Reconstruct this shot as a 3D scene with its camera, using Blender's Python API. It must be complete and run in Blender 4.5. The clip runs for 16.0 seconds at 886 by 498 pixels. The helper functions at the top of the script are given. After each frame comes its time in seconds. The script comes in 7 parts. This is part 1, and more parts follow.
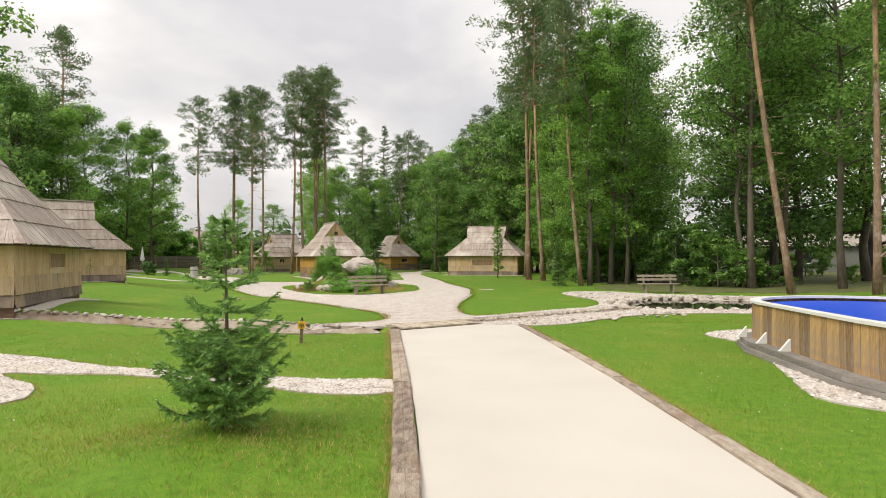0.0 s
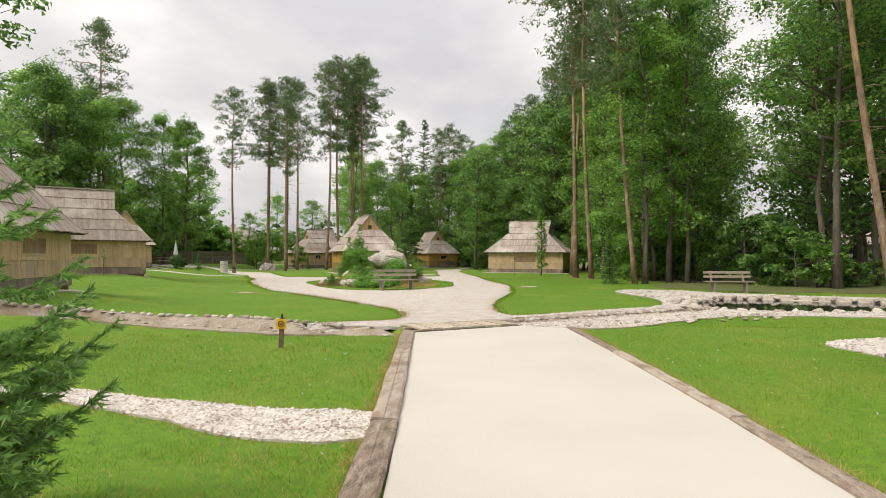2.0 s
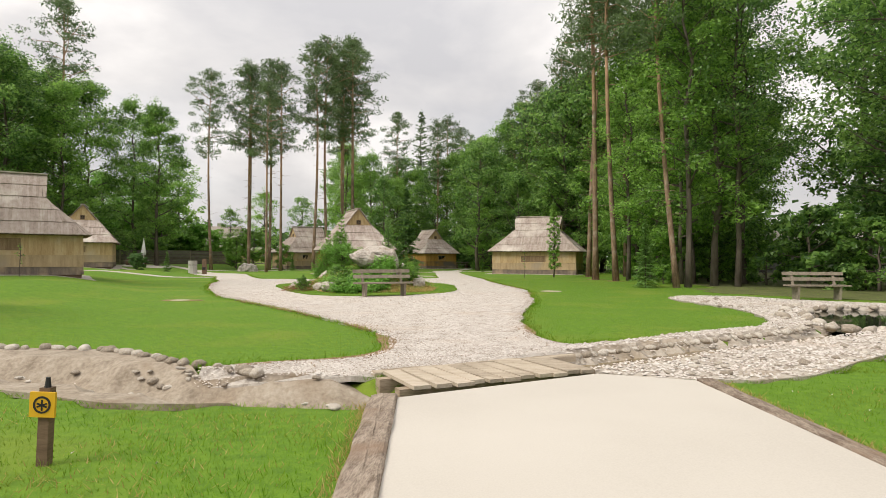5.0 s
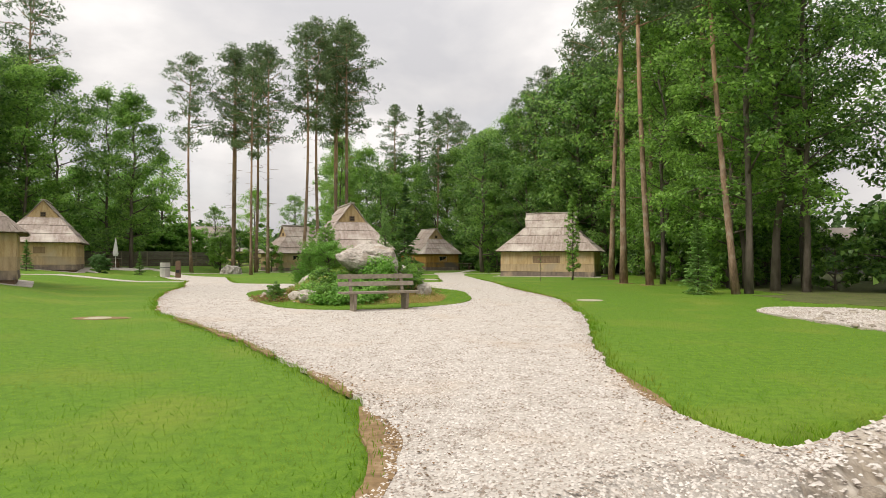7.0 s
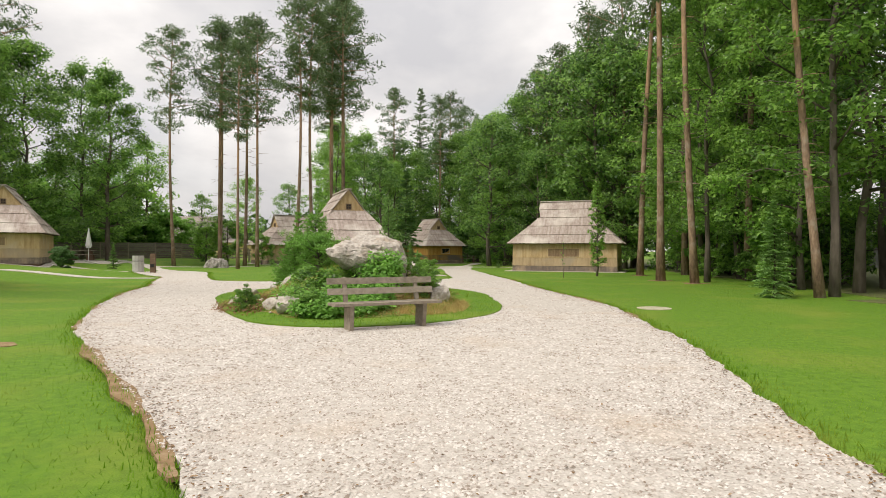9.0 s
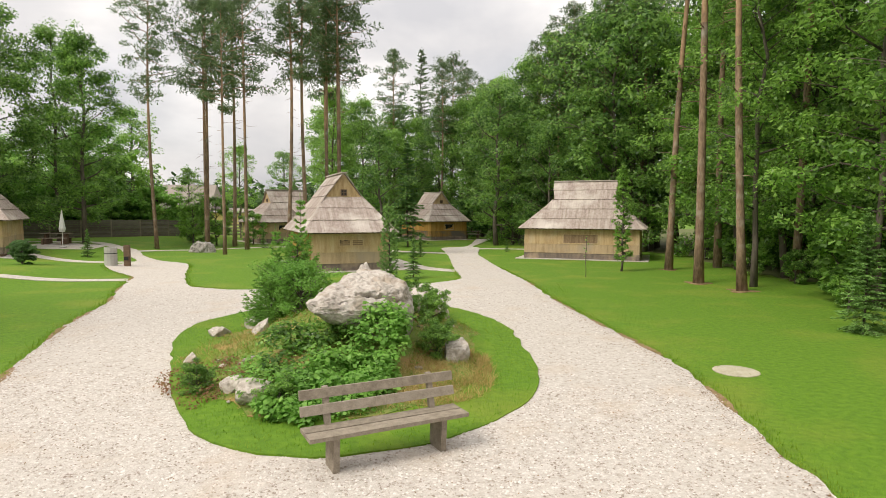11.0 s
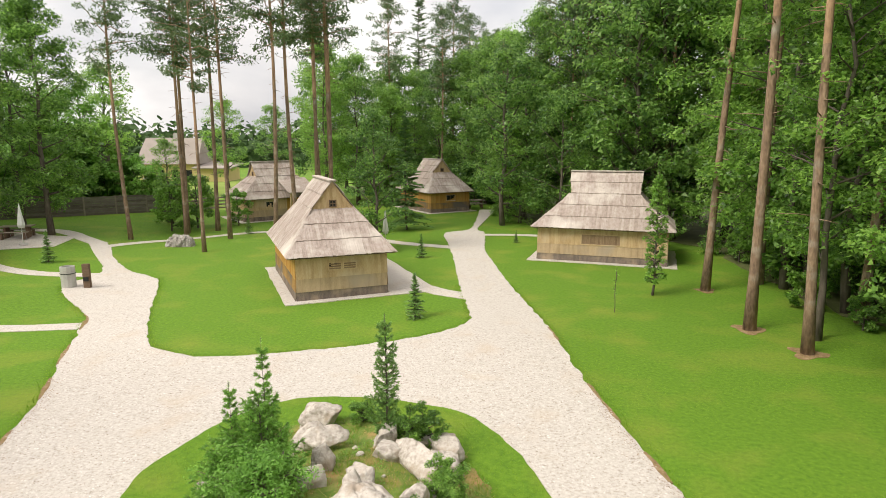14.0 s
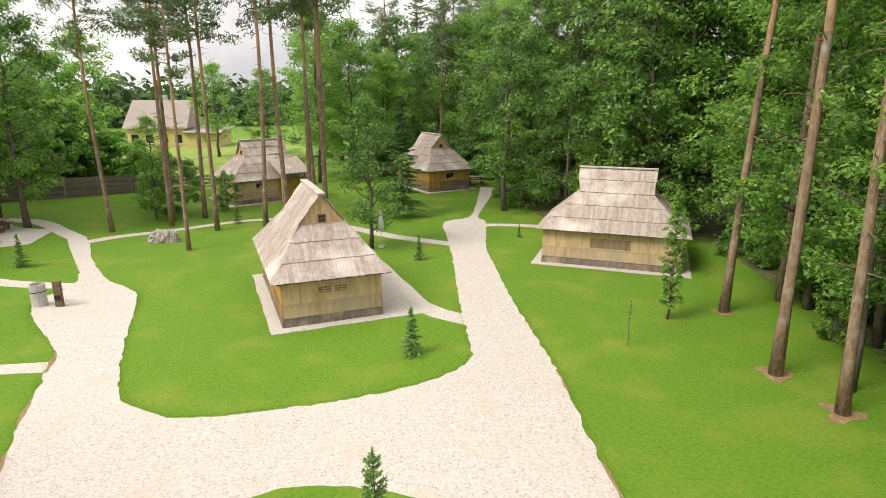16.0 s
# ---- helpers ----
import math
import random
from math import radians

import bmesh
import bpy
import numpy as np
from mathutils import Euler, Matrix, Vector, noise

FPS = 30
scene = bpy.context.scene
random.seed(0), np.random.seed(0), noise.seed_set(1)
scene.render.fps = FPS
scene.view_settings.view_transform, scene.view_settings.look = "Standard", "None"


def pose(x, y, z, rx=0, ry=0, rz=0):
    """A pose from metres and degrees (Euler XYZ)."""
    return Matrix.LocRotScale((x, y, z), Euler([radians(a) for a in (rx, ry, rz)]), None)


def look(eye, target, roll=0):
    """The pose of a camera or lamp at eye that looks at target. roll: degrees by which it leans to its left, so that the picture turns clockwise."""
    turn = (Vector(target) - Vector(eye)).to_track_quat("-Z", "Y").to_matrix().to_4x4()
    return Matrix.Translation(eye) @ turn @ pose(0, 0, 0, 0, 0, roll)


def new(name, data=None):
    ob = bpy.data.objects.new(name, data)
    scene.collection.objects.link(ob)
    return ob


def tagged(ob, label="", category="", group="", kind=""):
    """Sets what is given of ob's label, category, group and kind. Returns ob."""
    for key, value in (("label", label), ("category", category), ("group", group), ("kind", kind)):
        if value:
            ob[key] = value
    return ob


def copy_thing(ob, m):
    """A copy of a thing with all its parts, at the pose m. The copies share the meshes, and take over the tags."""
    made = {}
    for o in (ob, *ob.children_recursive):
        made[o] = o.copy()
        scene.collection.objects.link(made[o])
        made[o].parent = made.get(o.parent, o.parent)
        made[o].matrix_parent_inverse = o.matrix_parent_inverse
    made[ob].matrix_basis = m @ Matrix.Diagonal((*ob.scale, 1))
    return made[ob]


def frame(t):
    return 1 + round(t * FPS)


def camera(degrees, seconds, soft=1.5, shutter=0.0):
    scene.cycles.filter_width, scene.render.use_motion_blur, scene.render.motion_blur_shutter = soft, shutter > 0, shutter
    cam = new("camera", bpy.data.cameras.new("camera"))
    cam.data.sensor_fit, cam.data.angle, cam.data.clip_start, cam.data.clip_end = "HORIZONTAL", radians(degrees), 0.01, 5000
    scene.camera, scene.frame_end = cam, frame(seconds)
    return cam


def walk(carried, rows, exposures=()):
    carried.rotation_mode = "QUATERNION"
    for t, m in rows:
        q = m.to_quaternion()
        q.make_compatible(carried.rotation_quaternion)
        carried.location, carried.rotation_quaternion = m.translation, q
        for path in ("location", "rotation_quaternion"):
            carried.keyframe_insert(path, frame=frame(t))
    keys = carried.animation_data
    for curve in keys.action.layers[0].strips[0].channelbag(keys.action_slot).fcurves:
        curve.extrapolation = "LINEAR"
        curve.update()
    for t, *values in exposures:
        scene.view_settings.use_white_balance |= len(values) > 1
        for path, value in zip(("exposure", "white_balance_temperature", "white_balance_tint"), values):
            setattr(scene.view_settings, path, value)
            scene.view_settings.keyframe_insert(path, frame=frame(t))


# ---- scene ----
cam = camera(72.6, 16.0, soft=0.45)
PATH = [
    (0, (1.154, -0.102, 1.751), (1.068, 1.896, 1.778), -0.2),
    (0.5, (1.264, 0.619, 1.674), (1.111, 2.613, 1.698), -0),
    (1, (1.332, 1.379, 1.586), (1.133, 3.369, 1.609), 0.1),
    (1.5, (1.339, 2.218, 1.496), (1.118, 4.206, 1.52), 0.2),
    (2, (1.305, 3.059, 1.424), (1.077, 5.045, 1.45), 0.2),
    (2.5, (1.244, 3.855, 1.389), (1.016, 5.842, 1.415), 0.2),
    (3, (1.121, 4.747, 1.338), (0.897, 6.734, 1.364), 0.3),
    (3.5, (0.999, 5.637, 1.295), (0.777, 7.624, 1.323), 0.2),
    (4, (0.830, 6.650, 1.27), (0.611, 8.638, 1.299), 0.3),
    (6.5, (-0.153, 12.338, 1.245), (-0.365, 14.326, 1.279), 0.1),
    (7, (-0.442, 13.539, 1.253), (-0.651, 15.527, 1.287), 0.1),
    (7.5, (-0.718, 14.623, 1.284), (-0.925, 16.612, 1.318), 0.1),
    (8, (-0.970, 15.662, 1.299), (-1.176, 17.652, 1.329), 0.2),
    (8.5, (-1.233, 16.688, 1.287), (-1.435, 18.678, 1.311), 0.2),
    (9, (-1.472, 17.630, 1.36), (-1.672, 19.619, 1.365), 0.2),
    (9.5, (-1.673, 18.489, 1.58), (-1.873, 20.479, 1.558), 0.2),
    (12, (-2.489, 22.635, 4.059), (-2.685, 24.615, 3.854), 0.1),
    (12.5, (-2.66, 23.315, 4.626), (-2.851, 25.291, 4.384), 0.0),
    (13, (-2.752, 23.978, 5.262), (-2.942, 25.949, 4.982), -0.0),
    (13.5, (-2.831, 24.678, 5.881), (-3.021, 26.643, 5.564), -0.0),
    (14, (-2.894, 25.337, 6.46), (-3.083, 27.297, 6.107), -0.1),
    (14.5, (-2.969, 25.976, 7.072), (-3.155, 27.928, 6.678), -0.1),
    (15, (-3.036, 26.632, 7.677), (-3.222, 28.575, 7.241), -0.1),
    (15.5, (-3.118, 27.281, 8.262), (-3.3, 29.214, 7.784), -0.0),
    (16, (-3.141, 27.919, 8.818), (-3.323, 29.842, 8.3), 0.0),
]
walk(cam, [(t, look(eye, target, roll)) for t, eye, target, roll in PATH], [(0, 0.2), (3.5, 0.12), (7, 0.13), (9.5, 0.15), (12.5, 0.37), (14.5, 0.46), (16, 0.54)])

# ---- world, sun ----
world = bpy.data.worlds.new("overcast_sky")
scene.world = world
world.use_nodes = True
wn, wl = world.node_tree.nodes, world.node_tree.links
wn.clear()
SUN_AZ, SUN_EL = 232.0, 48.0   # degrees clockwise from +y, degrees above the horizon


def wnode(kind, **vals):
    n = wn.new(kind)
    for k, v in vals.items():
        n.inputs[k.replace("_", " ")].default_value = v
    return n


w_out = wnode("ShaderNodeOutputWorld")
w_bg = wnode("ShaderNodeBackground", Strength=1.0)
w_sky = wnode("ShaderNodeTexSky")
w_sky.sky_type, w_sky.sun_disc = "NISHITA", False
w_sky.sun_elevation, w_sky.sun_rotation = radians(SUN_EL), radians(SUN_AZ)
w_dim = wnode("ShaderNodeVectorMath")
w_dim.operation = "SCALE"
w_dim.inputs["Scale"].default_value = 0.1
wl.new(w_sky.outputs[0], w_dim.inputs[0])
w_co = wnode("ShaderNodeTexCoord")
w_map = wnode("ShaderNodeMapping", Scale=(1.0, 1.0, 2.1), Location=(0.3, 0.15, 0.2))
wl.new(w_co.outputs["Generated"], w_map.inputs[0])
w_noise = wnode("ShaderNodeTexNoise", Scale=2.6, Detail=9.0, Roughness=0.5, Distortion=0.15)
wl.new(w_map.outputs[0], w_noise.inputs[0])
w_ramp = wnode("ShaderNodeValToRGB")
els = w_ramp.color_ramp.elements
els[0].position, els[0].color = 0.34, (0.55, 0.54, 0.555, 1)
els[1].position, els[1].color = 0.62, (0.92, 0.88, 0.85, 1)
mid = els.new(0.5)
mid.color = (0.71, 0.685, 0.675, 1)
wl.new(w_noise.outputs[0], w_ramp.inputs[0])
w_noise2 = wnode("ShaderNodeTexNoise", Scale=0.9, Detail=3.0)
wl.new(w_map.outputs[0], w_noise2.inputs[0])
w_gap = wnode("ShaderNodeMapRange")
w_gap.inputs[1].default_value, w_gap.inputs[2].default_value = 0.62, 0.8
w_gap.inputs[3].default_value, w_gap.inputs[4].default_value = 0.0, 0.35
wl.new(w_noise2.outputs[0], w_gap.inputs[0])
w_mix = wnode("ShaderNodeMix")
w_mix.data_type = "RGBA"
wl.new(w_gap.outputs[0], w_mix.inputs[0])
wl.new(w_ramp.outputs[0], w_mix.inputs[6])
wl.new(w_dim.outputs[0], w_mix.inputs[7])
w_sep = wnode("ShaderNodeSeparateXYZ")
wl.new(w_co.outputs["Generated"], w_sep.inputs[0])
w_dome = wnode("ShaderNodeMapRange")   # an overcast sky is brighter overhead than near the horizon
w_dome.inputs[1].default_value, w_dome.inputs[2].default_value = 0.0, 1.0
w_dome.inputs[3].default_value, w_dome.inputs[4].default_value = 0.86, 1.75
wl.new(w_sep.outputs[2], w_dome.inputs[0])
wl.new(w_dome.outputs[0], w_bg.inputs[1])
wl.new(w_mix.outputs[2], w_bg.inputs[0])
wl.new(w_bg.outputs[0], w_out.inputs[0])

sun_data = bpy.data.lights.new("sun", "SUN")
sun_data.energy, sun_data.angle, sun_data.color = 2.6, radians(25), (1.0, 0.94, 0.83)
sun = new("sun", sun_data)
_a, _e = radians(SUN_AZ), radians(SUN_EL)
sun.matrix_world = look((math.sin(_a) * math.cos(_e) * 80, math.cos(_a) * math.cos(_e) * 80, math.sin(_e) * 80), (0, 0, 0))


# ---- materials ----
def material(name, colors, scale=3.0, rough=0.8, bump=0.3, fine=40.0, stretch=(1, 1, 1), island=0.0, obrand=0.0, second=None, metal=0.0, thin=0.0, bump_dist=0.02, spec=0.3):
    """A procedural surface: a ramp of colours over a coarse and a fine noise, a bump, and variation by piece."""
    if not thin:
        colors = [tuple(0.82 * v for v in c) for c in colors]
    m = bpy.data.materials.new(name)
    m.use_nodes = True
    nodes, links = m.node_tree.nodes, m.node_tree.links
    bsdf = nodes["Principled BSDF"]
    co = nodes.new("ShaderNodeTexCoord")
    mp = nodes.new("ShaderNodeMapping")
    mp.inputs["Scale"].default_value = stretch
    links.new(co.outputs["Object"], mp.inputs[0])
    n1 = nodes.new("ShaderNodeTexNoise")
    n1.inputs["Scale"].default_value, n1.inputs["Detail"].default_value = scale, 5
    n2 = nodes.new("ShaderNodeTexNoise")
    n2.inputs["Scale"].default_value, n2.inputs["Detail"].default_value = fine, 4
    links.new(mp.outputs[0], n1.inputs[0])
    links.new(mp.outputs[0], n2.inputs[0])
    mix = nodes.new("ShaderNodeMath")
    mix.operation = "MULTIPLY_ADD"
    mix.inputs[1].default_value = 0.45
    links.new(n2.outputs[0], mix.inputs[0])
    sub = nodes.new("ShaderNodeMath")
    sub.operation = "MULTIPLY"
    sub.inputs[1].default_value = 0.55
    links.new(n1.outputs[0], sub.inputs[0])
    links.new(sub.outputs[0], mix.inputs[2])
    value = mix.outputs[0]
    for amount, kind, out in ((island, "ShaderNodeNewGeometry", "Random Per Island"), (obrand, "ShaderNodeObjectInfo", "Random")):
        if amount:
            src_n = nodes.new(kind)
            r = nodes.new("ShaderNodeMapRange")
            r.inputs[3].default_value, r.inputs[4].default_value = -amount, amount
            links.new(src_n.outputs[out], r.inputs[0])
            add = nodes.new("ShaderNodeMath")
            links.new(value, add.inputs[0])
            links.new(r.outputs[0], add.inputs[1])
            value = add.outputs[0]
    ramp = nodes.new("ShaderNodeValToRGB")
    links.new(value, ramp.inputs[0])
    e = ramp.color_ramp.elements
    n = len(colors)
    for i, c in enumerate(colors):
        p = 0.3 + 0.4 * i / max(1, n - 1)
        el = e[i] if i < 2 else e.new(p)
        el.position, el.color = p, (*c, 1)
    colour = ramp.outputs[0]
    if second:
        c2, s2, lo, hi = second
        n3 = nodes.new("ShaderNodeTexNoise")
        n3.inputs["Scale"].default_value, n3.inputs["Detail"].default_value = s2, 6
        links.new(co.outputs["Object"], n3.inputs[0])
        r = nodes.new("ShaderNodeMapRange")
        r.inputs[1].default_value, r.inputs[2].default_value = lo, hi
        links.new(n3.outputs[0], r.inputs[0])
        mx = nodes.new("ShaderNodeMix")
        mx.data_type = "RGBA"
        mx.inputs[7].default_value = (*c2, 1)
        links.new(r.outputs[0], mx.inputs[0])
        links.new(colour, mx.inputs[6])
        colour = mx.outputs[2]
    links.new(colour, bsdf.inputs["Base Color"])
    bsdf.inputs["Roughness"].default_value, bsdf.inputs["Metallic"].default_value = rough, metal
    bsdf.inputs["Specular IOR Level"].default_value = spec
    if bump:
        b = nodes.new("ShaderNodeBump")
        b.inputs["Strength"].default_value, b.inputs["Distance"].default_value = bump, bump_dist
        links.new(mix.outputs[0], b.inputs["Height"])
        links.new(b.outputs[0], bsdf.inputs["Normal"])
    if thin:
        tr = nodes.new("ShaderNodeBsdfTranslucent")
        links.new(colour, tr.inputs[0])
        ms = nodes.new("ShaderNodeMixShader")
        ms.inputs[0].default_value = thin
        links.new(bsdf.outputs[0], ms.inputs[1])
        links.new(tr.outputs[0], ms.inputs[2])
        links.new(ms.outputs[0], nodes["Material Output"].inputs[0])
    return m


M = {}
M["lawn"] = material("lawn_grass", [(0.066, 0.15, 0.008), (0.12, 0.238, 0.012), (0.178, 0.30, 0.02)], 9, 0.9, 0.8, 80, second=((0.23, 0.245, 0.035), 0.45, 0.5, 0.95), bump_dist=0.02)
M["blade"] = material("grass_blade", [(0.11, 0.235, 0.01), (0.165, 0.315, 0.016), (0.255, 0.395, 0.035)], 0.5, 0.65, 0, 3, island=0.18, thin=0.5, second=((0.29, 0.27, 0.06), 0.7, 0.46, 0.9))
M["gravel"] = material("white_gravel", [(0.22, 0.17, 0.13), (0.53, 0.475, 0.42), (0.63, 0.58, 0.525), (0.75, 0.705, 0.655)], 14, 0.9, 0.9, 55, second=((0.46, 0.38, 0.30), 0.7, 0.56, 0.85), bump_dist=0.02)
M["pebble"] = material("limestone_pebble", [(0.32, 0.26, 0.21), (0.59, 0.53, 0.475), (0.68, 0.62, 0.565), (0.78, 0.73, 0.68)], 3, 0.85, 0.2, 40, island=0.2, second=((0.50, 0.41, 0.33), 0.7, 0.56, 0.85))
M["drive"] = material("pale_drive", [(0.55, 0.505, 0.445), (0.61, 0.565, 0.50), (0.65, 0.605, 0.54)], 0.6, 0.9, 0.25, 90, bump_dist=0.006)
M["timber"] = material("weathered_timber", [(0.20, 0.14, 0.095), (0.35, 0.27, 0.19), (0.48, 0.39, 0.29)], 3.0, 0.85, 0.6, 14, (1, 1, 6), island=0.15, obrand=0.1)
M["log"] = material("cracked_log", [(0.16, 0.115, 0.085), (0.40, 0.325, 0.255), (0.54, 0.465, 0.38)], 3.0, 0.85, 1.0, 16, (6, 1.4, 6), island=0.1, obrand=0.12, bump_dist=0.03, second=((0.24, 0.17, 0.12), 3.0, 0.52, 0.68))
M["shingle"] = material("grey_larch_shingle", [(0.30, 0.235, 0.20), (0.44, 0.36, 0.315), (0.55, 0.475, 0.425)], 1.2, 0.85, 0.4, 9, (6, 6, 1), island=0.09, second=((0.60, 0.545, 0.49), 0.7, 0.5, 0.72))
M["plank"] = material("tan_wall_plank", [(0.44, 0.29, 0.145), (0.60, 0.42, 0.225), (0.70, 0.53, 0.33)], 1.5, 0.8, 0.35, 12, (6, 6, 1), island=0.08, second=((0.53, 0.43, 0.32), 0.9, 0.5, 0.75))
M["plank_orange"] = material("orange_wall_plank", [(0.42, 0.20, 0.045), (0.52, 0.28, 0.07), (0.58, 0.36, 0.11)], 1.5, 0.7, 0.3, 12, (6, 6, 1), island=0.1)
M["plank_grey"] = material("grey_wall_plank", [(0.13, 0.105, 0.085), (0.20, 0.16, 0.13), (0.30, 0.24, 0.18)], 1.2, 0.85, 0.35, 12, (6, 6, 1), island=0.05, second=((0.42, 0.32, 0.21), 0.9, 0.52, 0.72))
M["plank_low"] = material("tan_skirt_plank", [(0.36, 0.255, 0.15), (0.52, 0.38, 0.23), (0.62, 0.465, 0.295)], 1.1, 0.85, 0.35, 12, (6, 6, 1), island=0.06, second=((0.36, 0.29, 0.215), 0.8, 0.52, 0.75))
M["plank_orange_low"] = material("orange_skirt_plank", [(0.22, 0.13, 0.06), (0.36, 0.21, 0.07), (0.48, 0.28, 0.09)], 1.1, 0.85, 0.35, 12, (6, 6, 1), island=0.08, second=((0.15, 0.125, 0.105), 0.8, 0.46, 0.62))
M["shutter"] = material("brown_shutter", [(0.19, 0.12, 0.07), (0.29, 0.19, 0.115), (0.37, 0.26, 0.165)], 2, 0.8, 0.3, 14, (6, 6, 1), obrand=0.1)
M["glass_dark"] = material("window_glass", [(0.02, 0.022, 0.025), (0.03, 0.032, 0.035)], 2, 0.08, 0, 4)
M["dark_wood"] = material("dark_wood", [(0.10, 0.065, 0.04), (0.17, 0.11, 0.07), (0.22, 0.15, 0.10)], 3, 0.8, 0.3, 20, (1, 1, 5), island=0.1)
M["bark_pine"] = material("pine_bark", [(0.11, 0.075, 0.055), (0.27, 0.18, 0.12), (0.44, 0.31, 0.21)], 5.0, 0.9, 1.0, 22, (1, 1, 0.3), bump_dist=0.05, second=((0.36, 0.33, 0.28), 1.6, 0.55, 0.75))
M["bark_orange"] = material("orange_pine_bark", [(0.20, 0.13, 0.085), (0.40, 0.25, 0.15), (0.54, 0.37, 0.23)], 5.0, 0.85, 0.8, 22, (1, 1, 0.3), bump_dist=0.03)
M["bark"] = material("grey_bark", [(0.075, 0.06, 0.048), (0.145, 0.12, 0.095), (0.24, 0.205, 0.165)], 2.0, 0.9, 0.8, 9, (1, 1, 0.35), bump_dist=0.04)
M["leaf"] = material("broad_leaf", [(0.07, 0.15, 0.04), (0.175, 0.325, 0.072), (0.31, 0.49, 0.115)], 0.35, 0.4, 0, 2, island=0.2, obrand=0.1, thin=0.6, spec=0.5)
M["leaf_light"] = material("light_leaf", [(0.10, 0.20, 0.042), (0.22, 0.40, 0.072), (0.35, 0.56, 0.11)], 0.5, 0.4, 0, 2, island=0.2, obrand=0.08, thin=0.6, spec=0.5)
M["leaf_fresh"] = material("fresh_leaf", [(0.13, 0.28, 0.045), (0.21, 0.42, 0.07), (0.31, 0.54, 0.11)], 1.2, 0.5, 0, 4, island=0.16, thin=0.5, spec=0.4)
M["needle_spruce"] = material("spruce_needles", [(0.075, 0.155, 0.045), (0.12, 0.235, 0.065), (0.18, 0.31, 0.09)], 0.5, 0.55, 0, 2, island=0.14, obrand=0.08, thin=0.45, spec=0.5)
M["needle_near"] = material("young_spruce_needles", [(0.11, 0.215, 0.055), (0.20, 0.36, 0.088), (0.32, 0.51, 0.145)], 1.5, 0.6, 0, 6, island=0.18, thin=0.3)
M["needle_pine"] = material("pine_needles", [(0.08, 0.13, 0.05), (0.125, 0.19, 0.07), (0.18, 0.255, 0.10)], 0.5, 0.55, 0, 2, island=0.14, obrand=0.08, thin=0.45, spec=0.5)
M["rock"] = material("pale_limestone", [(0.26, 0.22, 0.18), (0.56, 0.50, 0.44), (0.74, 0.69, 0.63)], 3.0, 0.88, 1.0, 14, second=((0.34, 0.28, 0.22), 2.6, 0.5, 0.66), bump_dist=0.07)
M["earth"] = material("dry_earth", [(0.17, 0.11, 0.055), (0.29, 0.19, 0.095), (0.42, 0.31, 0.19)], 5, 0.95, 0.6, 24)
M["rockery"] = material("rockery_soil", [(0.09, 0.18, 0.02), (0.16, 0.24, 0.04), (0.30, 0.27, 0.10)], 4, 0.95, 0.9, 22, second=((0.34, 0.22, 0.09), 1.3, 0.5, 0.66))
M["bank"] = material("pebbly_bank", [(0.36, 0.31, 0.25), (0.52, 0.46, 0.39), (0.65, 0.60, 0.53)], 5, 0.9, 0.9, 26, second=((0.34, 0.27, 0.19), 1.1, 0.54, 0.75), bump_dist=0.03)
M["bed"] = material("dry_stream_bed", [(0.22, 0.175, 0.13), (0.37, 0.31, 0.24), (0.50, 0.44, 0.36)], 4, 0.9, 0.9, 22, second=((0.22, 0.16, 0.105), 1.3, 0.52, 0.72), bump_dist=0.04)
# lawn under trees: their shade is in the dark colour, brown patches are soil
M["forest_floor"] = material("forest_floor", [(0.08, 0.085, 0.035), (0.13, 0.15, 0.045), (0.20, 0.18, 0.09)], 1.5, 0.95, 0.7, 14)


M["stone"] = material("river_stone", [(0.30, 0.25, 0.195), (0.52, 0.46, 0.385), (0.69, 0.635, 0.565)], 5, 0.85, 0.8, 22, obrand=0.2, second=((0.36, 0.30, 0.22), 4.0, 0.55, 0.75))
M["old_concrete"] = material("weathered_concrete", [(0.38, 0.34, 0.24), (0.50, 0.45, 0.33), (0.58, 0.54, 0.42)], 5, 0.9, 0.4, 40)
M["concrete"] = material("grey_concrete", [(0.42, 0.40, 0.36), (0.52, 0.50, 0.46), (0.60, 0.58, 0.54)], 2, 0.9, 0.4, 30)
M["white_paint"] = material("white_paint", [(0.72, 0.71, 0.68), (0.80, 0.79, 0.77)], 2, 0.5, 0.1, 20)
M["cloth_white"] = material("white_canvas", [(0.70, 0.69, 0.66), (0.80, 0.79, 0.77)], 2, 0.8, 0.2, 20)
M["pool_plank"] = material("pool_cladding", [(0.20, 0.125, 0.065), (0.40, 0.25, 0.115), (0.58, 0.37, 0.16)], 1.1, 0.7, 0.4, 9, (7, 7, 1), obrand=0.2, second=((0.25, 0.215, 0.18), 1.9, 0.48, 0.6))
M["grey_board"] = material("grey_deck_board", [(0.17, 0.15, 0.13), (0.27, 0.245, 0.22), (0.36, 0.33, 0.30)], 2, 0.85, 0.4, 14, (1, 1, 5), obrand=0.1)
M["bench_wood"] = material("silver_bench_wood", [(0.20, 0.165, 0.125), (0.31, 0.26, 0.20), (0.42, 0.36, 0.29)], 3, 0.85, 0.4, 18, (4, 4, 4), obrand=0.1)
M["pool_blue"] = material("pool_cover_blue", [(0.015, 0.075, 0.62), (0.022, 0.095, 0.72)], 0.8, 0.35, 0.05, 8)
M["water"] = material("pond_water", [(0.020, 0.024, 0.016), (0.035, 0.038, 0.024)], 1, 0.04, 0.06, 6)
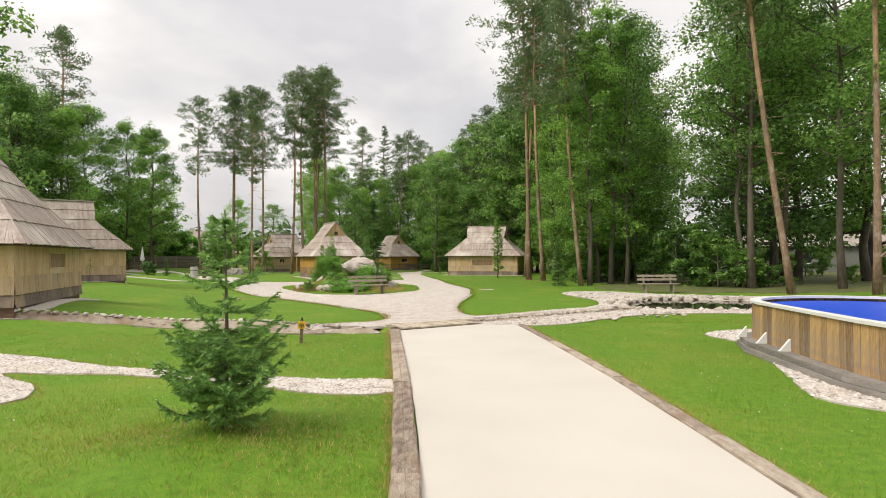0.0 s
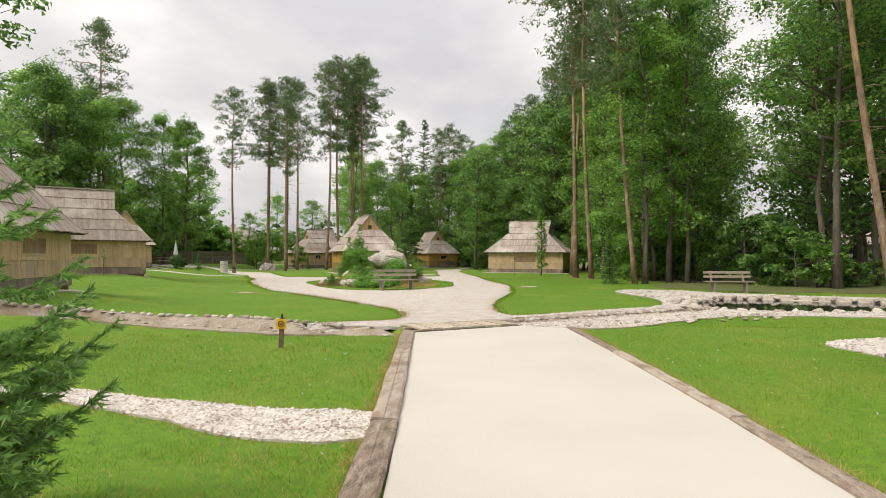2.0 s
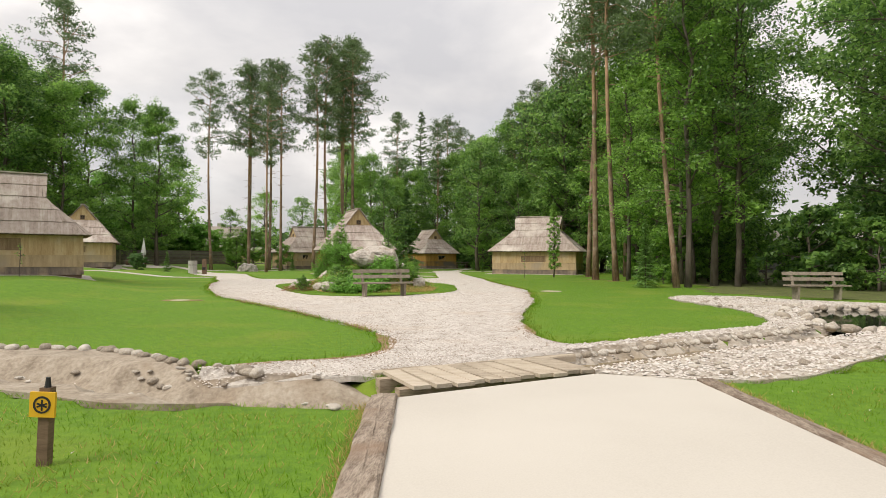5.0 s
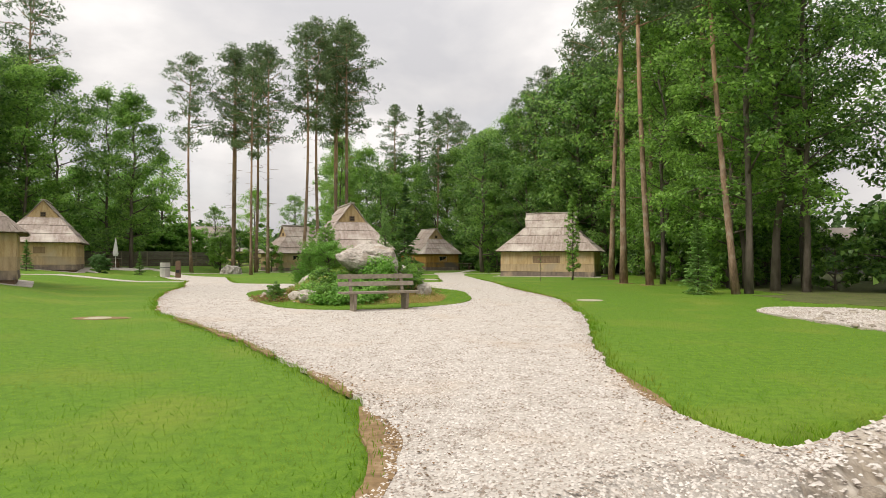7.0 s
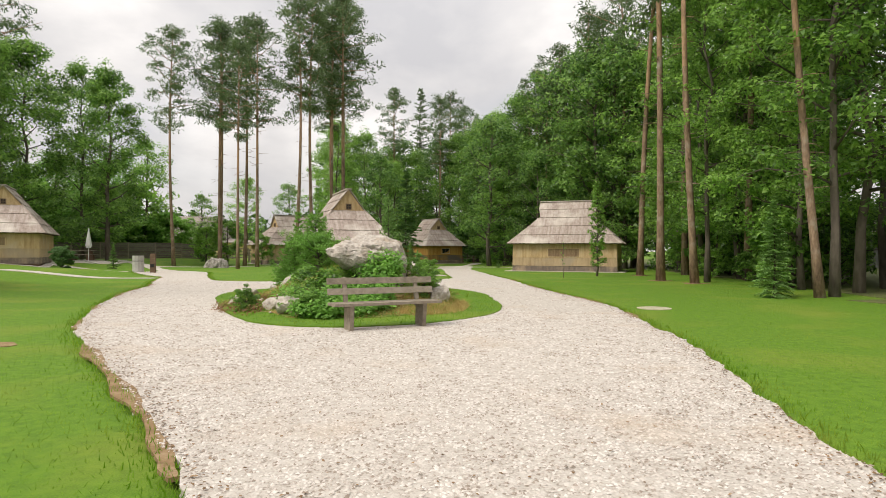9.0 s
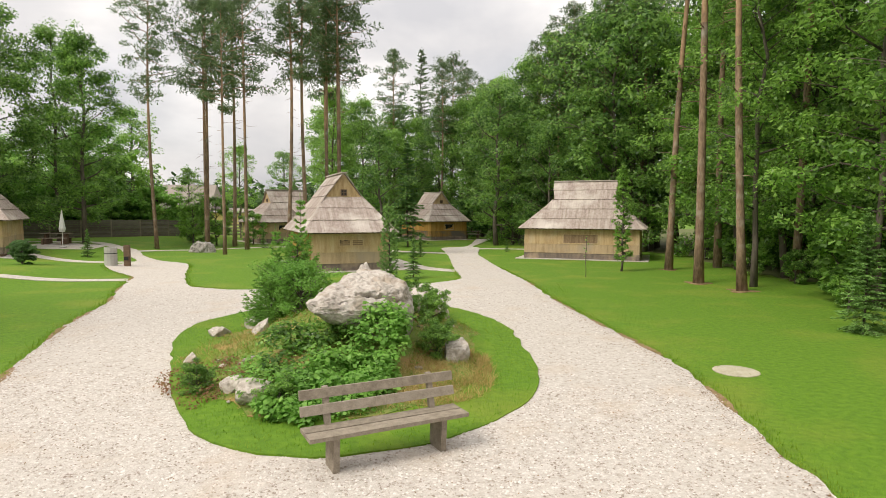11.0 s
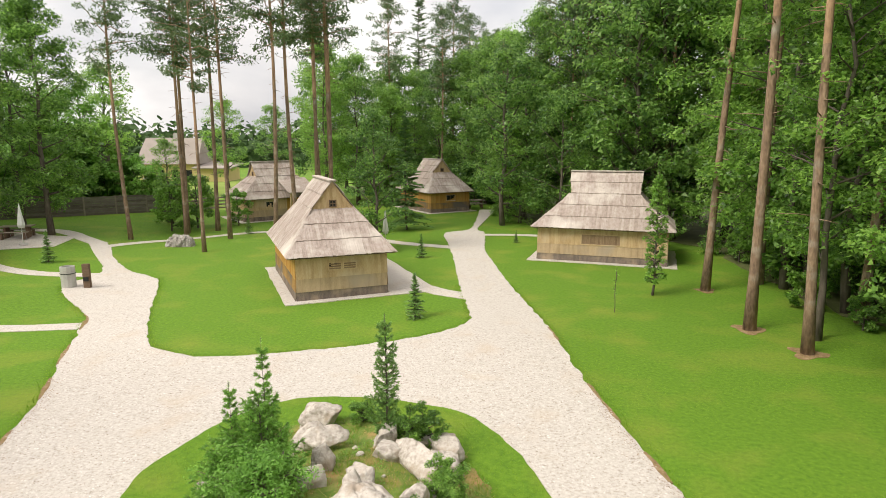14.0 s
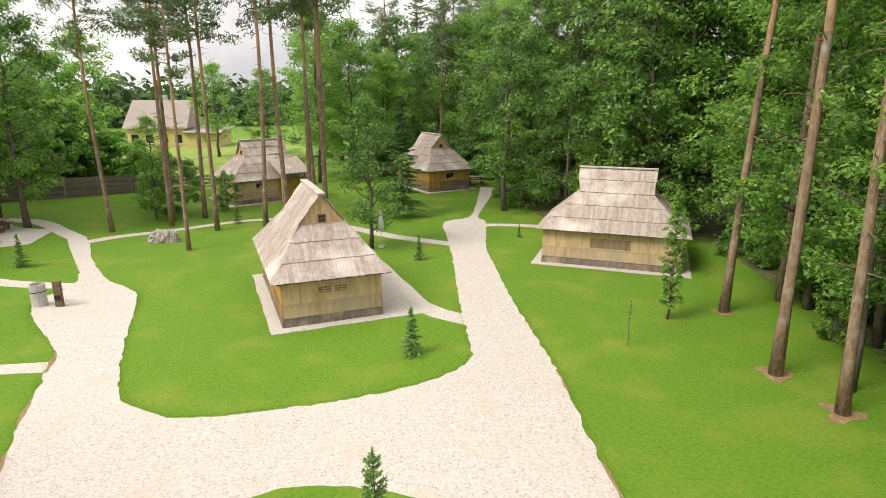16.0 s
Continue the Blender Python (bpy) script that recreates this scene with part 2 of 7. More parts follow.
M["stream_water"] = material("stream_water", [(0.17, 0.125, 0.065), (0.30, 0.23, 0.13), (0.44, 0.35, 0.22)], 3.5, 0.12, 0.1, 8)
M["deck_plank"] = material("tan_deck_plank", [(0.34, 0.28, 0.21), (0.52, 0.435, 0.335), (0.62, 0.535, 0.43)], 2, 0.85, 0.35, 16, (1, 4, 4), obrand=0.1)
M["sign_yellow"] = material("sign_yellow", [(0.72, 0.40, 0.02), (0.78, 0.46, 0.03)], 4, 0.5, 0, 20)
M["black"] = material("black_paint", [(0.02, 0.02, 0.02), (0.03, 0.03, 0.03)], 4, 0.6, 0, 20)
M["dry_grass"] = material("dry_grass", [(0.32, 0.235, 0.08), (0.44, 0.32, 0.115), (0.56, 0.43, 0.18)], 1, 0.8, 0, 3, island=0.2, thin=0.35)
M["red_leaf"] = material("reddish_leaf", [(0.20, 0.09, 0.05), (0.28, 0.13, 0.07), (0.20, 0.18, 0.06)], 1, 0.7, 0, 3, island=0.2, thin=0.3)
M["house_yellow"] = material("yellow_render", [(0.62, 0.50, 0.22), (0.70, 0.57, 0.27)], 1, 0.9, 0.1, 20)
M["house_grey"] = material("grey_render", [(0.16, 0.165, 0.15), (0.24, 0.24, 0.22)], 0.6, 0.9, 0.1, 20)
M["roof_tile"] = material("grey_brown_roof", [(0.30, 0.25, 0.22), (0.40, 0.35, 0.31)], 1, 0.85, 0.3, 12)
M["far_leaf"] = material("far_foliage", [(0.045, 0.085, 0.03), (0.07, 0.125, 0.04), (0.10, 0.17, 0.055)], 0.05, 0.8, 0, 0.5, island=0.15, thin=0.3)


# ---- mesh helpers ----
from mathutils import geometry


def mesh_from(name, verts, faces, mat, smooth=False):
    me = bpy.data.meshes.new(name)
    me.from_pydata([tuple(map(float, v)) for v in verts], [], [tuple(map(int, f)) for f in faces])
    me.materials.append(mat)
    if smooth:
        me.shade_smooth()
    me.update()
    return me


def part_of(name, verts, faces, mat, parent=None, label="", smooth=False):
    ob = new(name, mesh_from(name, verts, faces, mat, smooth))
    ob.parent = parent
    if label:
        ob["label"] = label
    return ob


class Geo:
    """Collects vertices and faces for one mesh."""

    def __init__(self):
        self.v, self.f = [], []

    def add(self, verts, faces):
        o = len(self.v)
        self.v.extend(verts)
        self.f.extend([tuple(i + o for i in f) for f in faces])

    def box(self, lo, hi, m=None):
        x0, y0, z0 = lo
        x1, y1, z1 = hi
        vs = [Vector(p) for p in ((x0, y0, z0), (x1, y0, z0), (x1, y1, z0), (x0, y1, z0), (x0, y0, z1), (x1, y0, z1), (x1, y1, z1), (x0, y1, z1))]
        if m is not None:
            vs = [m @ p for p in vs]
        self.add(vs, [(3, 2, 1, 0), (4, 5, 6, 7), (0, 1, 5, 4), (1, 2, 6, 5), (2, 3, 7, 6), (3, 0, 4, 7)])

    def slab(self, quad, n, thick):
        """A board on the four corners of quad, thick along n."""
        q = [Vector(p) for p in quad]
        d = Vector(n) * thick
        k = len(q)
        self.add(q + [p + d for p in q], [tuple(range(k))[::-1], tuple(range(k, 2 * k))] + [(i, (i + 1) % k, k + (i + 1) % k, k + i) for i in range(k)])

    def tube(self, pts, radii, sides=6):
        pts = [Vector(p) for p in pts]
        rings = []
        for i, p in enumerate(pts):
            d = (pts[min(i + 1, len(pts) - 1)] - pts[max(i - 1, 0)]).normalized()
            a = d.cross(Vector((0, 1, 0)) if abs(d.y) < 0.9 else Vector((1, 0, 0))).normalized()
            b = d.cross(a)
            rings.append([p + (a * math.cos(2 * math.pi * k / sides) + b * math.sin(2 * math.pi * k / sides)) * radii[i] for k in range(sides)])
        vs = [v for r in rings for v in r]
        fs = [(i * sides + k, i * sides + (k + 1) % sides, (i + 1) * sides + (k + 1) % sides, (i + 1) * sides + k) for i in range(len(pts) - 1) for k in range(sides)]
        fs.append(tuple(range(sides))[::-1])
        fs.append(tuple(range(len(vs) - sides, len(vs))))
        self.add(vs, fs)

    def make(self, name, mat, parent=None, label="", smooth=False):
        return part_of(name, self.v, self.f, mat, parent, label, smooth)


def spline(ctrl, closed=False, step=0.4):
    """A smooth curve through the points."""
    pts = [Vector((*p, 0)[:3]) for p in ctrl]
    n = len(pts)
    out = []
    for i in range(n if closed else n - 1):
        if closed:
            p0, p1, p2, p3 = pts[i - 1], pts[i], pts[(i + 1) % n], pts[(i + 2) % n]
        else:
            p0, p1, p2, p3 = pts[max(i - 1, 0)], pts[i], pts[i + 1], pts[min(i + 2, n - 1)]
        k = max(1, int((p2 - p1).length / step))
        for j in range(k):
            t = j / k
            out.append(0.5 * (2 * p1 + (p2 - p0) * t + (2 * p0 - 5 * p1 + 4 * p2 - p3) * t * t + (3 * p1 - p0 - 3 * p2 + p3) * t ** 3))
    if not closed:
        out.append(pts[-1])
    return [(p.x, p.y) for p in out]


def ragged(pts, amount=0.05, seed=0):
    return [(x + amount * noise.noise((x * 2.1, y * 2.1, seed)) + 0.5 * amount * noise.noise((x * 7, y * 7, seed + 3)), y + amount * noise.noise((x * 2.1, y * 2.1, seed + 9)) + 0.5 * amount * noise.noise((x * 7, y * 7, seed + 5))) for x, y in pts]


def inside(px, py, poly):
    """Which of the points lie in the polygon (arrays)."""
    q = np.array(poly)
    res = np.zeros(px.shape, bool)
    x0, y0 = q[-1]
    for x1, y1 in q:
        c = (y0 > py) != (y1 > py)
        with np.errstate(divide="ignore", invalid="ignore"):
            res ^= c & (px < (x1 - x0) * (py - y0) / (y1 - y0 + 1e-12) + x0)
        x0, y0 = x1, y1
    return res


def fill(poly, step, holes=()):
    """Triangles over a polygon, with inner points on a jittered grid."""
    q = np.array(poly)
    verts = [Vector(v) for v in poly]
    edges = [(i, (i + 1) % len(poly)) for i in range(len(poly))]
    xs, ys = np.meshgrid(np.arange(q[:, 0].min(), q[:, 0].max(), step), np.arange(q[:, 1].min(), q[:, 1].max(), step))
    xs, ys = xs.ravel(), ys.ravel()
    keep = inside(xs, ys, poly) & (seg_dist(xs, ys, list(poly) + [poly[0]]) > 0.3 * step)
    verts += [Vector((float(x), float(y))) for x, y in zip(xs[keep], ys[keep])]
    vs, _, fs, *_ = geometry.delaunay_2d_cdt(verts, edges, [], 0, 1e-4)
    cx = np.array([[sum(vs[i].x for i in f) / 3, sum(vs[i].y for i in f) / 3] for f in fs])
    ok = inside(cx[:, 0], cx[:, 1], poly)
    return [(v.x, v.y) for v in vs], [f for f, k in zip(fs, ok) if k]


def sheet(name, poly, z, mat, label="", category="", skirt=0.06, step=1.2, height=None, kind="structure"):
    """A piece of the ground's cover, laid on the ground's height, with a short side down into the soil."""
    pts, fs = fill(poly, step)
    arr = np.array(pts)
    base = ground_z(arr[:, 0], arr[:, 1]) if height is None else height(arr[:, 0], arr[:, 1])
    vs = [(x, y, h + z) for (x, y), h in zip(pts, base)]
    n = len(vs)
    count = {}
    for f in fs:
        for i in range(3):
            e = (f[i], f[(i + 1) % 3])
            count[e] = count.get(e, 0) + 1
    vs = vs + [(x, y, h - skirt) for x, y, h in vs]
    fs = [tuple(f) for f in fs] + [(e[1], e[0], e[0] + n, e[1] + n) for e in count if (e[1], e[0]) not in count]
    return tagged(part_of(name, vs, fs, mat), label, category, kind=kind)


def ribbon(ctrl, width):
    c = spline(ctrl, step=0.8)
    left, right = [], []
    for i, (x, y) in enumerate(c):
        a, b = c[max(i - 1, 0)], c[min(i + 1, len(c) - 1)]
        dx, dy = b[0] - a[0], b[1] - a[1]
        l = math.hypot(dx, dy)
        left.append((x - dy / l * width / 2, y + dx / l * width / 2))
        right.append((x + dy / l * width / 2, y - dx / l * width / 2))
    return left + right[::-1]


# ---- ground plan ----
EAST = spline([(1.95, 18.22), (1.64, 17.85), (1.36, 17.76), (1.1, 18.1), (0.9, 18.8), (0.8, 19.7), (0.74, 21.2), (0.88, 23.4), (1.08, 24.9), (1.23, 26.9), (1.2, 29.5), (1.22, 31.6), (1.06, 33.1), (0.75, 34.75), (0.18, 37.4), (-0.6, 41.6), (-1.05, 45.2), (-1.66, 48.4), (-2.63, 53.3), (-3.17, 56.9), (-3.8, 61), (-3.95, 66), (-4.05, 68.2), (-4.6, 69.7), (-4.15, 74.8), (-3.4, 82.5)], step=0.16)
EAST_BACK = spline([(-4.9, 82.5), (-4.93, 73.6), (-5.25, 69.4), (-6.8, 67.4), (-6.1, 62.5), (-5.25, 56.5), (-4.62, 51.2), (-4.0, 47.5), (-4.1, 46.2), (-5.2, 44.8), (-7.35, 43.5), (-10.5, 42.25), (-12.1, 42.0), (-13.6, 42.6), (-14.5, 43.5), (-16.3, 46.6), (-18.45, 50.9), (-19.5, 52.2), (-21.6, 53.6), (-24.5, 56.7), (-26.5, 59.4)], step=0.16)
WEST = spline([(-27.9, 61), (-28.4, 60.2), (-26.4, 57.7), (-22.9, 53.4), (-22.6, 50.5), (-21.3, 48.5), (-18.4, 45.9), (-17.4, 44.2), (-15.9, 41.2), (-14.5, 38.7), (-13.2, 35.4), (-11.95, 32.8), (-10.65, 30.4), (-8.8, 27.35), (-7.4, 25.65), (-5.65, 23.7), (-4.35, 22.25), (-3.38, 21.0), (-2.1, 19.35), (-1.5, 18.2), (-1.2, 17.4), (-1.12, 16.8), (-1.22, 16.35), (-1.55, 16.0), (-1.97, 15.8), (-2.4, 15.55), (-2.92, 15.25)], step=0.16)
MAIN = ragged(EAST + EAST_BACK + WEST, 0.085) + [(-2.92, 15.05), (-2.12, 14.91), (-1.14, 14.97), (1.27, 16.54), (1.46, 16.94), (1.75, 17.74)]
ISLAND = ragged(spline([(-4.0, 27.85), (-5.05, 27.8), (-6.1, 28.35), (-7.3, 29.9), (-8.05, 31.15), (-8.75, 32.4), (-9.4, 33.7), (-9.82, 35.1), (-9.75, 36.3), (-9.0, 38.3), (-7.6, 39.4), (-5.4, 39.4), (-3.7, 38.8), (-2.7, 37.5), (-2.05, 36.0), (-1.7, 33.6), (-1.5, 31.75), (-1.8, 30.05), (-2.8, 28.55)], True, 0.3), 0.07)
SIDE_PATHS = [
    ([(-22.3, 52.5), (-25.0, 52.5), (-29, 53.2), (-34, 56)], 0.8),
    ([(-17.6, 44.6), (-19.4, 44.2), (-24, 43.0), (-32, 42.5)], 0.75),
    ([(-27.9, 60.4), (-29.5, 61.3), (-32.5, 63.0), (-36, 63.2), (-42, 61)], 1.0),
    ([(-27.2, 59.6), (-26.0, 61.7), (-24, 63.4), (-20.5, 66.6), (-18, 67.6)], 0.7),
    ([(-4.0, 49.9), (-5.4, 50.6), (-7.0, 52.2)], 1.0),
    ([(-5.6, 61.7), (-9.4, 63.2), (-12.5, 65.2), (-18, 68.4)], 0.9),
    ([(-4.2, 66.9), (-2.5, 67.1), (1, 66.8)], 0.8),
]
GRAVEL_LEFT = ragged(spline([(0.04, 8.41), (-0.56, 8.42), (-1.06, 8.46), (-1.66, 8.56), (-2.36, 8.7), (-3.46, 8.99), (-5.07, 9.53), (-6.57, 10.21), (-8.48, 10.64), (-12.47, 10.21), (-12.43, 5.61), (-7.43, 5.45), (-4.9, 6.48), (-4.4, 7.2), (-4.6, 7.7), (-5.3, 8.25), (-5.95, 8.75), (-4.95, 8.72), (-4.03, 8.69), (-2.03, 8.09), (-1.35, 7.73), (-0.65, 7.5), (-0.15, 7.5), (0.17, 7.63)], True, 0.3), 0.06)
GRAVEL_POOL = ragged(spline([(6.59, 13.89), (6.66, 12.19), (6.13, 10.08), (5.64, 8.38), (5.4, 7.53), (5.76, 6.88), (7.07, 5.99), (9.58, 5.02), (12.57, 5.44), (12.49, 14.44), (9.48, 15.02)], True, 0.3), 0.06)

# stream and pond: a channel along the line, a basin
STREAM = spline([(-23.51, 13.4), (-13.51, 13.8), (-9.52, 14.73), (-6.52, 15.31), (-4.12, 14.99), (-2.11, 14.41), (-0.41, 14.52), (0.48, 15.48), (1.02, 16.19), (1.56, 16.74), (2.16, 17.2), (2.76, 17.7), (3.45, 18.26), (4.94, 19.32), (6.63, 20.69)], step=0.5)
POND = spline([(6.73, 20.69), (8.43, 20.01), (11.43, 20.43), (14.42, 21.96), (15.4, 24.07), (12.38, 25.44), (9.37, 26.22), (7.69, 24.4), (6.81, 22.39)], True, 0.5)


BANK = ragged(spline([(1.19, 16.54), (1.31, 17.34), (1.5, 17.84), (1.95, 18.16), (2.74, 18.85), (3.74, 19.71), (5.13, 20.72), (5.91, 22.28), (6.23, 24.59), (5.87, 26.58), (5.55, 28.78), (6.74, 30.19), (8.24, 29.91), (9.25, 28.71), (10.76, 27.73), (13.07, 26.55), (16.88, 25.49), (18.41, 22.5), (16.44, 19.68), (12.45, 18.74), (8.49, 18.61), (6.45, 18.09), (5.01, 16.97), (3.62, 15.66), (2.43, 15.3), (1.47, 15.64), (1.22, 16.19)], True, 0.3), 0.06)
WBANK_N = spline([(-23.51, 14.3), (-13.52, 14.5), (-11.02, 14.82), (-9.52, 15.43), (-8.43, 15.85), (-6.73, 16.21), (-5.53, 16.42), (-4.33, 16.28), (-3.43, 15.69), (-2.82, 15.1), (-2.12, 15.06), (-1.47, 15.26), (-0.82, 14.82)])
WBANK = ragged(WBANK_N + spline([(-0.41, 14.17), (-1.01, 14.02), (-2.31, 13.7), (-2.91, 13.65), (-3.91, 13.92), (-5.91, 14.38), (-7.2, 14.6), (-9.1, 14.4), (-11.5, 13.6), (-23.5, 12.5)]), 0.06)


def seg_dist(px, py, line):
    best = np.full(px.shape, 1e9)
    for (x0, y0), (x1, y1) in zip(line, line[1:]):
        dx, dy = x1 - x0, y1 - y0
        t = np.clip(((px - x0) * dx + (py - y0) * dy) / (dx * dx + dy * dy + 1e-12), 0, 1)
        best = np.minimum(best, np.hypot(px - x0 - t * dx, py - y0 - t * dy))
    return best


def soft_step(v):
    v = np.clip(v, 0, 1)
    return v * v * (3 - 2 * v)


def ground_z(px, py):
    px, py = np.asarray(px, float), np.asarray(py, float)
    z = 0.012 * np.sin(px * 0.7) * np.cos(py * 0.53)
    d = seg_dist(px, py, STREAM)
    z = z - 0.34 * np.clip((0.54 - d) / 0.22, 0, 1)
    dp = np.where(inside(px, py, POND), -1.0, 1.0) * seg_dist(px, py, POND + POND[:1])
    z = z - 0.45 * np.clip((0.1 - dp) / 0.5, 0, 1)
    z = z + 0.18 * np.exp(-((px + 1.11) ** 2 + (py - 5.41) ** 2) / 0.9)
    start = 5.5 + 4.5 * soft_step((py - 17) / 6) + 9.5 * soft_step((py - 26) / 14)
    z = z + (0.5 - 0.08 * soft_step((py - 26) / 8)) * soft_step((-px - start) / (7 - 2 * soft_step((py - 20) / 6))) * soft_step((52 - py) / 6) * soft_step((py - 10.5) / 4.5)
    z = z + 0.5 * soft_step((-px - 25) / 8) * soft_step((py - 44) / 6)
    bank = np.clip((px - 14) / 14, 0, 1) * np.clip((45 - py) / 20, 0, 1)
    return z + 1.3 * bank * bank


def floor_at(x, y):
    return float(ground_z(np.array([x]), np.array([y]))[0])


def axis(lo, flo, fhi, hi, far):
    """Grid lines: fine between flo and fhi, one metre between lo and hi, and ever wider out to far."""
    near = list(np.arange(lo, flo, 1.0)) + list(np.arange(flo, fhi, 0.22)) + list(np.arange(fhi, hi + 0.5, 1.0))
    for sign in (1, -1):
        s, x = 1.0, near[-1] if sign > 0 else near[0]
        while abs(x) < far:
            s *= 1.35
            x += sign * s
            near.insert(len(near) if sign > 0 else 0, x)
    return np.array(near)


gx, gy = axis(-52, -22, 17, 32, 1500), axis(-6, 12.4, 27, 92, 1500)
GX, GY = np.meshgrid(gx, gy)
GZ = ground_z(GX, GY)
under = np.zeros(GX.shape, bool)
for lot in (BANK, WBANK):
    under |= inside(GX, GY, lot)
under |= inside(GX, GY, MAIN) & (GY < 26)
GZ = GZ - 0.09 * under
GZ = GZ - 0.3 * ((seg_dist(GX, GY, STREAM) < 1.0) & (GX > -0.75) & (GX < 2.85) & (GY > 15.3))
nx, ny = len(gx), len(gy)
gv = np.stack([GX.ravel(), GY.ravel(), GZ.ravel()], 1)
gi = np.arange(nx * ny).reshape(ny, nx)
gf = np.stack([gi[:-1, :-1].ravel(), gi[:-1, 1:].ravel(), gi[1:, 1:].ravel(), gi[1:, :-1].ravel()], 1)
tagged(part_of("ground", gv, gf, M["lawn"], smooth=True), "mown green lawn with dry yellowish patches", "ground", kind="structure")

def mound(px, py):
    """The height of the rockery island over its lawn."""
    px, py = np.asarray(px, float), np.asarray(py, float)
    d = np.hypot((px + 5.35) / 3.0, (py - 33.6) / 4.6)
    return 0.02 + 0.85 * soft_step((1 - d) / 0.85) + 0.03 * np.sin(px * 3.1) * np.sin(py * 2.7) * (d < 1)


def mound_at(x, y):
    return float(mound(np.array([x]), np.array([y]))[0])


sheet("gravel_path", MAIN, 0.025, M["gravel"], "broad path of loose white limestone gravel", "path")
sheet("island_lawn", ISLAND, 0.03, M["lawn"], "oval grassy mound amid white gravel", "lawn", skirt=0.12, step=0.35, height=mound)
SOIL = ragged(spline([(-5.4, 29.1), (-6.8, 30.4), (-7.9, 32.5), (-8.5, 34.6), (-8.0, 36.8), (-6.5, 38.2), (-4.6, 37.9), (-3.2, 36.2), (-2.6, 33.6), (-2.6, 31.2), (-3.6, 29.4)], True, 0.3), 0.5, 4)
sheet("rockery_soil", SOIL, 0.04, M["rockery"], "dry soil with weeds and withered grass on the rockery", "soil", step=0.35, height=mound)
for ctrl, width in SIDE_PATHS:
    sheet("side_path", ragged(ribbon(ctrl, width), 0.06), 0.02, M["gravel"], "narrow white gravel footpath across the lawn", "path")
sheet("gravel_strip", GRAVEL_LEFT, 0.022, M["gravel"], "curved strip of white gravel in the lawn", "path")
sheet("pool_gravel", GRAVEL_POOL, 0.022, M["gravel"], "white gravel bed round the wooden pool deck", "path")
DRIVE_L = [(-0.48, 14.07), (-0.11, 11.42), (0.13, 9.73), (0.51, 6.93), (0.75, 4.83), (1.06, 1.33), (1.58, -5.66), (1.95, -13.66)]
DRIVE_R = [(2.38, 15.2), (2.65, 12.95), (2.92, 10.75), (3.2, 8.26), (3.36, 6.46), (3.48, 4.56), (3.71, 1.36), (4.18, -5.64), (4.55, -13.63)]
DRIVE = spline(DRIVE_L) + spline(DRIVE_R)[::-1] + [(1.43, 15.44)]
sheet("driveway", DRIVE, 0.03, M["drive"], "pale smooth compacted sand driveway", "road", height=lambda x, y: 0.012 * np.sin(x * 0.7) * np.cos(y * 0.53))
sheet("stream_bank", BANK, 0.015, M["bank"], "pebbly concrete bank of the stream and pond", "bank", step=0.3)
sheet("stream_bed", WBANK, 0.012, M["bed"], "stony concrete bed of the dry stream", "stream", step=0.3)
# dark sheet over the lawn below the wood, standing in for tree shade
FLOOR = ragged(spline([(8.5, 32), (9.3, 36), (9.6, 41), (10.5, 46), (9.5, 53), (9.5, 62), (6, 67), (0, 70), (-1, 76), (-1, 84), (-4, 93), (-16, 96), (-20, 115), (60, 115), (60, 30), (20, 28)], True, 1.0), 0.9, 2)
sheet("forest_floor", FLOOR, 0.012, M["forest_floor"], "lawn under the wood with brown patches, tree shade painted dark", "forest floor", step=2.5)


# ---- huts ----
def boards(face, courses, width, thick, mat, parent, rng, name, label="", lap=0.1, gap=0.004, jitter=0.02):
    """Courses of boards on a sloping or upright face. face(u, v) gives a place, lo(v) and hi(v) its ends; v runs up from 0 to 1."""
    at, lo, hi, n = face
    n = Vector(n).normalized()
    for v0, v1 in zip(courses, courses[1:]):
        g = Geo()
        va = v0
        vb = min(v1 + lap * (v1 - v0), 1.0) if v1 < courses[-1] else v1
        u = min(lo(va), lo(vb))
        end = max(hi(va), hi(vb))
        while u < end:
            w = width * rng.uniform(0.7, 1.35)
            d = rng.uniform(-jitter, jitter) * (v1 - v0)
            a, b = va + d if v0 > 0 or jitter else va, vb
            q = []
            for uu, vv in ((u + gap / 2, a), (u + w - gap / 2, a), (u + w - gap / 2, b), (u + gap / 2, b)):
                q.append((min(max(uu, lo(max(vv, 0))), hi(max(vv, 0))), vv))
            if q[1][0] - q[0][0] > 0.01 or q[2][0] - q[3][0] > 0.01:
                lift = rng.uniform(0, 0.012)
                base = [Vector(at(*c)) for c in q]
                lower, upper = n * (thick * 1.5 + lift), n * (0.01 + lift)
                pts = [base[0] + lower, base[1] + lower, base[2] + upper, base[3] + upper]
                if (pts[2] - pts[3]).length < 1e-4:
                    pts.pop()
                g.slab(pts, n, thick)
            u += w
        if g.f:
            g.make(name, mat, parent, label)


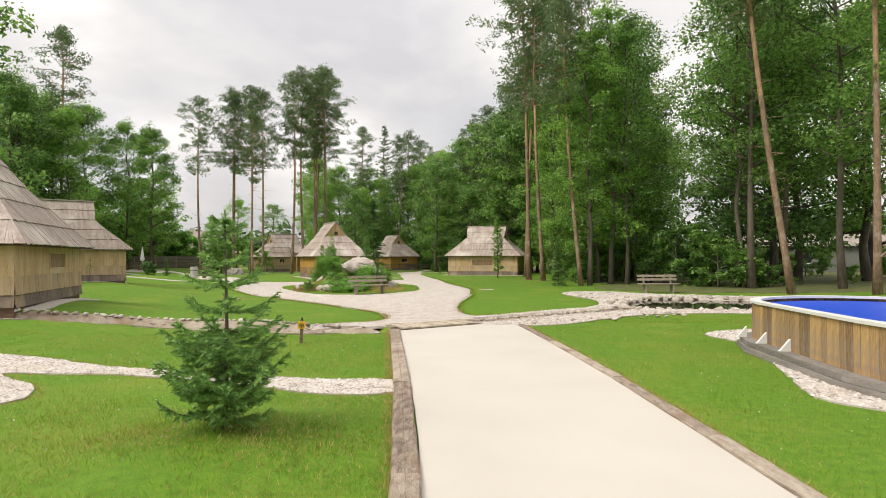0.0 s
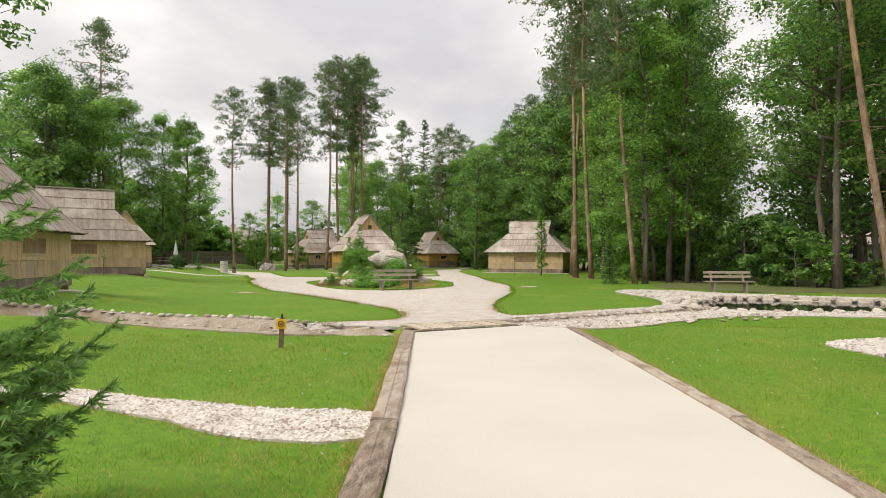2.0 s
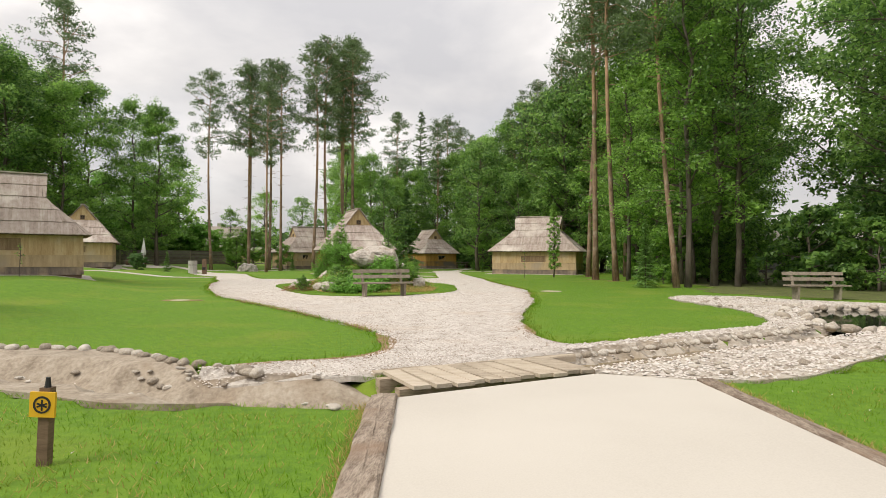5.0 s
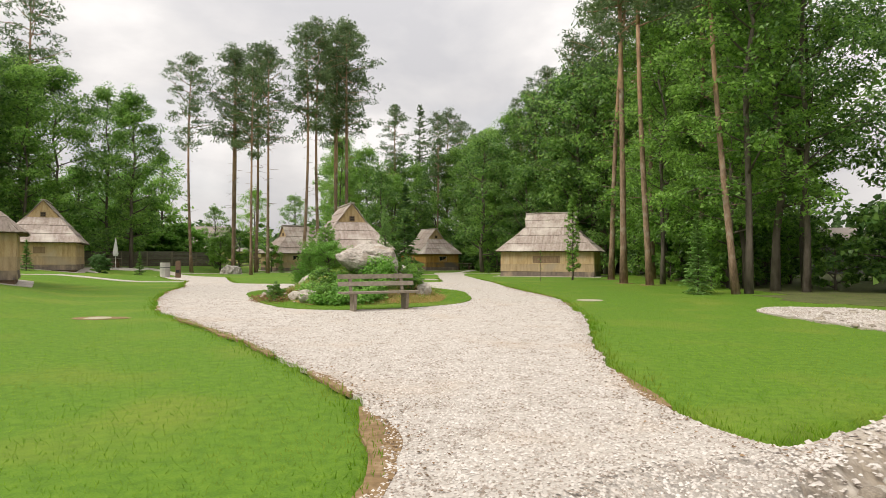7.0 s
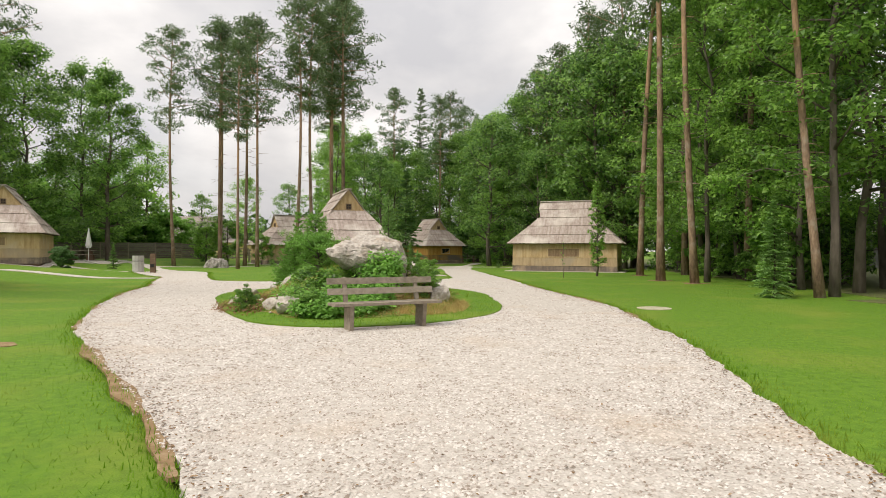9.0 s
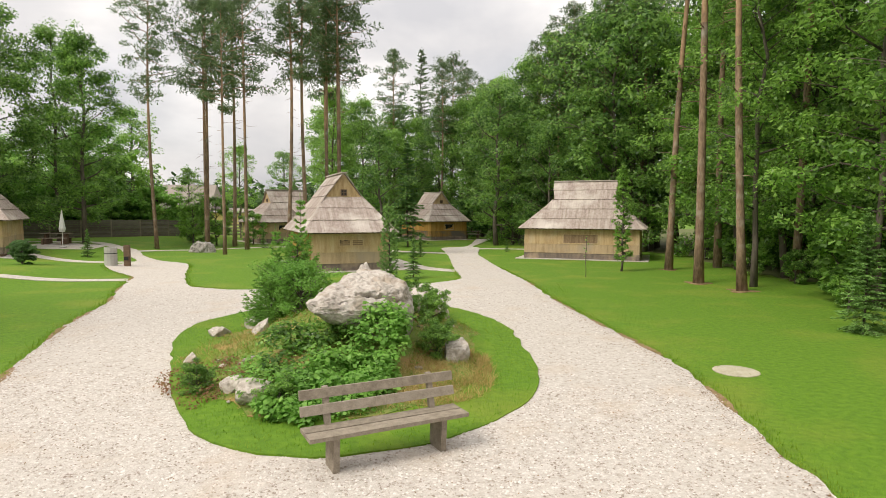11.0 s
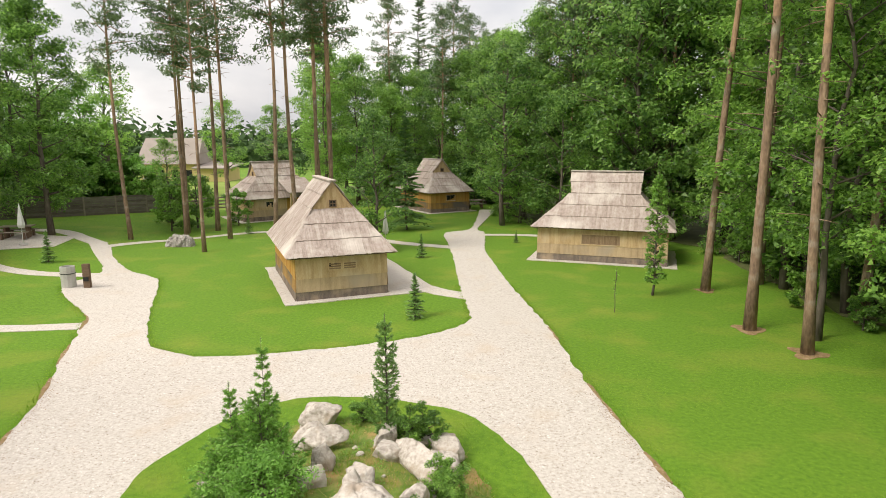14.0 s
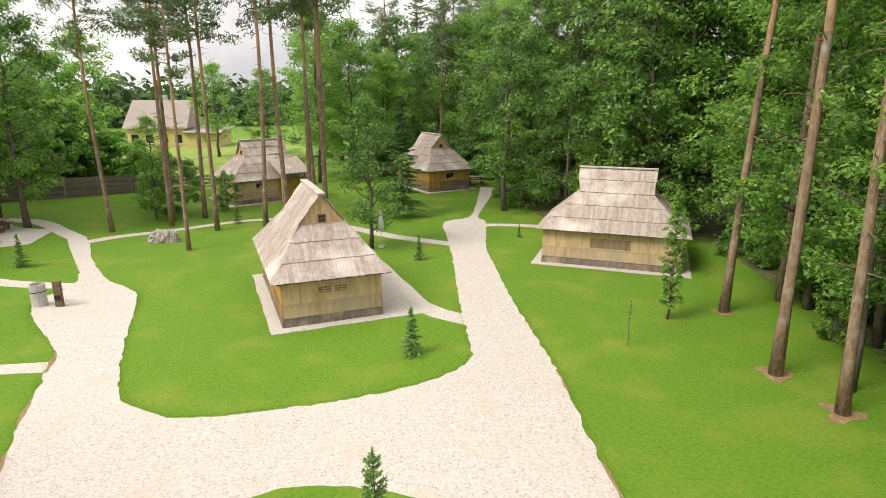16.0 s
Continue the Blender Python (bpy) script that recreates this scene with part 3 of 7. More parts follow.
def hut(x, y, rot, L, W, eave=1.8, ridge=4.75, seed=1, front="plank", side="plank_orange", label="", windows=(), z=None, over=0.36, hip=1.95):
    """A low timber hut under a steep shingled hip roof with gablets. The long axis is local y; eaves L by W."""
    rng = random.Random(seed)
    root = new("wooden_hut")
    tagged(root, label, "hut", "shingled huts of the village")
    a, b = W / 2, L / 2
    wa, wb = a - over, b - over
    gz = eave + (ridge - eave) * 0.6
    ga = a * 0.4            # half width at the gablet's foot
    gb = b - hip            # half length there
    # walls as one box with thickness
    g = Geo()
    t = 0.14
    for lo, hi in (((-wa, -wb, -0.3), (wa, -wb + t, eave + 0.1)), ((-wa, wb - t, -0.3), (wa, wb, eave + 0.1)), ((-wa, -wb + t, -0.3), (-wa + t, wb - t, eave + 0.1)), ((wa - t, -wb + t, -0.3), (wa, wb - t, eave + 0.1))):
        g.box(lo, hi)
    g.make("wall", M["dark_wood"], root)
    top = eave + 0.12
    for k, (ax, half, off, nrm) in enumerate(((0, wa, -wb, (0, -1, 0)), (0, wa, wb, (0, 1, 0)), (1, wb, -wa, (-1, 0, 0)), (1, wb, wa, (1, 0, 0)))):
        def at(u, v, ax=ax, off=off, nrm=nrm):
            p = (u, off, v * top) if ax == 0 else (off, u, v * top)
            return Vector(p)
        m_up = M[front] if ax == 0 else M[side]
        half_ = half + 0.03
        face = (at, lambda v, h=half_: -h, lambda v, h=half_: h, nrm)
        boards(face, [0.47, 1.0], 0.14, 0.022, m_up, root, rng, "wall_planks", jitter=0, gap=0.0015)
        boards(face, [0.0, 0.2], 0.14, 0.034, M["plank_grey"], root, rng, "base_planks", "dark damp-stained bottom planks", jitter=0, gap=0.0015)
        boards(face, [0.19, 0.49], 0.14, 0.028, M[front + "_low"] if ax == 0 else M[side + "_low"], root, rng, "skirt_planks", "weathered greyish lower planks", jitter=0, gap=0.0015)
    # roof: solid core
    g = Geo()
    vs = [(-a, -b, eave), (a, -b, eave), (a, b, eave), (-a, b, eave), (-ga, -gb, gz), (ga, -gb, gz), (ga, gb, gz), (-ga, gb, gz), (0, -gb, ridge), (0, gb, ridge)]
    g.add([Vector(v) for v in vs], [(0, 1, 5, 4), (2, 3, 7, 6), (1, 2, 6, 9, 8, 5), (3, 0, 4, 8, 9, 7), (4, 5, 8), (6, 7, 9), (3, 2, 1, 0)])
    g.make("roof_core", M["dark_wood"], root)
    # long slopes: five courses; above the gablet's foot the ends stand upright and project
    for sgn in (-1, 1):
        def at(u, v, sgn=sgn):
            return Vector((sgn * a * (1 - v), u, eave + (ridge - eave) * v))
        n = Vector((sgn * (ridge - eave), 0, a))
        lim = lambda v: b - (b - gb) * v / 0.6 if v < 0.6 else gb + 0.16 + 0.1 * (v - 0.6)
        boards((at, lambda v: -lim(v), lim, n), [0, 0.2, 0.4, 0.6], 0.13, 0.03, M["shingle"], root, rng, "shingle_course", lap=0.12)
        boards((at, lambda v: -lim(v), lim, n), [0.6, 0.8, 1.0], 0.13, 0.03, M["shingle"], root, rng, "shingle_course", lap=0.12)
    for sgn in (-1, 1):
        def at(u, v, sgn=sgn):
            return Vector((u, sgn * (b - (b - gb) * v), eave + (gz - eave) * v))
        n = Vector((0, sgn * (gz - eave), b - gb))
        lim = lambda v: a - (a - ga) * v
        boards((at, lambda v: -lim(v), lim, n), [0, 1 / 3, 2 / 3, 1.0], 0.13, 0.03, M["shingle"], root, rng, "shingle_course", lap=0.12)
        # gablet boards and its small window
        def at2(u, v, sgn=sgn):
            return Vector((u, sgn * gb, gz + (ridge - gz) * v))
        lim2 = lambda v: ga * (1 - v)
        boards((at2, lambda v: -lim2(v), lim2, (0, sgn, 0)), [0, 1.0], 0.12, 0.02, M["plank"], root, rng, "gable_planks", jitter=0)
        w = new("gable_window")
        w.parent = root
        g = Geo()
        s, zc, yy = 0.11, gz + 0.22, sgn * (gb + 0.06)
        for lo, hi in (((-s - 0.05, yy - 0.03, zc - s - 0.05), (s + 0.05, yy + 0.03, zc - s)), ((-s - 0.05, yy - 0.03, zc + s), (s + 0.05, yy + 0.03, zc + s + 0.05)), ((-s - 0.05, yy - 0.03, zc - s), (-s, yy + 0.03, zc + s)), ((s, yy - 0.03, zc - s), (s + 0.05, yy + 0.03, zc + s)), ((-0.02, yy - 0.025, zc - s), (0.02, yy + 0.025, zc + s)), ((-s, yy - 0.025, zc - 0.02), (s, yy + 0.025, zc + 0.02))):
            g.box(lo, hi)
        g.make("window_frame", M["dark_wood"], w)
        g = Geo()
        g.box((-s, yy - 0.012, zc - s), (s, yy + 0.012, zc + s))
        g.make("pane", M["glass_dark"], w)
    # ridge cap, hip caps and verge boards
    g = Geo()
    g.box((-0.16, -gb - 0.22, ridge + 0.0), (0.16, gb + 0.22, ridge + 0.06))
    g.make("ridge_board", M["shingle"], root)
    for sx in (-1, 1):
        for sy in (-1, 1):
            g = Geo()
            p, q = Vector((sx * a, sy * b, eave + 0.05)), Vector((sx * ga, sy * gb, gz + 0.05))
            g.tube([p, q], [0.035, 0.035], 5)
            g.make("hip_board", M["shingle"], root)
    # windows on the walls: (wall, along, foot height, width, height, kind)
    for wall, u, z0, w, h, kind in windows:
        win = new("window")
        win.parent = root
        if wall in "fb":
            sg = -1 if wall == "f" else 1
            m = pose(u, sg * wb, z0, 0, 0, 0 if wall == "f" else 180)
        else:
            m = pose((-1 if wall == "l" else 1) * wa, u, z0, 0, 0, -90 if wall == "l" else 90)
        g = Geo()
        d0, d1 = -0.075, 0.02
        for lo, hi in (((-w / 2 - 0.045, d0, -0.04), (w / 2 + 0.045, d1, 0)), ((-w / 2 - 0.045, d0, h), (w / 2 + 0.045, d1, h + 0.04)), ((-w / 2 - 0.045, d0, 0), (-w / 2, d1, h)), ((w / 2, d0, 0), (w / 2 + 0.045, d1, h))):
            g.box(lo, hi, m)
        g.make("window_frame", M["plank"], win)
        if kind == "shutter":
            k = max(2, int(w / 0.14))
            for i in range(k):
                g = Geo()
                g.box((-w / 2 + w * i / k + 0.002, -0.064, 0), (-w / 2 + w * (i + 1) / k - 0.002, -0.04, h), m)
                g.make("shutter_board", M["shutter"], win, "brown shutter board")
        elif kind == "slats":
            g = Geo()
            g.box((-w / 2, -0.045, 0), (w / 2, -0.035, h), m)
            g.make("pane", M["glass_dark"], win)
            for i in range(3):
                g = Geo()
                g.box((-w / 2, -0.066, h * (i + 0.12) / 3), (w / 2, -0.046, h * (i + 0.72) / 3), m)
                g.make("slat", M["shutter"], win, "brown window slat")
        else:
            g = Geo()
            g.box((-w / 2, -0.055, 0), (w / 2, -0.045, h), m)
            g.make("pane", M["glass_dark"], win)
            g = Geo()
            g.box((-0.02, -0.068, 0), (0.02, -0.056, h), m)
            g.make("glazing_bar", M["dark_wood"], win)
            g = Geo()
            g.box((-w / 2 - 0.08, -0.12, -0.07), (w / 2 + 0.08, -0.03, -0.041), m)
            g.make("sill", M["plank"], win)
    root.matrix_basis = pose(x, y, floor_at(x, y) if z is None else z, 0, 0, rot)
    return root


def apron(x, y, rot, L, W, margin=0.55, extra=0.0, z=0.05):
    """A flat gravel bed round a hut; extra widens it along local +x."""
    m = pose(x, y, 0, 0, 0, rot)
    a, b = W / 2 - 0.36 + margin, L / 2 - 0.36 + margin
    cs = [m @ Vector(p) for p in ((-a, -b, 0), (a + extra, -b, 0), (a + extra, b, 0), (-a, b, 0))]
    pts = []
    for i, p in enumerate(cs):
        q = cs[(i + 1) % 4]
        pts += [tuple(p.lerp(q, k / 12))[:2] for k in range(12)]
    return sheet("hut_apron", ragged(pts, 0.06), z, M["gravel"], "white gravel bed round the foot of a hut", "path", skirt=0.1)



HUTS = [
    # x, y, turn, length, width, seed, label, windows, apron extra
    (2.97, 59.9, -104, 7.4, 5.1, 1, "weathered timber hut, steep grey shingle roof, closed shutter window", (("r", 0.0, 0.98, 2.0, 0.5, "shutter"), ("f", 0, 1.0, 0.7, 0.5, "pane")), 0.0),
    (-11.02, 52.5, 27.3, 7.6, 4.5, 2, "timber hut, pale shingle roof, orange flank, paired small windows", (("f", -0.31, 1.22, 0.5, 0.27, "slats"), ("f", 0.31, 1.22, 0.5, 0.27, "slats"), ("r", 0.5, 0.9, 1.4, 0.6, "shutter")), 1.7),
    (-9.4, 83.2, 35, 7.2, 4.7, 3, "small timber hut, shingle roof, orange flank, beside the wood", (("f", 0.0, 1.1, 0.9, 0.45, "pane"), ("l", 0.5, 1.1, 0.6, 0.45, "shutter")), 0.0),
    (-22.4, 75.6, -46, 7.2, 4.7, 4, "timber hut with shingle roof and a roofed side porch behind pines", (("r", -1.2, 1.1, 0.6, 0.45, "pane"),), 0.0),
    (-23.11, 34.41, -50.5, 7.3, 4.6, 5, "timber hut with steep shingle roof and long brown shutter", (("r", -0.3, 1.1, 2.5, 0.55, "shutter"),), 0.0),
    (-13.59, 16.9, 20, 6.85, 5.2, 6, "tan timber hut with steep shingle roof at the stream lawn", (("r", 0.35, 0.98, 1.5, 0.42, "shutter"),), 0.0),
    (-32.8, 53.0, 32.6, 7.2, 4.8, 7, "timber hut with shingle roof and attic window under tall trees", (("f", 0.0, 1.1, 0.7, 0.45, "shutter"),), 0.0),
]
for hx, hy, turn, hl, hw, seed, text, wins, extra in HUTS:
    # hut 3's front takes the orange planks: sunlight put into its wall colour
    hut(hx, hy, turn, hl, hw, seed=seed, label=text, windows=wins, eave=1.58 if seed == 6 else 1.8, front="plank_orange" if seed == 3 else "plank", side="plank_orange" if seed in (2, 3) else "plank")
    apron(hx, hy, turn, hl, hw, extra=extra, z=0.03)

porch = tagged(new("hut_porch"), "roofed plank porch on a hut's long side", "porch")
for u in (0.2, 2.2):
    g = Geo()
    g.box((3.05, u - 0.06, 0), (3.17, u + 0.06, 2.3))
    g.make("post", M["plank"], porch)
g = Geo()
g.box((2.02, 0.3, 0.1), (2.08, 2.1, 2.1))
g.make("door", M["plank_orange"], porch, "orange-brown plank door")
g = Geo()
g.slab([(3.45, -0.1, 2.25), (3.45, 2.5, 2.25), (1.0, 2.5, 3.3), (1.0, -0.1, 3.3)], (0, 0, 1), 0.08)
g.make("porch_roof", M["shingle"], porch)
porch.matrix_basis = pose(-22.4, 75.6, 0, 0, 0, -46)


# ---- trees ----
def leaves(centres, spread, count, size, rng, lift=0.9, thin=0.62, sag=0.0, pointed=False):
    """Leaves strewn in soft clumps, as diamonds or as pointed triangles. spread: half sizes in x, y, z."""
    c = np.repeat(np.asarray(centres, float), count, 0)
    n = len(c)
    d = rng.normal(size=(n, 3))
    d /= np.linalg.norm(d, axis=1)[:, None]
    r = rng.uniform(0.25, 1.0, n) ** 0.6
    sp = np.repeat(np.asarray(spread, float).reshape(-1, 3), count, 0) if np.ndim(spread) > 1 else np.asarray(spread, float)[None]
    p = c + d * r[:, None] * sp
    p[:, 2] -= sag * (r ** 2) * rng.uniform(0, 1, n)
    up = d * 0.55 + rng.normal(size=(n, 3)) * 0.42
    up[:, 2] += lift
    up /= np.linalg.norm(up, axis=1)[:, None]
    t = np.cross(up, rng.normal(size=(n, 3)))
    t /= np.linalg.norm(t, axis=1)[:, None] + 1e-9
    b = np.cross(up, t)
    s = size * rng.uniform(0.6, 1.3, n)[:, None]
    if pointed:
        return np.stack([p - t * s * 0.5 - b * s * thin * 0.5, p - t * s * 0.5 + b * s * thin * 0.5, p + t * s * 0.5 - up * s * 0.12], 1).reshape(-1, 3)
    v = np.stack([p - t * s * 0.5, p + b * s * thin * 0.5 + up * s * 0.05, p + t * s * 0.5, p - b * s * thin * 0.5 + up * s * 0.05], 1).reshape(-1, 3)
    return v


def leaf_object(name, v, mat, parent, label="", k=4):
    n = len(v) // k
    me = bpy.data.meshes.new(name)
    me.vertices.add(len(v))
    me.vertices.foreach_set("co", np.ascontiguousarray(v, dtype=np.float32).ravel())
    me.loops.add(len(v))
    me.loops.foreach_set("vertex_index", np.arange(len(v), dtype=np.int32))
    me.polygons.add(n)
    me.polygons.foreach_set("loop_start", np.arange(0, len(v), k, dtype=np.int32))
    me.polygons.foreach_set("loop_total", np.full(n, k, dtype=np.int32))
    me.materials.append(mat)
    me.update(calc_edges=True)
    ob = new(name, me)
    ob.parent = parent
    if label:
        ob["label"] = label
    return ob


def bent(p, d, length, rng, bend=0.15, steps=4, rise=0.0):
    """A crooked limb from p along d."""
    pts = [Vector(p)]
    d = Vector(d).normalized()
    for i in range(steps):
        d = (d + Vector(rng.normal(size=3)) * bend + Vector((0, 0, rise))).normalized()
        pts.append(pts[-1] + d * length / steps)
    return pts


def broadleaf(name, h, crown, base, seed, mat="leaf", leaf=0.3, per=46, limbs=20, r=0.2, label="", lean=0.0, tips=4, bark="bark"):
    """A broad-leaved tree: crooked trunk, limbs that fork, clumps of leaves at and along the twigs."""
    rng = np.random.default_rng(seed)
    root = new(name)
    tagged(root, label, "tree")
    g = Geo()
    trunk = [Vector((0, 0, -0.2))]
    for i in range(1, 9):
        k = i / 8
        trunk.append(Vector((lean * k * k * h + 0.05 * h * 0.15 * rng.normal(), 0.05 * h * 0.15 * rng.normal(), k * h * 0.93)))
    g.tube(trunk, [r * (1.35 if i == 0 else 1) * (1 - 0.88 * i / 8) + 0.012 for i in range(9)], 7)
    centres, spreads = [], []
    for i in range(limbs):
        k = base + (0.97 - base) * (i + rng.uniform(0, 0.8)) / limbs
        f = k * 8
        p = trunk[int(f)].lerp(trunk[min(int(f) + 1, 8)], f - int(f))
        q = (k - base) / (1 - base)
        reach = crown * (0.55 + 0.75 * q) * max(0.12, 1 - q ** 2.6) * 1.15
        a = i * 2.4 + rng.uniform(-0.4, 0.4)
        reach *= rng.uniform(0.7, 1.15)
        pts = bent(p, (math.cos(a), math.sin(a), 0.25 + 0.7 * q), reach, rng, 0.16, 4, 0.04)
        rr = r * (1 - 0.85 * k) * 0.5 + 0.012
        g.tube(pts[::2], [rr, rr * 0.6, rr * 0.2], 4)
        for j in range(tips):
            s = pts[2 + j % 3]
            tw = bent(s, Vector(rng.normal(size=3)) * 0.8 + Vector((math.cos(a), math.sin(a), 0.2)), reach * rng.uniform(0.25, 0.5), rng, 0.2, 2)
            g.tube([tw[0], tw[-1]], [rr * 0.3, 0.006], 3)
            centres.append(tw[-1])
            sz = crown * rng.uniform(0.18, 0.31)
            spreads.append((sz, sz, sz * 0.58))
        centres.append(pts[-1])
        sz = crown * rng.uniform(0.2, 0.31)
        spreads.append((sz, sz, sz * 0.58))
    centres.append(trunk[-1])
    spreads.append((crown * 0.22, crown * 0.22, crown * 0.3))
    g.make("trunk", M[bark], root, smooth=True)
    leaf_object("crown", leaves(centres, np.array(spreads), int(per * 1.7), leaf * 0.84, rng, 0.6, 0.7, pointed=True), M[mat], root, k=3)
    return root


def pine(name, h, seed, r=0.2, crown=2.6, start=0.6, label="", lean=0.0, stubs=14):
    """A tall pine: a bare straight trunk with dead stubs and an open flaky crown of needle tufts."""
    rng = np.random.default_rng(seed)
    root = new(name)
    tagged(root, label, "tree")
    trunk = []
    sway = rng.normal(size=2) * 0.012 * h
    for i in range(13):
        k = i / 12
        trunk.append(Vector((lean * k * h + sway[0] * math.sin(k * 3), sway[1] * math.sin(k * 2.4), k * h - (0.2 if i == 0 else 0))))
    g = Geo()
    g.tube(trunk[:8], [r * (1.3 if i == 0 else 1) * (1 - 0.062 * i) for i in range(8)], 9)
    g.tube(trunk[7:], [r * (1 - 0.062 * 7) * (1 - 0.18 * i) + 0.01 for i in range(6)], 7)
    centres, spreads = [], []
    n = 26
    for i in range(n):
        k = start + (0.985 - start) * i / (n - 1)
        f = k * 12
        p = trunk[int(f)].lerp(trunk[min(int(f) + 1, 12)], f - int(f))
        q = (k - start) / (1 - start)
        reach = crown * (0.45 + 1.1 * q) * max(0.1, 1 - q ** 1.8) * rng.uniform(0.55, 1.25)
        a = i * 2.4 + rng.uniform(-0.6, 0.6)
        pts = bent(p, (math.cos(a), math.sin(a), 0.05 + 0.5 * q), reach, rng, 0.2, 3, 0.06)
        g.tube(pts, [0.045 * (1 - q * 0.6), 0.032, 0.02, 0.008], 4)
        for j in range(4):
            c = pts[(3, 2, 3, 1)[j]] + Vector(rng.normal(size=3)) * reach * 0.18
            centres.append(c)
            s = rng.uniform(0.3, 0.62) * (0.68 + crown / 5)
            spreads.append((s, s, s * 0.5))
    for i in range(stubs):
        k = rng.uniform(0.18, start + 0.1)
        f = k * 12
        p = trunk[int(f)].lerp(trunk[min(int(f) + 1, 12)], f - int(f))
        a = rng.uniform(0, 6.28)
        pts = bent(p, (math.cos(a), math.sin(a), 0.1), rng.uniform(0.2, 0.9) + 1.2 * max(0, k - 0.4), rng, 0.2, 2, -0.05)
        g.tube(pts, [0.02, 0.014, 0.005], 3)
    tob = g.make("trunk", M["bark_pine"], root, smooth=True)
    tob.data.materials.append(M["bark_orange"])
    for poly in tob.data.polygons:
        if poly.center.z > h * (0.42 + 0.12 * noise.noise(poly.center * 1.7)):
            poly.material_index = 1
    leaf_object("crown", leaves(centres, np.array(spreads), 44, 0.27, rng, 0.5, 0.3, pointed=True), M["needle_pine"], root, k=3)
    return root


def spruce(name, h, seed, width=0.2, base=0.08, whorls=24, label="", needle=0.3, per=26, r=0.14, mat="needle_spruce", droop=0.25, taper=0.85):
    """A spruce: whorls of drooping boughs that carry flat sprays of needles."""
    rng = np.random.default_rng(seed)
    root = new(name)
    tagged(root, label, "tree")
    g = Geo()
    g.tube([(0, 0, -0.15), (0.01 * h, 0, h * 0.4), (0, 0.008 * h, h * 0.8), (0, 0, h)], [r, r * 0.7, r * 0.3, 0.008], 7)
    vs = []
    for i in range(whorls):
        k = base + (1 - base) * (i / whorls) ** 0.92
        z = k * h
        reach = h * width * (1 - k) ** taper * rng.uniform(0.85, 1.1) + 0.02 * h
        nb = 7 if k < 0.7 else 5
        for j in range(nb):
            a = 2 * math.pi * (j + rng.uniform(-0.3, 0.3)) / nb + i * 0.7
            ln = reach * rng.uniform(0.7, 1.15)
            d = Vector((math.cos(a), math.sin(a), 0.45 * k + 0.05 + rng.uniform(-0.12, 0.12)))
            z = h * min(0.99, k + rng.uniform(-0.6, 0.6) * (1 - base) / whorls)
            side = Vector((-math.sin(a), math.cos(a), 0))
            pts = []
            for m in range(5):
                t = m / 4
                pts.append(Vector((0, 0, z)) + d * ln * t - Vector((0, 0, droop * ln * t * t * (1.2 - k))))
            g.tube([pts[0], pts[2], pts[4]], [0.012 * h / 8 + 0.006, 0.01, 0.003], 3)
            n = per * 2
            t = rng.uniform(0.12, 1.0, n)
            w = (1.02 - t) * 0.42 * ln + 0.05 * ln
            off = rng.uniform(-1, 1, n) * w
            base_p = np.array([pts[0]]) + np.outer(t * ln, np.array(d))
            base_p[:, 2] -= droop * ln * t * t * (1.2 - k)
            p = base_p + np.outer(off, np.array(side)) + rng.normal(size=(n, 3)) * 0.02 * ln
            p[:, 2] -= np.abs(off) * 0.25 + rng.uniform(0, 0.05, n) * ln
            dirv = np.array(d)[None] * 0.9 + np.outer(np.sign(off) * 0.8, np.array(side)) + rng.normal(size=(n, 3)) * 0.22
            dirv[:, 2] -= 0.25
            dirv /= np.linalg.norm(dirv, axis=1)[:, None]
            wide = np.cross(dirv, np.array([0, 0, 1.0])[None] + rng.normal(size=(n, 3)) * 0.5)
            wide /= np.linalg.norm(wide, axis=1)[:, None] + 1e-9
            s = (needle * rng.uniform(0.7, 1.3, n))[:, None]
            vs.append(np.stack([p - dirv * s * 0.4 - wide * s * 0.17, p - dirv * s * 0.4 + wide * s * 0.17, p + dirv * s * 0.45], 1).reshape(-1, 3))
    g.make("trunk", M["bark"], root)
    top = leaves([(0, 0, h * 0.97)], (0.02 * h, 0.02 * h, 0.05 * h), 30, needle, rng, 0.3, 0.3, pointed=True)
    leaf_object("crown", np.concatenate(vs + [top]), M[mat], root, k=3)
    return root



MODELS = {}


def plant(kind, x, y, scale=1.0, turn=None, label="", lean=(0, 0)):
    """The first of a kind is the model itself; the rest are copies."""
    build, used = MODELS[kind]
    turn = (x * 37.7 + y * 91.3) % 360 if turn is None else turn
    if not isinstance(used, list):
        raise ValueError(kind)
    if not used:
        ob = build()
        ob.matrix_basis = pose(x, y, floor_at(x, y), lean[0], lean[1], turn) @ Matrix.Diagonal((scale, scale, scale, 1))
        used.append(ob)
    else:
        src_ob = used[0]
        ob = copy_thing(src_ob, Matrix.Identity(4))
        ob.matrix_basis = pose(x, y, floor_at(x, y), lean[0], lean[1], turn) @ Matrix.Diagonal((scale, scale, scale, 1))
    if label:
        ob["label"] = label
    return ob


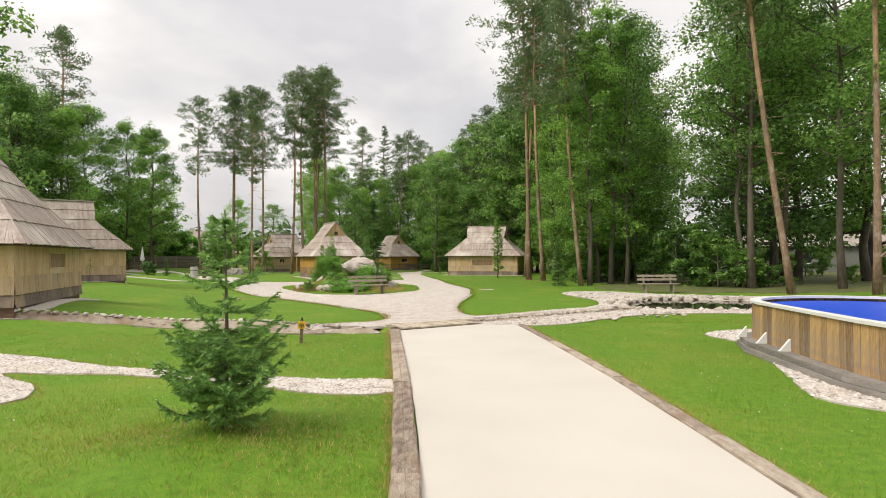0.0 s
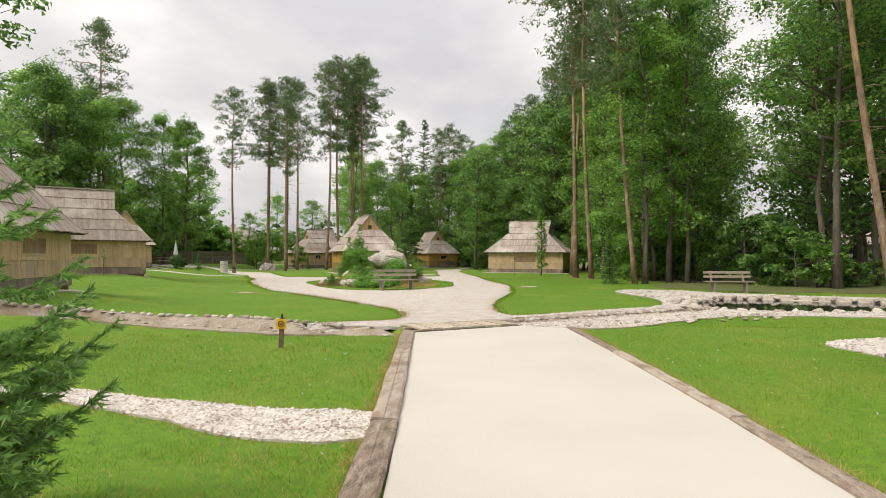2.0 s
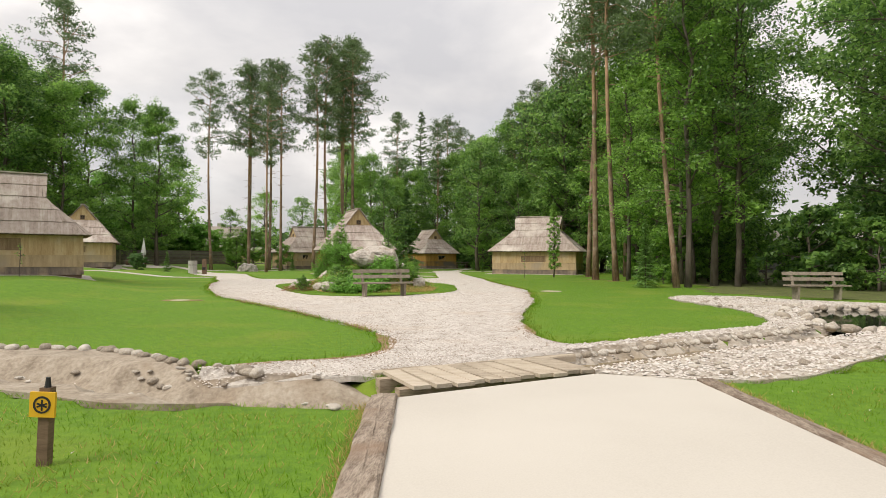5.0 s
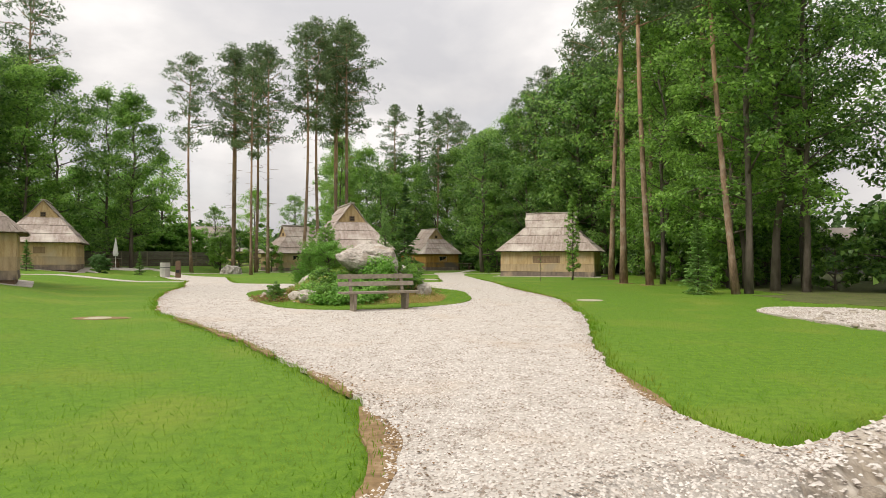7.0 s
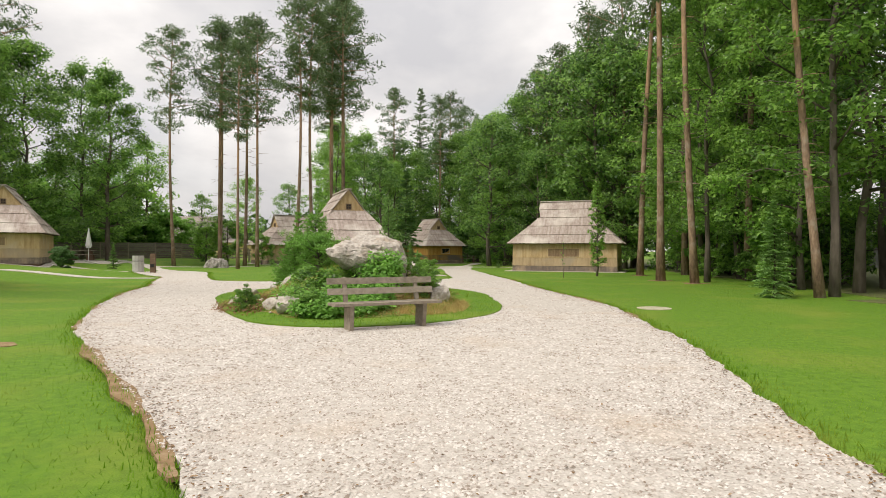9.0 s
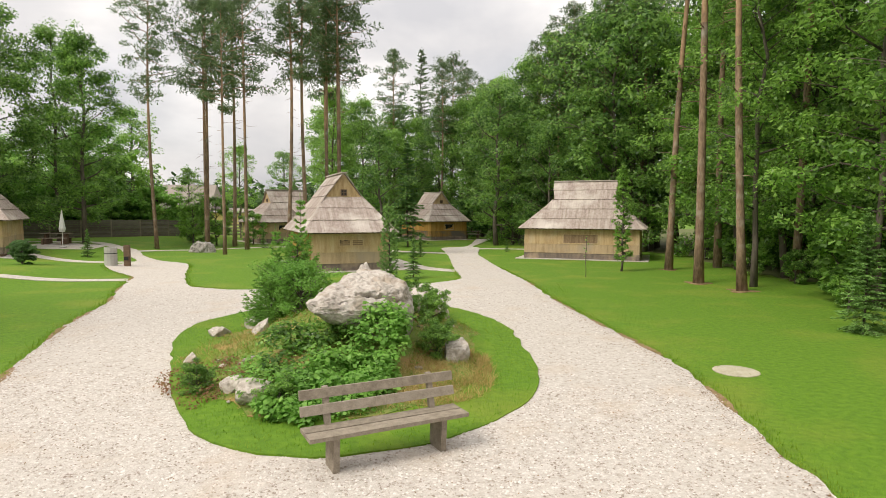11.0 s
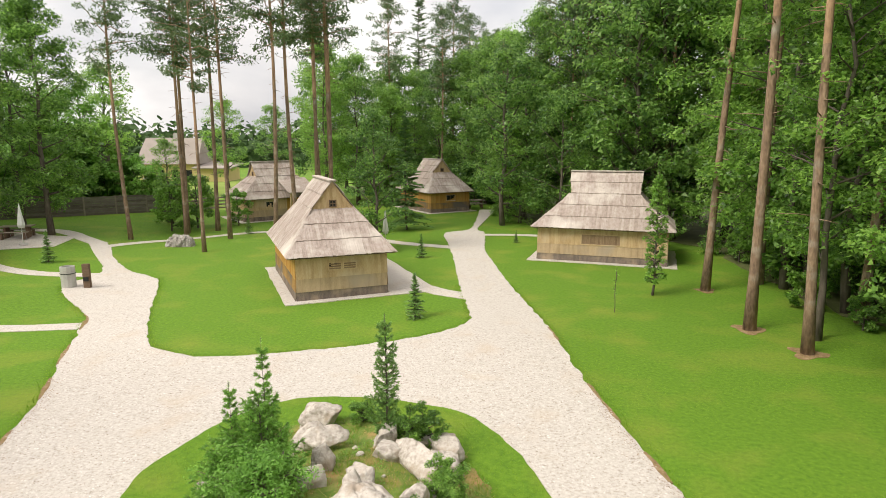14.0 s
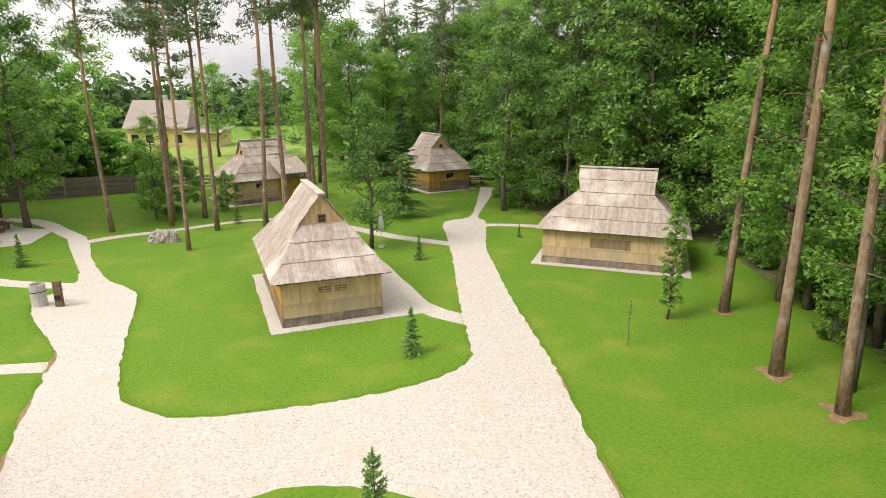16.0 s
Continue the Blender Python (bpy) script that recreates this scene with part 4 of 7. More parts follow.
for i in range(3):
    MODELS["beech%d" % i] = (lambda i=i: broadleaf("broadleaf_tree", 15, 3.6, 0.12, 20 + i, per=29, limbs=26, r=0.2, leaf=0.3, label="dense dark green broad-leaved tree of the wood"), [])
    MODELS["maple%d" % i] = (lambda i=i: broadleaf("broadleaf_tree", 15, 3.4, 0.16, 30 + i, "leaf_light", per=29, limbs=26, r=0.2, leaf=0.29, label="light green broad-leaved tree with rounded clumps of leaves"), [])
    MODELS["pine%d" % i] = (lambda i=i: pine("pine_tree", 19, 40 + i, 0.14, 3.1, 0.58, stubs=28, label="tall slender pine with bare trunk and open crown"), [])
    MODELS["spruce%d" % i] = (lambda i=i: spruce("spruce_tree", 15, 50 + i, whorls=26, needle=0.55, per=24, label="tall dark green spruce of the wood"), [])
for i in range(3):
    MODELS["tall%d" % i] = (lambda i=i: broadleaf("broadleaf_tree", 20, 3.5, 0.27, 71 + i, "leaf", per=52, limbs=30, r=0.135, leaf=0.19, label="tall dark green tree with clear trunk and high crown"), [])
    MODELS["sunny%d" % i] = (lambda i=i: broadleaf("broadleaf_tree", 12, 3.4, 0.1, 91 + i, "leaf_fresh", per=30, limbs=22, r=0.16, leaf=0.26, label="yellowish light green tree beyond the fence"), [])
MODELS["maple_front"] = (lambda: broadleaf("broadleaf_tree", 16, 2.9, 0.12, 86, "leaf_light", per=72, limbs=36, r=0.17, leaf=0.2, label="dense light green tree with an oval crown before the fence"), [])
MODELS["slim"] = (lambda: broadleaf("broadleaf_tree", 15, 2.1, 0.17, 77, "leaf_light", per=34, limbs=30, r=0.11, leaf=0.17, label="slim light green tree leafy low beside a pine"), [])
MODELS["near0"] = (lambda: broadleaf("broadleaf_tree", 19, 3.7, 0.1, 81, "leaf_light", per=66, limbs=28, r=0.135, leaf=0.235, label="tall light green broad-leaved tree with layered leafy boughs"), [])
MODELS["near2"] = (lambda: broadleaf("broadleaf_tree", 18, 3.8, 0.08, 83, "leaf", per=66, limbs=28, r=0.135, leaf=0.235, label="tall green broad-leaved tree with layered leafy boughs"), [])
MODELS["near1"] = (lambda: broadleaf("broadleaf_tree", 18, 3.6, 0.12, 82, "leaf_light", per=66, limbs=28, r=0.135, leaf=0.235, label="tall green broad-leaved tree with layered leafy boughs"), [])
MODELS["bush0"] = (lambda: broadleaf("bush", 2.4, 1.3, 0.05, 60, "leaf_light", per=26, limbs=12, r=0.05, leaf=0.23, tips=3, label="leafy green undergrowth bush"), [])
MODELS["bush1"] = (lambda: broadleaf("bush", 2.6, 1.4, 0.03, 61, "leaf", per=26, limbs=12, r=0.05, leaf=0.23, tips=3, label="dark green undergrowth bush"), [])
MODELS["hedge0"] = (lambda: broadleaf("bush", 2.6, 1.4, 0.05, 64, "leaf_fresh", per=30, limbs=14, r=0.05, leaf=0.2, tips=3, label="yellowish light green bush by the board fence"), [])
MODELS["hedge1"] = (lambda: broadleaf("bush", 3.4, 1.3, 0.08, 65, "leaf_light", per=32, limbs=16, r=0.05, leaf=0.19, tips=3, label="tall leafy bush with several thin stems"), [])
MODELS["young"] = (lambda: broadleaf("young_tree", 5.6, 0.5, 0.1, 62, "leaf_light", per=12, limbs=84, r=0.04, leaf=0.11, tips=2, label="slim young broad-leaved tree on the lawn"), [])
MODELS["fine_spruce"] = (lambda: spruce("spruce_tree", 8, 66, 0.2, 0.03, 26, needle=0.24, per=46, r=0.09, mat="needle_near", label="feathery light green young spruce at the wood"), [])
MODELS["young_spruce"] = (lambda: spruce("young_spruce", 1.6, 63, 0.3, 0.04, 13, needle=0.12, per=15, r=0.03, mat="needle_near", taper=1.1, label="small young spruce on the lawn"), [])

# pines of the western stand, on the lawn
for i, (x, y, s) in enumerate([(-27.16, 62.5, 0.98), (-24.55, 64.8, 1.04), (-25.1, 66.0, 1.08), (-23.6, 67.5, 1.12), (-20.4, 59.1, 0.86), (-21.0, 63.9, 1.04), (-18.1, 64.6, 1.15), (-17.2, 66.4, 1.2), (-17.0, 70.5, 1.22), (-16.4, 72.4, 1.3), (-17.8, 74.5, 1.2), (-15.4, 69.2, 1.25)]):
    plant("pine%d" % (i % 3), x, y, s)
# pines along the wood's edge
for i, (x, y, s, ln) in enumerate([(6.04, 51.9, 1.25, (0, 4)), (5.74, 46.36, 1.3, (0, -1.2)), (6.55, 44.0, 1.15, (0, -1.3)), (15.7, 27.78, 1.15, (0, -6)), (18.28, 26, 1.15, (0, -1)), (8.9, 53.5, 1.3, (0, 1)), (7.9, 36.6, 0.95, (0, -3)), (10.0, 47.5, 1.25, (0, 0))]):
    plant("pine%d" % ((i + 1) % 3), x, y, s, label="tall pine with reddish bark at the edge of the wood", lean=ln, turn=0)
for i, (x, y, s) in enumerate([(3.7, 73, 1.05), (0.2, 83, 0.9), (5.5, 70, 1.15), (2.0, 78, 1.0), (7.5, 66, 1.25), (-2.5, 88, 0.9)]):
    plant("pine%d" % (i % 3), x, y, s, label="tall dense-crowned pine of the wood")
MODELS["larch"] = (lambda: spruce("larch_tree", 24, 58, 0.13, 0.3, 26, needle=0.5, per=9, r=0.2, mat="needle_pine", label="tall thin pale conifer with sparse boughs"), [])
plant("larch", -13.0, 101)
MODELS["edge0"] = (lambda: broadleaf("broadleaf_tree", 9, 2.7, 0.05, 35, "leaf_light", per=48, limbs=26, r=0.13, leaf=0.2, label="lush light green tree leafy to the ground"), [])
MODELS["edge1"] = (lambda: broadleaf("broadleaf_tree", 10, 2.8, 0.04, 36, "leaf", per=48, limbs=26, r=0.13, leaf=0.2, label="dense green tree leafy to the ground"), [])
for i, (x, y, s) in enumerate([(-1.4, 73.5, 0.95), (1.4, 69.3, 1.05), (4.6, 67.3, 1.1), (7.8, 65.2, 1.1), (-2.4, 78, 0.9), (-2.2, 83, 1.0), (10.5, 60.5, 1.2), (-3.6, 89, 1.0), (11.2, 55.5, 1.15), (11.5, 49.5, 1.2)]):
    plant("edge%d" % (i % 2), x, y, s)
# the wood: trees on a jittered grid
tr = random.Random(7)


def wood(x0, x1, y0, y1, step, kinds, ok, smin=0.8, smax=1.25):
    y = y0
    while y < y1:
        x = x0
        while x < x1:
            px, py = x + tr.uniform(-0.4, 0.4) * step, y + tr.uniform(-0.4, 0.4) * step
            k = tr.choice(kinds) + str(tr.randrange(3))
            s = tr.uniform(smin, smax)
            if ok(px, py):
                plant(k, px, py, s)
            x += step
        y += step


for k, x, y, s in [("near0", 9.2, 40.5, 0.8), ("tall0", 11.0, 38.0, 0.9), ("near0", 12.4, 45.5, 1.0), ("near1", 10.2, 48.8, 1.05), ("near0", 9.6, 52.6, 1.05), ("tall1", 12.6, 41.5, 0.95), ("near0", 12.0, 55.0, 1.1), ("near1", 12.9, 50.5, 1.15), ("near0", 8.6, 66.5, 0.95), ("near1", 11.5, 61.5, 1.1), ("near0", 4.6, 70.5, 0.72)]:
    plant(k, x, y, s)
wood(6, 26, 33, 64, 4.6, ["beech", "beech", "maple", "spruce", "maple"], lambda x, y: x > 12.4 + 0.3 * max(0, 39 - y) + (3.2 if 54 < y < 64 else 0) and not (x < 9.5 and 42 < y < 53) and x < 0.3 + 0.42 * (y - 13.2), 1.1, 1.6)
wood(-2, 4, 67, 84, 4.6, ["beech", "pine", "maple"], lambda x, y: x > -1.5 - 0.02 * y and y > 66 + max(0, 4 - x) * 0.6, 0.78, 0.95)
wood(4, 10, 66, 80, 4.6, ["beech", "maple", "beech", "pine"], lambda x, y: True, 1.15, 1.4)
wood(10, 30, 66, 80, 5.2, ["beech", "maple", "beech"], lambda x, y: not (x > 24 and y < 80), 1.1, 1.35)
wood(-22, 4, 91, 103, 5.6, ["beech", "pine", "pine", "maple"], lambda x, y: y > 90 + max(0, -x - 10) * 0.2, 0.9, 1.2)
wood(11, 29, 24, 36, 5.0, ["tall"], lambda x, y: x > 12.5 + (36 - y) * 0.5 and not (x < 19 and y < 31), 0.95, 1.25)
wood(-68, -36, 60, 90, 5.2, ["sunny", "sunny", "maple"], lambda x, y: 77 + (x + 36) * 0.6 < y < 88 and y > 66 and x + 0.3 * (88 - y) < -41, 0.8, 1.05)
wood(-58, -38, 30, 60, 6.6, ["beech", "maple"], lambda x, y: x < -39, 0.9, 1.25)
for k, x, y, s in [("maple_front", -32.0, 61.6, 1.0), ("beech1", -24.5, 28.0, 1.1), ("beech2", -10.3, 60.4, 0.58), ("maple1", -14.5, 88.5, 0.8), ("near1", -39.5, 62.0, 1.05), ("near2", -43.5, 58.5, 1.1), ("near1", -38.0, 57.0, 0.95), ("near2", -44.5, 64.0, 1.15), ("near1", -48.5, 60.0, 1.2), ("near2", -41.0, 53.5, 1.1), ("sunny1", -41.0, 73.5, 0.85), ("beech0", 21.0, 40.0, 1.3), ("beech1", 24.5, 44.0, 1.35), ("beech2", 22.0, 48.0, 1.3), ("maple0", 27.5, 41.0, 1.35), ("beech0", 26.5, 50.0, 1.4), ("beech1", 31.0, 46.0, 1.4), ("near1", -20.3, 84.2, 0.95), ("near0", -17.6, 86.0, 0.85), ("spruce0", -9.8, 69.0, 0.55), ("maple2", -30.5, 73.2, 0.45), ("maple0", -37.7, 100.0, 0.8), ("beech0", -33.0, 104.0, 0.75), ("beech1", -6.5, 93, 1.15), ("pine1", -5.0, 95, 0.95), ("maple2", -3.0, 92, 1.2), ("pine2", -8.5, 96, 1.15), ("beech2", 3.0, 78, 0.9), ("maple2", -0.6, 84, 0.85), ("pine0", -42.2, 62.0, 1.35), ("fine_spruce", 6.5, 36.4, 0.38), ("tall1", 16.2, 34.4, 1.0), ("beech0", 18.5, 38.0, 1.0), ("slim", 7.5, 45.4, 1.0), ("slim", 9.9, 41.0, 0.95), ("slim", 8.5, 37.0, 1.15), ("slim", 10.2, 38.8, 1.3), ("near2", -36.0, 64.0, 0.95), ("near2", -10.0, 93.5, 0.9), ("near1", -7.0, 91.0, 0.92), ("near2", -4.5, 88.5, 0.98), ("near1", -2.0, 85.5, 1.0), ("near2", 0.5, 80.5, 1.05), ("near1", 3.0, 76.0, 1.1), ("near1", -13.0, 96.5, 0.86), ("near2", -16.5, 97.0, 0.84), ("near1", -15.0, 89.5, 0.72), ("near2", -18.5, 91.0, 0.8), ("near1", -21.5, 89.0, 0.75)]:
    plant(k, x, y, s)
for x, y, s in [(3.54, 50.9, 1.0)]:
    plant("young", x, y, s)
for x, y, s in [(-6.0, 46.7, 1.05), (-7.3, 58.3, 0.85), (-20.6, 66.0, 0.85), (-27.0, 54.9, 1.05), (-1.9, 63.8, 0.5), (-29.5, 47.4, 1.15)]:
    plant("young_spruce", x, y, s)


# ---- stones ----
def rock_mesh(name, seed, size, sub=3, cuts=12, rough=0.08, mat=None, freq=2.2):
    """A boulder: a ball cut by planes, then roughened."""
    rng = np.random.default_rng(seed)
    bm = bmesh.new()
    bmesh.ops.create_icosphere(bm, subdivisions=sub, radius=1.0)
    planes = []
    for _ in range(cuts):
        n = Vector(rng.normal(size=3)).normalized()
        planes.append((n, rng.uniform(0.55, 0.9)))
    for v in bm.verts:
        for n, d in planes:
            o = v.co.dot(n) - d
            if o > 0:
                v.co -= n * o * 0.85
        q = v.co * freq + Vector((seed * 3.1, 0, 0))
        v.co += v.co.normalized() * rough * (noise.noise(q) * 1.3 + 0.6 * noise.noise(q * 2.7) + 0.4 * noise.noise(q * 6.1) - 1.1 * max(0, 0.22 - abs(noise.noise(q * 1.1 + Vector((9, 4, 2))))) * 4 * 0.35)
        v.co = Vector((v.co.x * size[0], v.co.y * size[1], v.co.z * size[2]))
    me = bpy.data.meshes.new(name)
    bm.to_mesh(me)
    bm.free()
    me.materials.append(mat or M["rock"])
    me.shade_smooth()
    return me


def crag(name, corners, seed, rough, mat, rounds=4, freq=2.6, bulge=0.08, clefts=()):
    """A rock from the hull of a few rough corners, split and weathered. clefts: (from, to, half width, depth)."""
    bm = bmesh.new()
    for c in corners:
        bm.verts.new(c)
    res = bmesh.ops.convex_hull(bm, input=bm.verts)
    bmesh.ops.delete(bm, geom=[e for e in res["geom_interior"] if isinstance(e, bmesh.types.BMVert)], context="VERTS")
    bmesh.ops.triangulate(bm, faces=bm.faces)
    for k in range(rounds):
        bmesh.ops.subdivide_edges(bm, edges=bm.edges, cuts=1, use_grid_fill=True, smooth=bulge if k < 2 else 0.0)
    bmesh.ops.triangulate(bm, faces=bm.faces)
    bm.normal_update()
    off = Vector((seed * 3.7, seed * 1.3, 0))
    for v in bm.verts:
        q = v.co * freq + off
        d = 1.0 * noise.noise(q) + 0.42 * noise.noise(q * 2.3) + 0.16 * noise.noise(q * 5.3) + 0.12 * noise.noise(q * 11)
        crack = max(0.0, 0.1 - abs(noise.noise(q * 1.35 + Vector((5, 1, 8))))) * 7 + max(0.0, 0.06 - abs(noise.noise(q * 3.1 + Vector((2, 7, 3))))) * 5
        cut = 0.0
        for a, b, wide, deep in clefts:
            a, b = Vector(a), Vector(b)
            f = min(1.0, max(0.0, (v.co - a).dot(b - a) / (b - a).length_squared))
            gap = v.co - a.lerp(b, f) + Vector((0, 0, 0.06 * noise.noise(q * 2.0)))
            cut = max(cut, deep * (1 - (abs(gap.z) / wide) ** 2) * (1 - f * f * 0.6) if abs(gap.z) < wide and gap.length < 0.3 else 0.0)
        v.co += v.normal * (rough * (d - 0.8 * crack) - cut)
    me = bpy.data.meshes.new(name)
    bm.to_mesh(me)
    bm.free()
    me.materials.append(mat)
    me.shade_smooth()
    return new(name, me)


def boulder(x, y, z, size, seed, turn=0, tilt=(0, 0), label="pale weathered limestone rock on the grassy mound", rounds=3, rough=0.12, name="rock"):
    """A rock whose corners lie about an uneven ball."""
    r = np.random.default_rng(seed)
    c = r.normal(size=(13, 3))
    c /= np.linalg.norm(c, axis=1)[:, None]
    c *= r.uniform(0.85, 1.25, (13, 1)) * np.array(size)[None]
    ob = crag(name, [tuple(map(float, p)) for p in c], seed, rough * min(size), M["rock"], rounds, 1.6 / max(size))
    ob.matrix_basis = pose(x, y, z, tilt[0], tilt[1], turn)
    return tagged(ob, label, "rock")


BIG = "large pale limestone boulder with cracks crowning the rockery"


upright = crag("rock", [(-0.2, -0.2, -0.3), (0.22, -0.2, -0.3), (0.24, 0.2, -0.3), (-0.22, 0.18, -0.3), (-0.24, -0.17, 0.3), (0.16, -0.2, 0.26), (0.2, 0.15, 0.46), (-0.1, 0.18, 0.38), (0.25, -0.05, 0.36)], 7, 0.05, M["rock"], 4, 3.0)
upright.matrix_basis = pose(-3.04, 32.2, mound_at(-3.04, 32.2) + 0.02, 0, 0, 20) @ Matrix.Diagonal((1, 1, 0.85, 1))
tagged(upright, "upright pale limestone block on the rockery slope", "rock")
big = crag("boulder", [(-0.64, -1.40, 0.78), (-0.66, -1.35, 0.67), (-0.49, -1.44, 0.60), (-0.35, -1.35, 0.70), (-0.50, -0.80, 0.90), (-0.28, -0.03, 1.12), (-0.20, 0.80, 1.14), (0.25, 0.56, 1.16), (0.05, 1.05, 1.00), (0.76, 0.10, 0.97), (0.80, 0.55, 0.85), (0.35, -0.60, 0.90), (0.80, -0.30, 0.76), (0.95, -0.15, 0.60), (0.83, -0.58, 0.45), (0.96, 0.20, 0.30), (0.30, -0.70, 0.56), (-0.17, -0.90, 0.60), (-0.60, -0.70, 0.65), (-0.75, 0.00, 0.60), (-0.60, 0.70, 0.60), (0.40, -0.20, -0.10), (-0.10, 0.30, -0.10), (-0.20, 1.00, -0.10), (0.85, 0.60, -0.10), (0.85, -0.20, -0.10)], 4, 0.05, M["rock"], 5, 3.6, 0.02, (((0.34, -0.70, 0.83), (0.86, -0.28, 0.66), 0.035, 0.16), ((-0.35, -0.95, 0.72), (-0.15, 0.2, 1.14), 0.03, 0.03), ((0.1, -0.6, 1.0), (0.3, 0.4, 1.15), 0.03, 0.03)))
big.matrix_basis = pose(-4.8, 32.2, 0.6, 0, 0, 0)
tagged(big, BIG, "rock")
horn = crag("rock", [(-0.16, -0.1, -0.2), (0.2, -0.14, -0.2), (0.22, 0.14, -0.2), (-0.16, 0.14, -0.2), (-0.06, -0.04, 0.16), (0.05, 0.03, 0.2), (0.09, -0.04, 0.1)], 9, 0.04, M["rock"], 3)
horn.matrix_basis = pose(-4.97, 33.05, 1.66, 0, 0, 14)
tagged(horn, "pointed horn of pale limestone on top of a boulder", "rock")
for x, y, size, seed, turn in [(-8.65, 34.2, (0.24, 0.2, 0.17), 8, 10), (-7.0, 32.75, (0.25, 0.2, 0.2), 9, 70), (-6.75, 36.75, (0.55, 0.35, 0.33), 10, 15), (-7.45, 35.7, (0.55, 0.25, 0.22), 11, -20), (-7.15, 38.0, (0.32, 0.26, 0.26), 12, 50), (-4.85, 35.6, (0.42, 0.26, 0.3), 41, 25), (-5.15, 34.2, (0.34, 0.24, 0.3), 42, -30), (-4.2, 34.2, (0.36, 0.26, 0.26), 43, 60), (-6.3, 36.2, (0.5, 0.34, 0.36), 44, 10), (-5.9, 34.2, (0.26, 0.2, 0.26), 45, 0), (-3.85, 35.9, (0.42, 0.3, 0.3), 46, -40), (-4.0, 36.65, (0.52, 0.34, 0.3), 13, -25), (-5.1, 36.3, (0.36, 0.24, 0.38), 14, 60), (-4.3, 35.2, (0.78, 0.32, 0.38), 15, -48), (-6.9, 38.0, (0.5, 0.34, 0.36), 22, 20), (-5.95, 34.75, (0.28, 0.2, 0.36), 16, 30), (-5.8, 29.6, (0.44, 0.28, 0.28), 17, 10), (-6.3, 29.9, (0.25, 0.22, 0.2), 18, 80), (-8.0, 31.8, (0.22, 0.2, 0.16), 19, 0), (-8.1, 35.1, (0.35, 0.25, 0.25), 20, 30), (-4.5, 36.9, (0.3, 0.22, 0.2), 21, 0)]:
    boulder(x, y, mound_at(x, y) + size[2] * 0.45, size, seed, turn)
M["white_rock"] = material("white_pitted_rock", [(0.10, 0.085, 0.07), (0.44, 0.40, 0.36), (0.72, 0.69, 0.65)], 5.5, 0.85, 1.0, 14, bump_dist=0.08)
pitted = crag("ornamental_rock", [(-0.95, -0.3, -0.2), (-0.9, 0.3, -0.2), (0.9, -0.35, -0.2), (0.95, 0.3, -0.2), (-0.95, 0.0, 0.35), (-0.55, -0.2, 0.62), (-0.2, 0.2, 0.72), (0.4, -0.2, 0.6), (0.8, 0.1, 0.55), (0.95, -0.1, 0.2), (0.2, 0.4, 0.5), (0.0, -0.5, 0.1)], 6, 0.13, M["white_rock"], 5, 4.4)
pitted.matrix_basis = pose(-22.8, 60.8, floor_at(-22.8, 60.8) + 0.02, 0, 0, 12) @ Matrix.Diagonal((0.9, 0.95, 1.0, 1))
tagged(pitted, "whitish pitted ornamental rock on the lawn", "rock")

STONES = [rock_mesh("stone", 100 + i, (1, 0.78, 0.66), 2, 16, 0.13, M["stone"]) for i in range(6)]
bank_ob = bpy.data.objects["stream_bank"]
bed_ob = bpy.data.objects["stream_bed"]
sr = random.Random(5)


def stone(x, y, z, s, parent, flat=1.0, turn=None, tip=0.0):
    ob = new("stone", STONES[sr.randrange(6)])
    ob.parent = parent
    ob.matrix_basis = pose(x, y, z, tip, sr.uniform(-12, 12), sr.uniform(0, 360) if turn is None else turn) @ Matrix.Diagonal((s * sr.uniform(0.8, 1.2), s * sr.uniform(0.8, 1.15), s * flat, 1))
    return ob


for i, (x, y) in enumerate(spline(POND, True, 0.42)):
    s = sr.uniform(0.12, 0.19) if y > 23.4 else sr.uniform(0.14, 0.23)
    stone(x + sr.uniform(-0.06, 0.06), y + sr.uniform(-0.08, 0.08), -0.02, s, bank_ob, 0.95)
    if sr.random() < 0.75:
        cx, cy = x - 10.5, y - 22.5
        l = math.hypot(cx, cy)
        stone(x + cx / l * 0.45, y + cy / l * 0.45, 0.03, sr.uniform(0.1, 0.18), bank_ob, 0.8)
for i, (x, y) in enumerate(spline([(1.41, 16.96), (1.91, 17.34), (2.5, 17.85), (3.2, 18.41), (4.54, 19.42), (5.73, 20.48), (6.52, 21.59)], step=0.14)):
    stone(x + sr.uniform(-0.03, 0.03), y + sr.uniform(-0.03, 0.03), -0.02, sr.uniform(0.07, 0.105), bank_ob, sr.uniform(0.55, 0.85), 35 + sr.uniform(-25, 25), sr.uniform(5, 35))
for i in range(46):
    t = sr.random()
    stone(2.25 + 6 * t + sr.uniform(-0.3, 0.3), 15.55 + 3.2 * t + sr.uniform(-0.5, 0.7), floor_at(2.25 + 6 * t, 15.55 + 3.2 * t) + 0.03, sr.uniform(0.05, 0.1), bank_ob, 0.7)
for i in range(60):
    x, y = sr.uniform(5.6, 8.5), sr.uniform(20.5, 29)
    if not bool(inside(np.array([x]), np.array([y]), POND)[0]) and bool(inside(np.array([x]), np.array([y]), BANK)[0]):
        stone(x, y, floor_at(x, y) + 0.03, sr.uniform(0.06, 0.13), bank_ob, 0.7)
EDGE = [(x, y - 0.1) for x, y in WBANK_N[::3] if x > -17]
